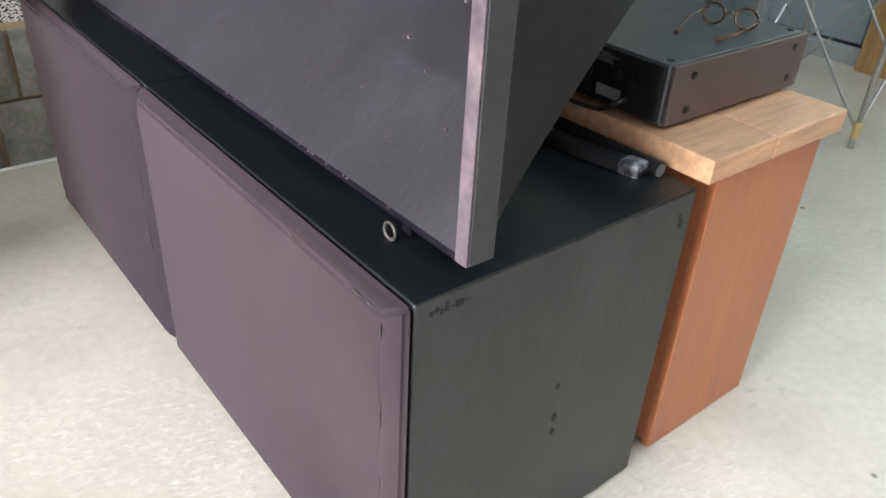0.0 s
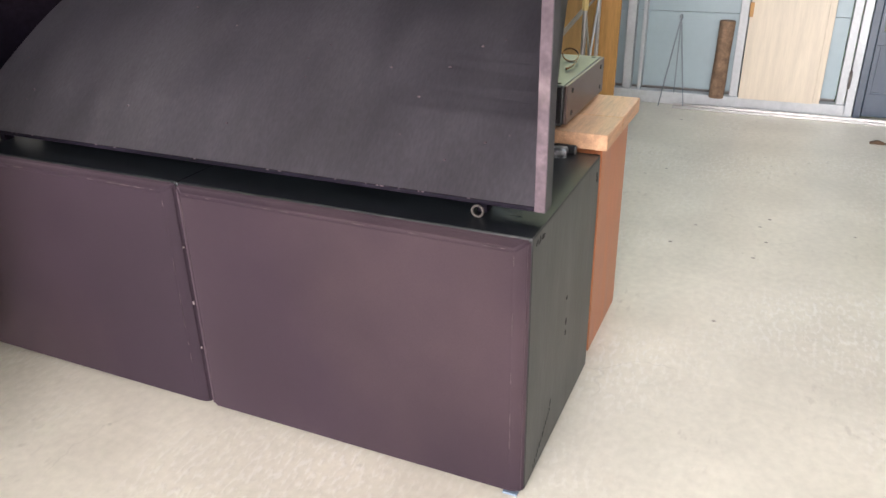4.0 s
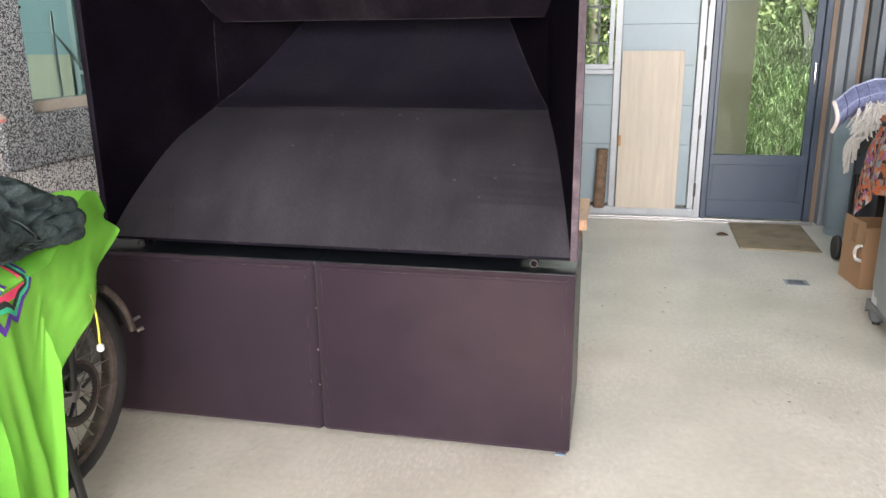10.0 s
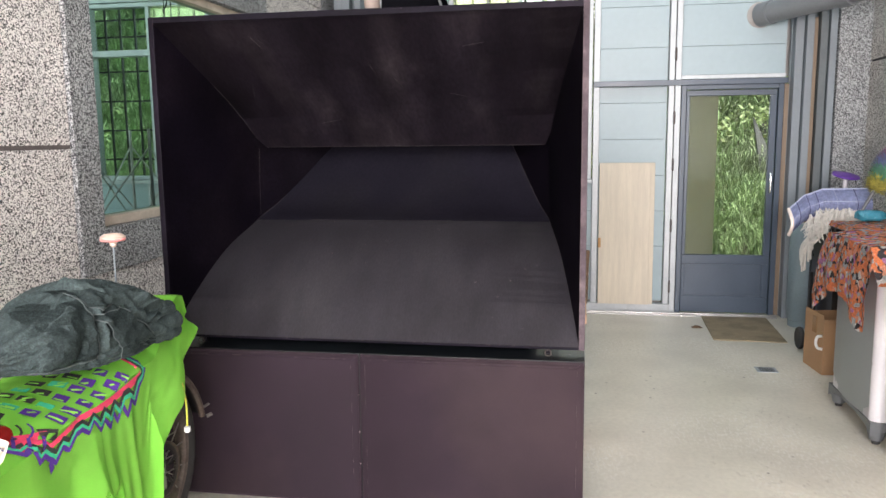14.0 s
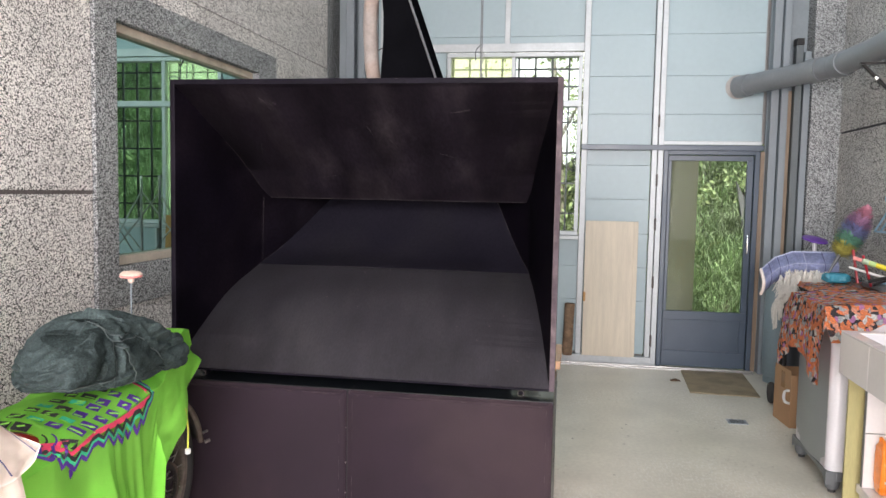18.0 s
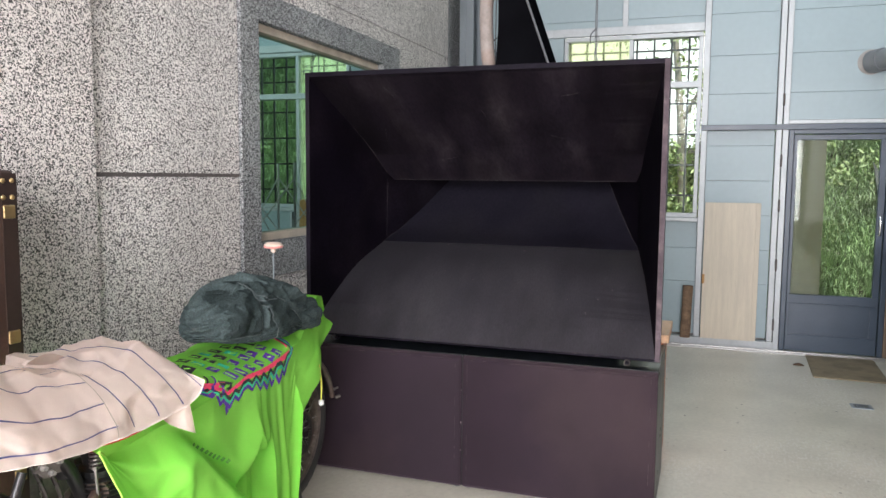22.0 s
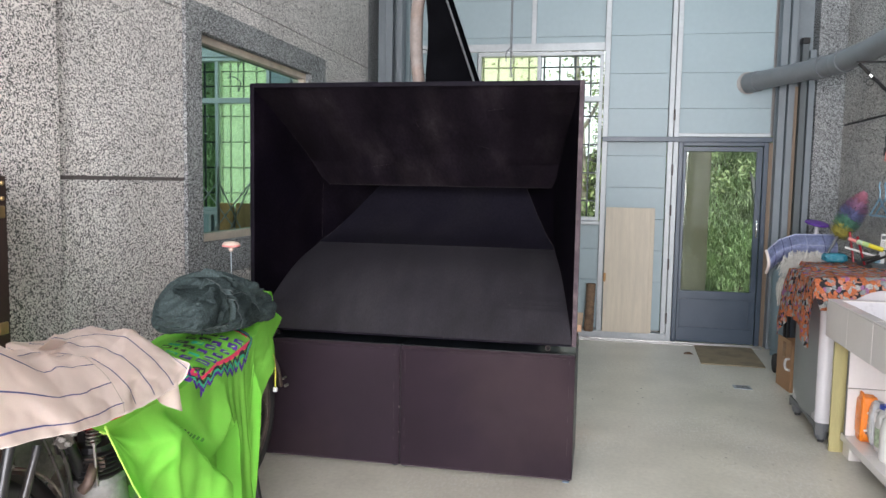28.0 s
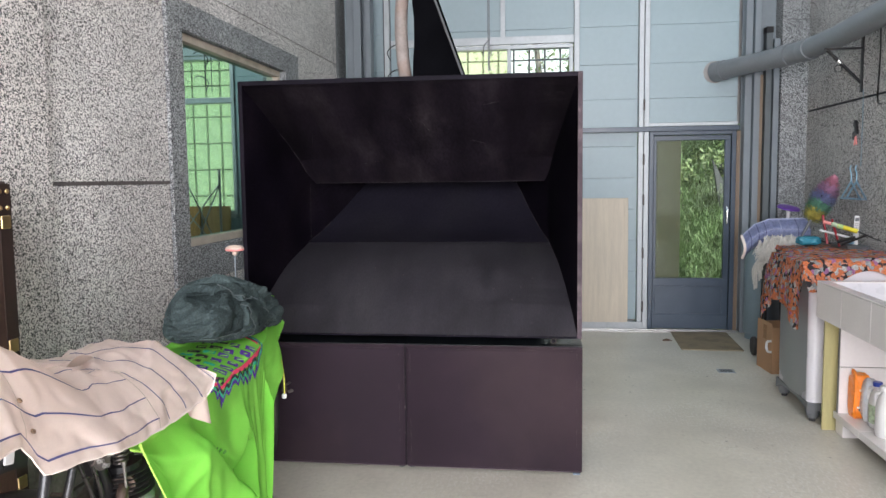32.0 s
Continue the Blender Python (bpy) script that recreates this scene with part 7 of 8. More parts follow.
def ribbon(pts, w, lift, f):
    """A flat printed strip along (u, v) points on a cloth."""
    line = []
    for a, b in zip(pts, pts[1:]):
        k = max(2, int(40 * math.hypot(b[0] - a[0], b[1] - a[1])))
        line += [(a[0] + (b[0] - a[0]) * i / k, a[1] + (b[1] - a[1]) * i / k) for i in range(k)]
    line.append(pts[-1])
    bm = bmesh.new()
    prev = None
    for i, (u, v) in enumerate(line):
        a, b = line[max(0, i - 1)], line[min(len(line) - 1, i + 1)]
        d = Vector((1.74 * (b[0] - a[0]), 0.9 * (b[1] - a[1])))
        d = d.normalized() if d.length else Vector((1, 0))
        px, py = -d.y * w / 2 / 1.74, d.x * w / 2 / 0.9
        q = (bm.verts.new(f(u + px, v + py, lift)), bm.verts.new(f(u - px, v - py, lift)))
        if prev:
            bm.faces.new((prev[0], prev[1], q[1], q[0]))
        prev = q
    return bm


def lime_shirt():
    s = thing("lime_shirt", "bright lime long-sleeved shirt with printed chest, drying on the motorbike", "shirt", (-0.9, 2.4, 0.9))
    part("cloth", sheet(bmesh.new(), shirt_place, 230, 80, 0.003), M["lime"], s, "", True)
    part("hem", tb([Vector(shirt_place(0.0, k / 30)) for k in range(13, 31)], 0.004, 6), M["lime_edge"], s, "yellow-edged hem", True)
    part("hem", tb([Vector(shirt_place(k / 200, 1.0)) for k in range(0, 80)], 0.003, 6), M["lime_edge"], s, "", True)
    # printed chest: a zigzag border in three colours with a pink line, and blocks inside it
    path = [(0.235, 0.27), (0.35, 0.475), (0.44, 0.455), (0.60, 0.465), (0.655, 0.46), (0.665, 0.34)]
    def offset(pts, d):
        return [(p[0] + d * 0.35 * (1 if i > 2 else (0 if i else -1)), p[1] + d * (0.9 if i < 4 else 0.2)) for i, p in enumerate(pts)]
    def zig(pts, amp, step):
        out = []
        for a, b in zip(pts, pts[1:]):
            ln = math.hypot(1.74 * (b[0] - a[0]), 0.9 * (b[1] - a[1]))
            k = max(2, int(ln / step))
            for i in range(k):
                t = i / k
                s = amp if i % 2 else 0
                out.append((a[0] + (b[0] - a[0]) * t, a[1] + (b[1] - a[1]) * t + s))
        return out + [pts[-1]]
    part("pink_line", ribbon(path, 0.016, 0.004, on_shirt), M["print_pink"], s)
    part("black_zigzag", ribbon(zig(offset(path, 0.010), 0.020, 0.030), 0.013, 0.0045, on_shirt), M["print_black"], s)
    part("mint_zigzag", ribbon(zig(offset(path, 0.022), 0.024, 0.030), 0.009, 0.005, on_shirt), M["print_mint"], s)
    part("purple_zigzag", ribbon(zig(offset(path, 0.036), 0.027, 0.030), 0.014, 0.0045, on_shirt), M["print_purple"], s)
    part("pink_panel", ribbon([(0.285, 0.375), (0.325, 0.435), (0.350, 0.462)], 0.062, 0.0042, on_shirt), M["print_pink"], s)
    for u, v in ((0.300, 0.40), (0.318, 0.425), (0.336, 0.45)):
        part("purple_bar", ribbon([(u - 0.008, v + 0.012), (u + 0.008, v - 0.012)], 0.009, 0.006, on_shirt), M["print_purple"], s)
    rng = random.Random(11)
    part("black_triangle", ribbon([(0.345, 0.425), (0.372, 0.462)], 0.034, 0.0041, on_shirt), M["print_black"], s)
    part("purple_tip", ribbon([(0.352, 0.515), (0.357, 0.545)], 0.022, 0.0046, on_shirt), M["print_purple"], s)
    # slanting rows of plain blocks and bars: purple towards the border, black and mint in the middle
    for r, (u0, v0, n, m) in enumerate(((0.400, 0.415, 6, "print_purple"), (0.385, 0.350, 6, "print_purple"), (0.345, 0.285, 7, "print_black"), (0.335, 0.225, 7, "print_black"))):
        for k in range(n):
            mm = "print_mint" if (r, k) in ((2, 1), (2, 4), (1, 1), (3, 3)) else m
            u, v = u0 + 0.041 * k + rng.uniform(-0.004, 0.004), v0 + 0.003 * k
            w, hh = rng.uniform(0.034, 0.048), rng.uniform(0.020, 0.027)
            part("print_block", ribbon([(u, v - hh), (u + 0.004, v + hh)], w, 0.0042, on_shirt), M[mm], s)
            for q in range(rng.choice((1, 2, 2))):
                du = rng.uniform(-0.006, 0.008)
                part("print_gap", ribbon([(u + du - 0.004, v - hh * rng.uniform(0.1, 0.9)), (u + du + rng.uniform(-0.004, 0.012), v + hh * rng.uniform(0.2, 1.0))], 0.009, 0.0050, on_shirt), M["lime"], s)
    for k in range(5):
        c0 = (0.285 + 0.012 * k, 0.300 + 0.020 * k)
        part("print_arc", ribbon([(c0[0] + 0.020 * math.cos(t), c0[1] + 0.034 * math.sin(t)) for t in [0.5 * i for i in range(8)]], 0.006, 0.0043, on_shirt), M["print_black" if k % 2 else "print_purple"], s)
    for k in range(9):
        part("grey_bar", ribbon([(0.26 + 0.012 * k, 0.60 + 0.014 * k), (0.266 + 0.012 * k, 0.61 + 0.014 * k)], 0.012, 0.004, on_shirt), M["print_grey"], s)
    # drawcord from the cuff, with a white toggle
    c = part("drawcord", tb(curve_pts([(-0.395, 2.262, 0.76), (-0.396, 2.25, 0.68), (-0.398, 2.25, 0.595)], 5), 0.0035, 6), M["cord"], s, "thin yellow cord", True)
    part("toggle", lathe(bmesh.new(), [(0.008, 0), (0.012, 0.004), (0.012, 0.02), (0.006, 0.024)], 12, Matrix.Translation((-0.398, 2.25, 0.573))), M["white_plastic"], c, "", True)


M["lime_edge"] = mat("yellow_green_edge", (0.46, 0.80, 0.12), 0.85)
M["print_pink"] = mat("pink_print", (0.80, 0.06, 0.14), 0.8)
M["print_black"] = mat("black_print", (0.03, 0.035, 0.03), 0.8)
M["print_mint"] = mat("mint_print", (0.05, 0.55, 0.28), 0.8)
M["print_purple"] = mat("purple_print", (0.09, 0.03, 0.28), 0.8)
M["print_grey"] = mat("faded_print", (0.13, 0.42, 0.06), 0.85)
M["cord"] = mat("yellow_cord", (0.62, 0.60, 0.08), 0.7)
lime_shirt()


def hoodie():
    h = thing("grey_hoodie", "dark grey marled hoodie bundled on top of the lime shirt", "hoodie", (-0.7, 2.42, 1.0))
    creases = (  # (x, z) from, to, height, width
        (-0.86, 1.20, -0.88, 1.00, -0.022, 0.011), (-0.84, 1.19, -0.855, 1.03, 0.014, 0.014), (-0.86, 1.20, -1.04, 1.02, 0.016, 0.026), (-0.88, 1.19, -0.98, 1.00, -0.014, 0.018),
        (-0.93, 1.19, -1.09, 1.07, -0.012, 0.016), (-0.80, 1.18, -0.55, 1.10, 0.014, 0.022), (-0.78, 1.155, -0.50, 1.055, -0.016, 0.013), (-0.62, 1.12, -0.38, 1.03, 0.014, 0.020),
        (-0.60, 1.04, -0.36, 1.005, -0.018, 0.010), (-0.58, 1.005, -0.37, 0.975, 0.016, 0.016), (-0.60, 0.98, -0.40, 0.955, -0.014, 0.009), (-0.70, 1.09, -0.56, 1.00, -0.013, 0.014),
        (-0.90, 0.985, -1.10, 0.975, -0.014, 0.012), (-0.72, 0.97, -0.60, 0.94, 0.012, 0.016), (-0.83, 1.205, -0.80, 1.165, 0.020, 0.012))
    def lump(p):
        x = p.x
        lo = np.interp(x, [-1, -0.85, -0.45, -0.15, 0.2, 0.55, 0.85, 1], [0.07, 0.135, 0.175, 0.185, 0.155, 0.120, 0.085, 0.045])
        base = np.interp(x, [-1, -0.5, 0, 0.5, 1], [1.03, 1.03, 1.02, 1.0, 0.985])
        q = Vector((-0.705 + 0.40 * math.copysign(abs(x) ** 0.9, x), 2.40 + 0.165 * math.copysign(abs(p.y) ** 0.8, p.y), base + (lo if p.z > 0 else 0.075) * math.copysign(abs(p.z) ** 0.72, p.z)))
        n = p.normalized()
        warp = noise.noise(Vector((x * 1.7 + 3, p.y * 1.4 + 1, p.z * 1.5)))
        s1 = noise.noise(Vector((x * 3.1 + p.z * 1.2 + 0.9 * warp, p.y * 1.6, p.z * 1.1 + 0.5 * warp + 4)))
        s2 = noise.noise(Vector((x * 7.5 + 7 + 2 * warp, p.y * 5, p.z * 6 - x * 3 + warp)))
        out = 0.014 * (0.4 - abs(s1) * 1.6) + 0.013 * (0.4 - abs(s2) * 1.8) + 0.012 * warp
        if p.y < 0.2:
            for x0, z0, x1, z1, g, w in creases:
                dx, dz = x1 - x0, z1 - z0
                t = min(1, max(0, ((q.x - x0) * dx + (q.z - z0) * dz) / (dx * dx + dz * dz)))
                d = math.hypot(q.x - x0 - t * dx, q.z - z0 - t * dz)
                if d < 3 * w:
                    out += g * math.exp(-(d / w) ** 2) * min(1, (0.2 - p.y) * 4)
        return q + n * out
    bm = bmesh.new()
    bmesh.ops.create_icosphere(bm, subdivisions=7, radius=1)
    for v in bm.verts:
        v.co = lump(v.co.normalized())
    front = BVHTree.FromBMesh(bm)
    part("body", bm, M["hoodie"], h, "", True)
    def on_front(x, z, lift):
        hit = front.ray_cast(Vector((x, 1.9, z)), Vector((0, 1, 0)))[0]
        return Vector((x, (hit.y if hit else 2.36) - lift, z))
    def patch(corners, lift, name, lab, seamed):
        """A folded layer lying on the bundle, between four (x, z) corners, with a pale seam along some of its sides."""
        a, b, c, d = [Vector((p[0], 0, p[1])) for p in corners]
        def f(u, v):
            p = (a + (b - a) * u) * (1 - v) + (d + (c - d) * u) * v
            e = min(1, 7 * min(u, 1 - u, v, 1 - v) + 0.25)
            return on_front(p.x, p.z, lift * e + 0.004 * noise.noise(Vector((p.x * 26, 1, p.z * 26))))
        part(name, sheet(bmesh.new(), f, 26, 22, -0.004), M["hoodie"], h, lab, True)
        runs = {"top": [(k / 26, 0) for k in range(27)], "right": [(1, k / 22) for k in range(23)], "bottom": [(1 - k / 26, 1) for k in range(27)], "left": [(0, 1 - k / 22) for k in range(23)]}
        for side in seamed:
            part("seam", tb([Vector(f(*t)) + Vector((0, -0.004, 0)) for t in runs[side]], 0.0020, 6), M["hoodie_seam"], h, "paler stitched seam", True)
    patch(((-0.868, 1.125), (-0.745, 1.125), (-0.625, 1.005), (-0.775, 0.955)), 0.020, "pocket", "folded pocket flap", ("top", "right", "left"))
    patch(((-0.99, 1.165), (-0.875, 1.175), (-0.885, 1.000), (-1.065, 1.000)), 0.013, "front_panel", "overlapping front panel", ("right", "bottom"))
    patch(((-0.885, 1.195), (-0.83, 1.20), (-0.775, 1.145), (-0.845, 1.135)), 0.022, "collar", "crumpled collar", ("bottom", "left"))
    for k, (z, r, dy) in enumerate(((0.968, 0.024, 0.005), (1.004, 0.027, 0.0), (1.042, 0.024, 0.02))):
        pts = curve_pts([(-0.62 - 0.05 * k, 2.275 + dy, z + 0.012), (-0.50, 2.262 + dy, z + 0.006 * math.sin(k)), (-0.40, 2.275 + dy, z - 0.004), (-0.365, 2.33 + dy, z - 0.006), (-0.38, 2.44, z - 0.003), (-0.48, 2.50, z)], 8)
        rs = [r * (0.7 + 0.45 * math.sin(math.pi * i / (len(pts) - 1))) * (1 + 0.12 * math.sin(i * 1.3 + k)) for i in range(len(pts))]
        part("sleeve", tb(pts, rs, 16), M["hoodie"], h, "rolled sleeve", True)


M["hoodie_seam"] = mat("grey_seam", (0.085, 0.105, 0.105), 0.95)
hoodie()


def cream_place(u, v):
    """The striped shirt: u from the front wheel to the saddle, v from the far side over the bars and down."""
    x = -2.62 + 1.22 * u
    top = np.interp(u, [0, 0.15, 0.28, 0.36, 0.48, 0.62, 0.78, 0.9, 1.0], [1.28, 1.29, 1.27, 1.21, 1.12, 1.085, 1.085, 1.085, 1.05])
    bot = np.interp(u, [0, 0.10, 0.165, 0.205, 0.235, 0.33, 0.56, 0.74, 0.88, 0.95, 1.0], [1.07, 1.045, 1.045, 1.0, 0.945, 0.93, 0.885, 0.878, 0.892, 0.915, 0.945])
    e = max(0.0, (u - 0.90) / 0.10)
    x -= 0.05 * e * e
    top, bot = top - 0.035 * e * e, bot + 0.01 * e
    warp = noise.noise(Vector((u * 3.1, v * 2.3, 5)))
    crease = 0.030 * (0.45 - abs(noise.noise(Vector((u * 6.5 + 2.2 * v + warp, v * 2.6 - 2.0 * u + 2 * warp, 1.5))))) + 0.014 * (0.4 - abs(noise.noise(Vector((u * 14 + 3 * v, v * 7 - 5 * u, 3.5 + warp)))))
    sag = crease + 0.014 * math.sin(u * 13 + v * 4) + 0.02 * noise.noise(Vector((x * 4, v * 3, 8))) + 0.008 * noise.noise(Vector((x * 13, v * 9, 4)))
    if v < 0.5:
        k = v / 0.5
        return (x + 0.05 * (1 - k), 2.62 + (2.27 - 2.62) * k, top - 0.10 * (1 - k) ** 2 * (1 if u < 0.7 else 0.4) - 0.015 * k + sag)
    k = (v - 0.5) / 0.5
    return (x + 0.04 * k, 2.27 - 0.14 * math.sin(k * 1.5) + 0.7 * sag, top - 0.015 + (bot - top + 0.015) * k ** 1.15 + sag * (1 - k))


def on_cream(u, v, lift=0.003):
    p = Vector(cream_place(u, v))
    a, b = Vector(cream_place(u + 0.004, v)) - p, Vector(cream_place(u, v + 0.004)) - p
    n = a.cross(b).normalized()
    if n.y > 0 and abs(n.y) > abs(n.z) or (n.z < 0 and abs(n.z) >= abs(n.y)):
        n = -n
    return p + n * lift


def cream_shirt():
    s = thing("striped_shirt", "cream shirt with thin navy stripes spread over the handlebars", "shirt", (-1.9, 2.4, 1.0))
    part("cloth", sheet(bmesh.new(), cream_place, 170, 90, 0.003), M["cream"], s, "", True)
    part("hem", tb([Vector(cream_place(k / 60, 1.0)) for k in range(61)], 0.0022, 6), M["cream"], s, "stitched hem", True)
    part("hem", tb([Vector(cream_place(1.0, k / 30)) for k in range(8, 31)], 0.0018, 6), M["cream"], s, "rolled sleeve end", True)
    for v in (0.10, 0.27, 0.44, 0.61, 0.78, 0.93):
        part("stripe", ribbon([(0.02, v - 0.02), (0.14, v + 0.005), (0.25, v + 0.03), (0.45, v + 0.012), (0.66, v - 0.015)], 0.0065, 0.0035, on_cream), M["navy_stripe"], s)
    for u in (0.685, 0.765, 0.85, 0.94):
        part("stripe", ribbon([(u - 0.05, 0.12), (u - 0.01, 0.45), (u + 0.03, 0.97)], 0.0065, 0.0035, on_cream), M["navy_stripe"], s)
    part("sleeve_seam", ribbon([(0.66, 0.15), (0.665, 0.5), (0.655, 0.98)], 0.004, 0.0036, on_cream), M["cream_frame"], s)
    part("placket", ribbon([(0.20, 0.35), (0.23, 0.62), (0.19, 0.95)], 0.003, 0.004, on_cream), M["cream_frame"], s)
    for v in (0.52, 0.76, 0.88):
        p = on_cream(0.225 - 0.03 * abs(v - 0.6), v, 0.006)
        part("button", lathe(bmesh.new(), [(0.006, -0.002), (0.007, 0.0), (0.005, 0.002)], 12, Matrix.Translation(p) @ Matrix.Rotation(radians(50), 4, "X")), M["bark"], s)
    part("pocket", ribbon([(0.085, 0.50), (0.095, 0.68), (0.15, 0.67), (0.145, 0.50)], 0.003, 0.004, on_cream), M["cream_frame"], s)
    def collar(u, v):
        p = Vector(cream_place(0.60 + 0.10 * u, 0.30 + 0.06 * v))
        return p + Vector((0.02 * u, 0, 0.012 + 0.035 * v * math.sin(u * math.pi)))
    part("collar", sheet(bmesh.new(), collar, 12, 6, 0.004), M["cream"], s, "crumpled collar", True)
    def cuff(u, v):
        p = Vector(cream_place(0.80 + 0.10 * u, 0.985))
        return (p.x + 0.03 * v, p.y + 0.012 + 0.015 * math.sin(u * 5), p.z + 0.01 - (0.03 + 0.09 * u) * v)
    part("cuff", sheet(bmesh.new(), cuff, 12, 8, 0.004), M["cream"], s, "hanging cuff", True)


cream_shirt()


def trunk():
    t = thing("wardrobe_trunk", "tall brown leather trunk with brass studs and latches by the wall", "trunk", (-1.6, 2.95, 0))
    x0, x1, y0, y1, h = -2.3, -1.50, 2.80, 3.10, 1.63
    part("body", bx(x0, x1, y0, y1, 0.0, h, bevel=0.012), M["leather"], t, "brown leather body")
    for x in (x0, x1 - 0.05):
        part("edge_strip", bx(x - 0.004, x + 0.054, y0 - 0.005, y0 - 0.001, 0.01, h - 0.01), M["leather_dark"], t)
    part("edge_strip", bx(x1 + 0.001, x1 + 0.005, y0 - 0.004, y0 + 0.05, 0.01, h - 0.01), M["leather_dark"], t)
    part("lid_strip", bx(x0 - 0.005, x1 + 0.005, y0 - 0.006, y0 - 0.001, h - 0.09, h - 0.05), M["leather_dark"], t)
    for z in (h - 0.10, h - 0.52, h - 1.0):
        part("latch", bx(x1 - 0.055, x1 - 0.01, y0 - 0.014, y0 - 0.0055, z - 0.06, z - 0.015, bevel=0.004), M["brass"], t, "brass latch")
    for z in (h - 0.035, h - 0.09):
        for x in (x1 - 0.05, x1 - 0.015):
            part("stud", lathe(bmesh.new(), [(0.009, 0), (0.007, 0.004), (0.002, 0.006)], 12, Matrix.Translation((x, y0 - 0.006, z)) @ Matrix.Rotation(radians(90), 4, "X")), M["brass"], t)


M["leather"] = mat("brown_leather", (0.055, 0.030, 0.022), 0.45, var=0.3, scale=7, fine=90, bump=0.2, color2=(0.09, 0.055, 0.04), amount=0.5)
M["leather_dark"] = mat("dark_leather_strip", (0.03, 0.018, 0.014), 0.4, var=0.2)
M["brass"] = mat("old_brass", (0.50, 0.36, 0.17), 0.35, 0.9, var=0.15)
trunk()


def stone_base():
    s = thing("stone_base", "rough grey stone blocks with sandy joints along the wall's foot", "stone wall", (0, LEFT, 0), kind="structure")
    rng = random.Random(3)
    part("mortar", bx(-2.6, 2.9, LEFT - 0.03, LEFT - 0.004, 0.0, 0.50), M["sand"], s)
    for r, (z0, z1) in enumerate(((0.0, 0.235), (0.25, 0.485))):
        x = -2.6 + 0.2 * r
        while x < 2.8:
            w = rng.uniform(0.32, 0.52)
            bm = bmesh.new()
            box(bm, x, x + w - 0.016, LEFT - 0.055, LEFT - 0.0295, z0, z1)
            bmesh.ops.subdivide_edges(bm, edges=bm.edges[:], cuts=5, use_grid_fill=True)
            for v in bm.verts:
                if v.co.y < LEFT - 0.05:
                    e = min(v.co.x - x, x + w - 0.016 - v.co.x, v.co.z - z0, z1 - v.co.z)
                    v.co.y -= min(e, 0.03) * 0.35 + 0.02 * noise.noise(v.co * 9) * (e > 0.005)
            part("stone", bm, M["stone"], s, "", True)
            x += w
    alone("floor_cable", tb(curve_pts([(-1.2, LEFT - 0.09, 0.006), (-0.2, LEFT - 0.085, 0.006), (0.9, LEFT - 0.09, 0.006), (2.5, LEFT - 0.085, 0.006)], 8), 0.006, 8), M["white_plastic"], "white cable lying along the foot of the wall", "cable", smooth=True)


M["sand"] = mat("sandy_mortar", (0.45, 0.33, 0.19), 0.9, var=0.15, fine=120, bump=0.5)
stone_base()

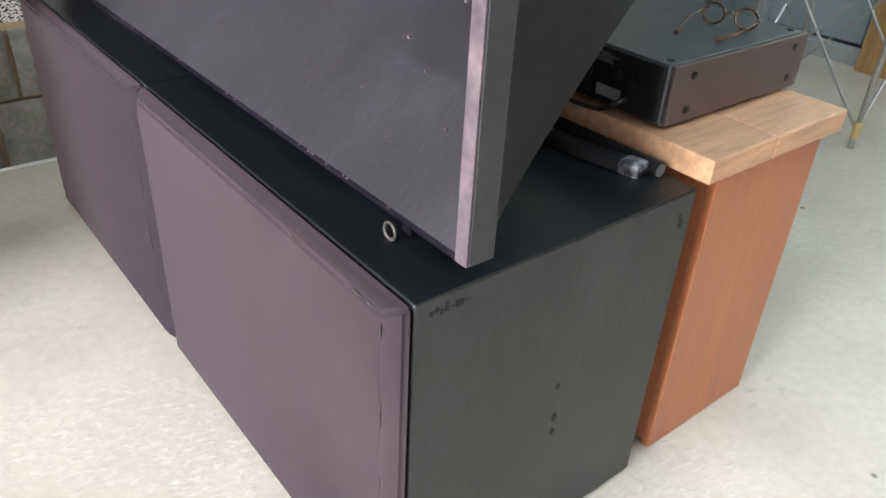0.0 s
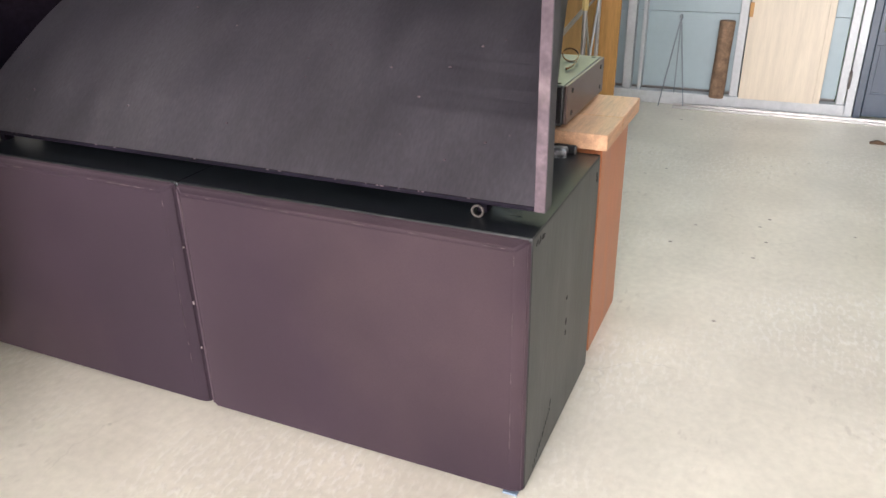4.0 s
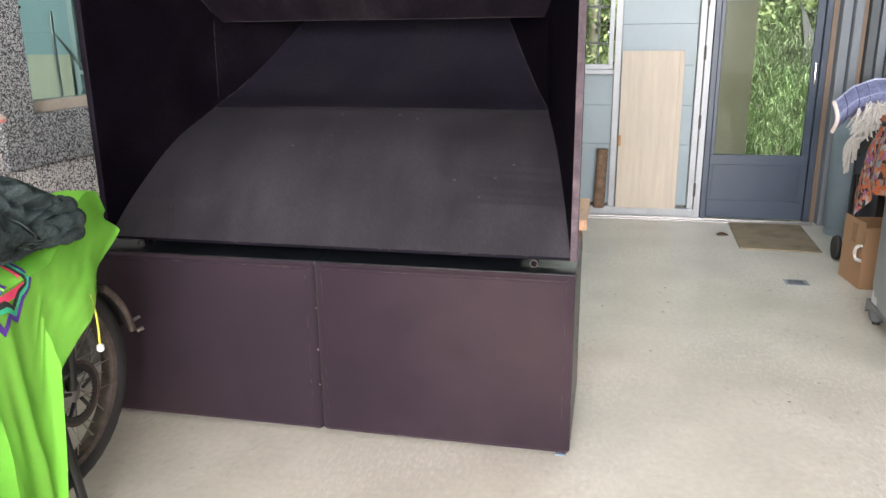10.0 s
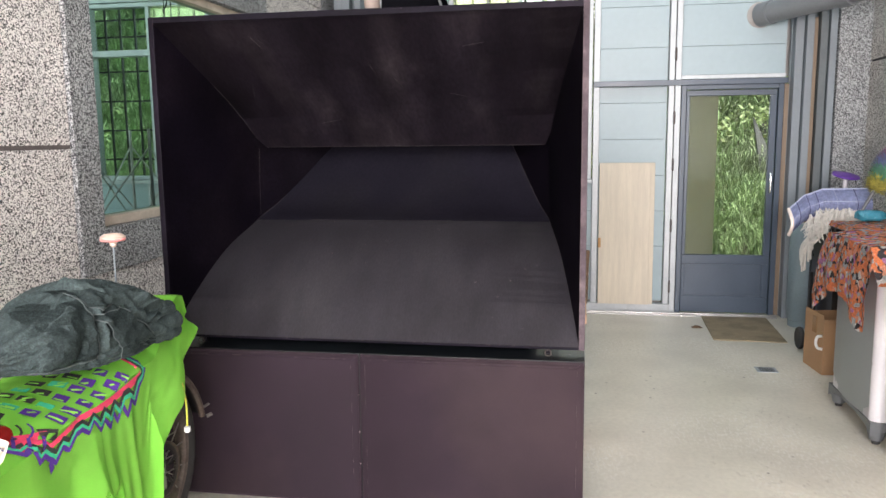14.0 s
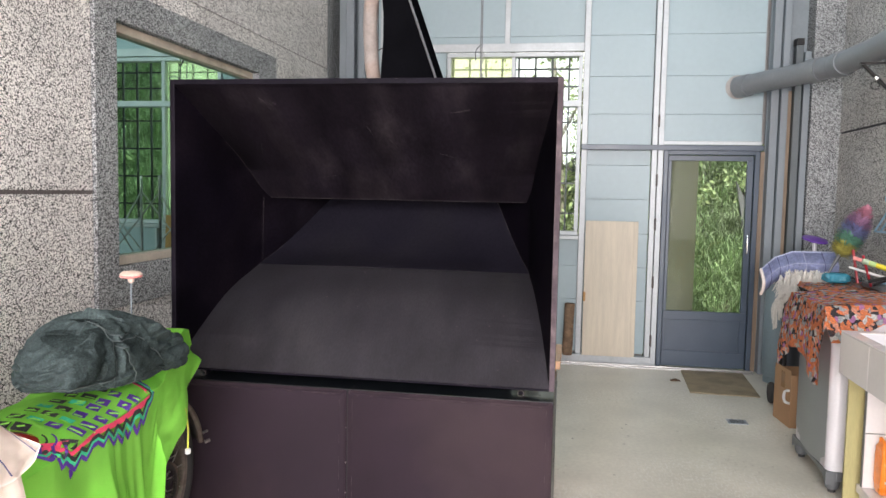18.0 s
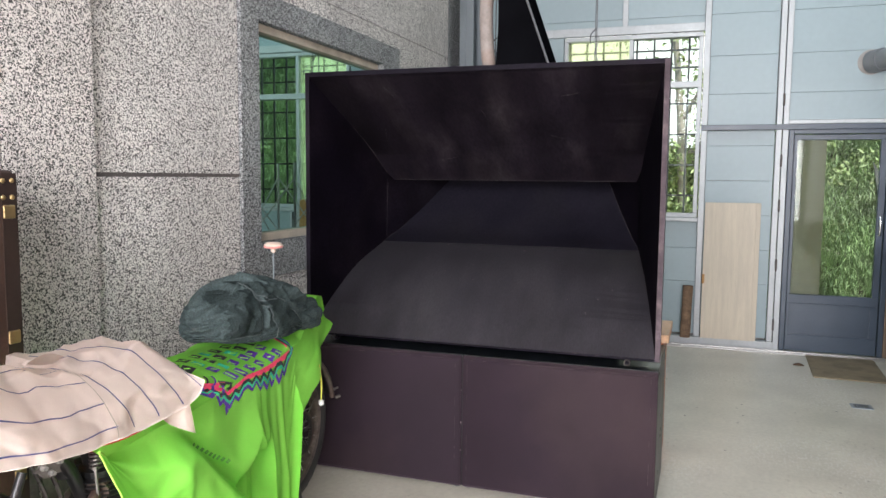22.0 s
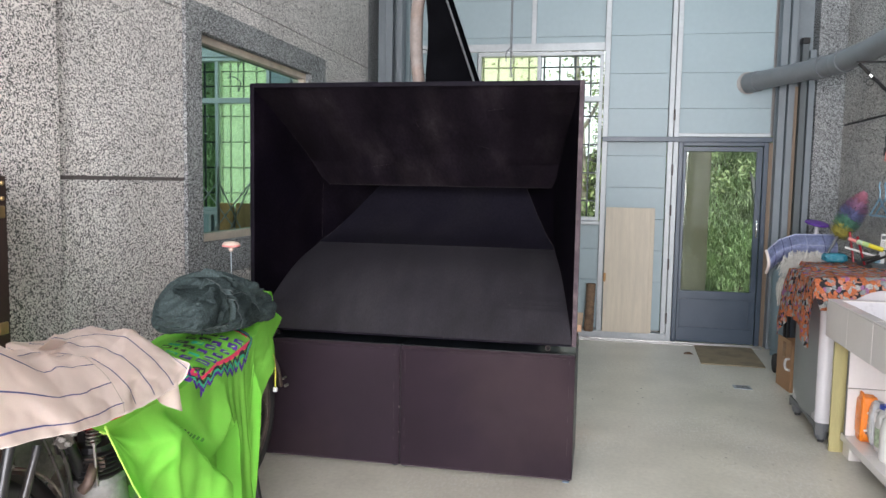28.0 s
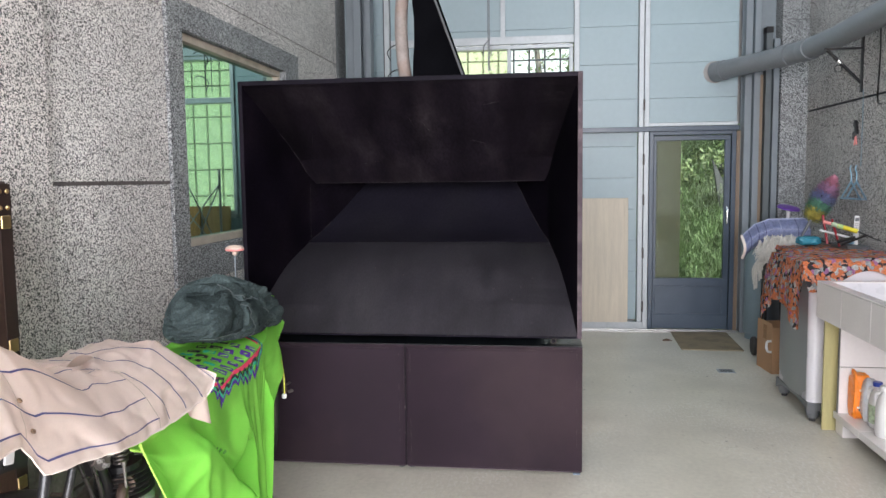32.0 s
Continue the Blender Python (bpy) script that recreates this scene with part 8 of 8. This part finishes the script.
# ---- small things on and about the loudspeaker ----
def amp_details():
    a = bpy.data.objects["amplifier"]
    for x in (0.955, 1.30):
        for z in (0.795, 0.86):
            part("side_bolt", lathe(bmesh.new(), [(0.0075, 0), (0.0075, 0.003), (0.004, 0.0035)], 12, Matrix.Translation((x, 0.915, z)) @ Matrix.Rotation(radians(90), 4, "X")), M["black_metal"], a)
    for x in (0.92, 1.32):
        for y in (0.945, 1.15):
            part("lid_screw", lathe(bmesh.new(), [(0.007, 0), (0.007, 0.0025), (0.003, 0.003)], 12, Matrix.Translation((x, y, 0.885))), M["black_metal"], a)
    x = 0.885
    rng = random.Random(5)
    for y, z, r in ((0.99, 0.84, 0.009), (1.02, 0.84, 0.009), (1.10, 0.83, 0.012), (1.13, 0.83, 0.012), (1.10, 0.80, 0.012), (1.22, 0.84, 0.008), (1.25, 0.84, 0.008)):
        part("socket", lathe(bmesh.new(), [(r, 0), (r, 0.008), (r * 0.5, 0.01)], 14, Matrix.Translation((x, y, z)) @ Matrix.Rotation(radians(-90), 4, "Y")), M["black_tape"], a, "", True)
    part("spec_plate", bx(x - 0.001, x + 0.0005, 1.015, 1.075, 0.79, 0.812), M["washer_grey"], a)
    for k in range(4):
        part("plate_bar", bx(x - 0.0018, x - 0.001, 1.02 + 0.004 * (k % 2), 1.07, 0.7935 + k * 0.0045, 0.7955 + k * 0.0045), M["grout"], a)
    for k in range(5):
        part("plate_bar", bx(x - 0.001, x + 0.0002, 1.03 + rng.uniform(0, 0.02), 1.06 + rng.uniform(0, 0.03), 0.855 + k * 0.004, 0.8568 + k * 0.004), M["washer_grey"], a)
    part("warning_sticker", bx(x - 0.001, x + 0.0005, 1.16, 1.20, 0.795, 0.815), M["lime"], a, "green sticker")
    part("power_lead", tb(curve_pts([(x, 1.0, 0.80), (0.86, 1.0, 0.80), (0.85, 1.05, 0.775), (0.855, 1.25, 0.77), (0.87, 1.4, 0.768)], 6), 0.005, 8), M["black_metal"], a, "", True)
    g = thing("spectacles", "tortoiseshell spectacles folded on the amplifier lid", "spectacles", (1.15, 1.02, 0.885))
    z = 0.889
    for k, (cx, cy) in enumerate(((1.235, 1.00), (1.215, 1.065))):
        part("lens_rim", tb([(cx + 0.012 * math.cos(a), cy + 0.027 * math.cos(a) * 0.2 + 0.026 * math.sin(a), z + 0.016 + 0.018 * math.cos(a)) for a in (2 * math.pi * i / 20 for i in range(20))], 0.0026, 6, True), M["tortoise"], g, "", True)
    part("bridge", tb(curve_pts([(1.228, 1.026, z + 0.02), (1.226, 1.034, z + 0.024), (1.222, 1.04, z + 0.02)], 4), 0.002, 6), M["tortoise"], g, "", True)
    part("temple", tb(curve_pts([(1.238, 0.973, z + 0.018), (1.17, 0.962, z + 0.010), (1.11, 0.965, z + 0.004), (1.095, 0.975, z)], 6), [0.0022] * 6 + [0.0028] * 6 + [0.004] * 7, 6), M["tortoise"], g, "", True)
    part("temple", tb(curve_pts([(1.208, 1.092, z + 0.018), (1.14, 1.075, z + 0.012), (1.08, 1.05, z + 0.004), (1.065, 1.045, z)], 6), [0.0022] * 6 + [0.0028] * 6 + [0.004] * 7, 6), M["tortoise"], g, "", True)
    t = thing("torch", "black tube torch bound with silver tape on the cabinet top", "torch", (0.83, 1.0, CT))
    part("tube", tb([(0.842, 0.868, CT + 0.0145), (0.842, 1.20, CT + 0.0145)], 0.0142, 16), M["black_tape"], t, "", True)
    part("end_cap", lathe(bmesh.new(), [(0.0125, 0), (0.0125, 0.002)], 16, Matrix.Translation((0.842, 0.8675, CT + 0.0145)) @ Matrix.Rotation(radians(90), 4, "X")), M["dark_plastic"], t)
    r = thing("taped_bundle", "flat black bundle wrapped in shiny tape", "bundle", (0.80, 1.0, CT))
    bm = bmesh.new()
    box(bm, -0.022, 0.022, -0.13, 0.13, 0.001, 0.024, bevel=0.008, seg=3)
    bmesh.ops.subdivide_edges(bm, edges=bm.edges[:], cuts=2, use_grid_fill=True)
    for v in bm.verts:
        v.co += 0.003 * Vector((noise.noise(v.co * 60), 0, max(0, noise.noise(v.co * 50 + Vector((3, 3, 3))))))
        v.co = Matrix.Translation((0.793, 1.01, CT)) @ Matrix.Rotation(radians(10), 4, "Z") @ v.co
        v.co.z = max(v.co.z, CT + 0.0005)
    part("wrap", bm, M["black_tape"], r, "", True)
    for y in (-0.105, 0.10):
        part("tape_band", bx(-0.024, 0.024, y - 0.025, y + 0.02, 0.0, 0.0275, bevel=0.009, turn=Matrix.Translation((0.793, 1.01, CT + 0.0005)) @ Matrix.Rotation(radians(10), 4, "Z")), M["tape_silver"], r, "crinkled silver tape", True)


M["tortoise"] = mat("tortoiseshell", (0.16, 0.08, 0.03), 0.25, var=0.4, scale=60, color2=(0.02, 0.012, 0.01), amount=1.0)
M["tape_silver"] = mat("crinkled_silver_tape", (0.20, 0.21, 0.23), 0.35, 0.3, var=0.7, scale=60, bump=0.8, color2=(0.02, 0.02, 0.022), amount=0.9)
amp_details()


def cabinet_marks():
    c = bpy.data.objects["bass_cabinet"]
    y = CY0 - 0.0004
    for x, z, r in ((0.571, 0.40, 0.006), (0.575, 0.325, 0.009), (0.575, 0.29, 0.007), (0.83, 0.66, 0.006), (0.835, 0.645, 0.008)):
        part("plug_hole", lathe(bmesh.new(), [(r, 0), (r * 0.9, 0.0012), (r * 0.4, 0.0016)], 12, Matrix.Translation((x, y, z)) @ Matrix.Rotation(radians(90), 4, "X") @ Matrix.Diagonal((0.8, 1.2, 1, 1))), M["hole"], c)
    rng = random.Random(8)
    for k in range(16):
        t = k / 15
        x, z = 0.46 - 0.14 * t ** 1.5 + rng.uniform(-0.006, 0.006), 0.135 - 0.11 * t
        part("scrape", bx(x - 0.002, x + 0.002, y - 0.0006, y + 0.0002, z, z + rng.uniform(0.004, 0.014)), M["hole"], c)
    for k in range(8):
        x = 0.275 + k * 0.009
        part("scrape", bx(x, x + 0.006, y - 0.0006, y + 0.0002, CT - 0.028 + 0.004 * math.sin(k * 2), CT - 0.020 + 0.006 * math.sin(k * 2.6)), M["hole"], c)
    # pale chips along the horn's lower lip and top
    h = bpy.data.objects["horn"]
    for k in range(26):
        yy = rng.uniform(HY0 + 0.05, HY1 - 0.05)
        w = rng.uniform(0.002, 0.008)
        top = k % 4 == 0
        z = HZ1 - 0.003 if top else HZ0 + 0.010
        part("chip", bx(HX - 0.0008, HX + 0.002, yy, yy + w, z - 0.001, z + 0.0013), M["edge"], h)
    for z, w in ((0.345, 0.010), (0.20, 0.005), (0.52, 0.004)):
        part("chip", bx(CX + 0.0195, CX + 0.0225, CYM + 0.002, CYM + 0.0065, z, z + w), M["cloth_worn_pale"], c)
    # scuffs: thin pale lines where boards meet
    part("joint_line", tb([(1.105, 1.02, 1.602), (1.105, 1.35, 1.601), (1.105, 2.52, 1.602)], 0.0007, 5), M["scuff"], h)
    part("joint_line", tb([(1.028, 1.25, 1.2125), (1.028, 2.25, 1.2125)], 0.0005, 5), M["scuff"], h)
    part("joint_line", tb([(1.045, 2.548, 1.24), (1.05, 2.548, 1.42), (1.06, 2.548, 1.60)], 0.0006, 5), M["scuff"], h)


M["hole"] = mat("dark_chip", (0.008, 0.008, 0.008), 0.7)
cabinet_marks()

M["shim"] = mat("dull_blue_plastic", (0.16, 0.21, 0.27), 0.6)
# blue packing piece under the front corner
alone("corner_shim", bx(CX + 0.012, CX + 0.05, CY0 + 0.012, CY0 + 0.05, 0.0, 0.0065, bevel=0.001), M["shim"], "small blue plastic shim under the cabinet corner", "shim")
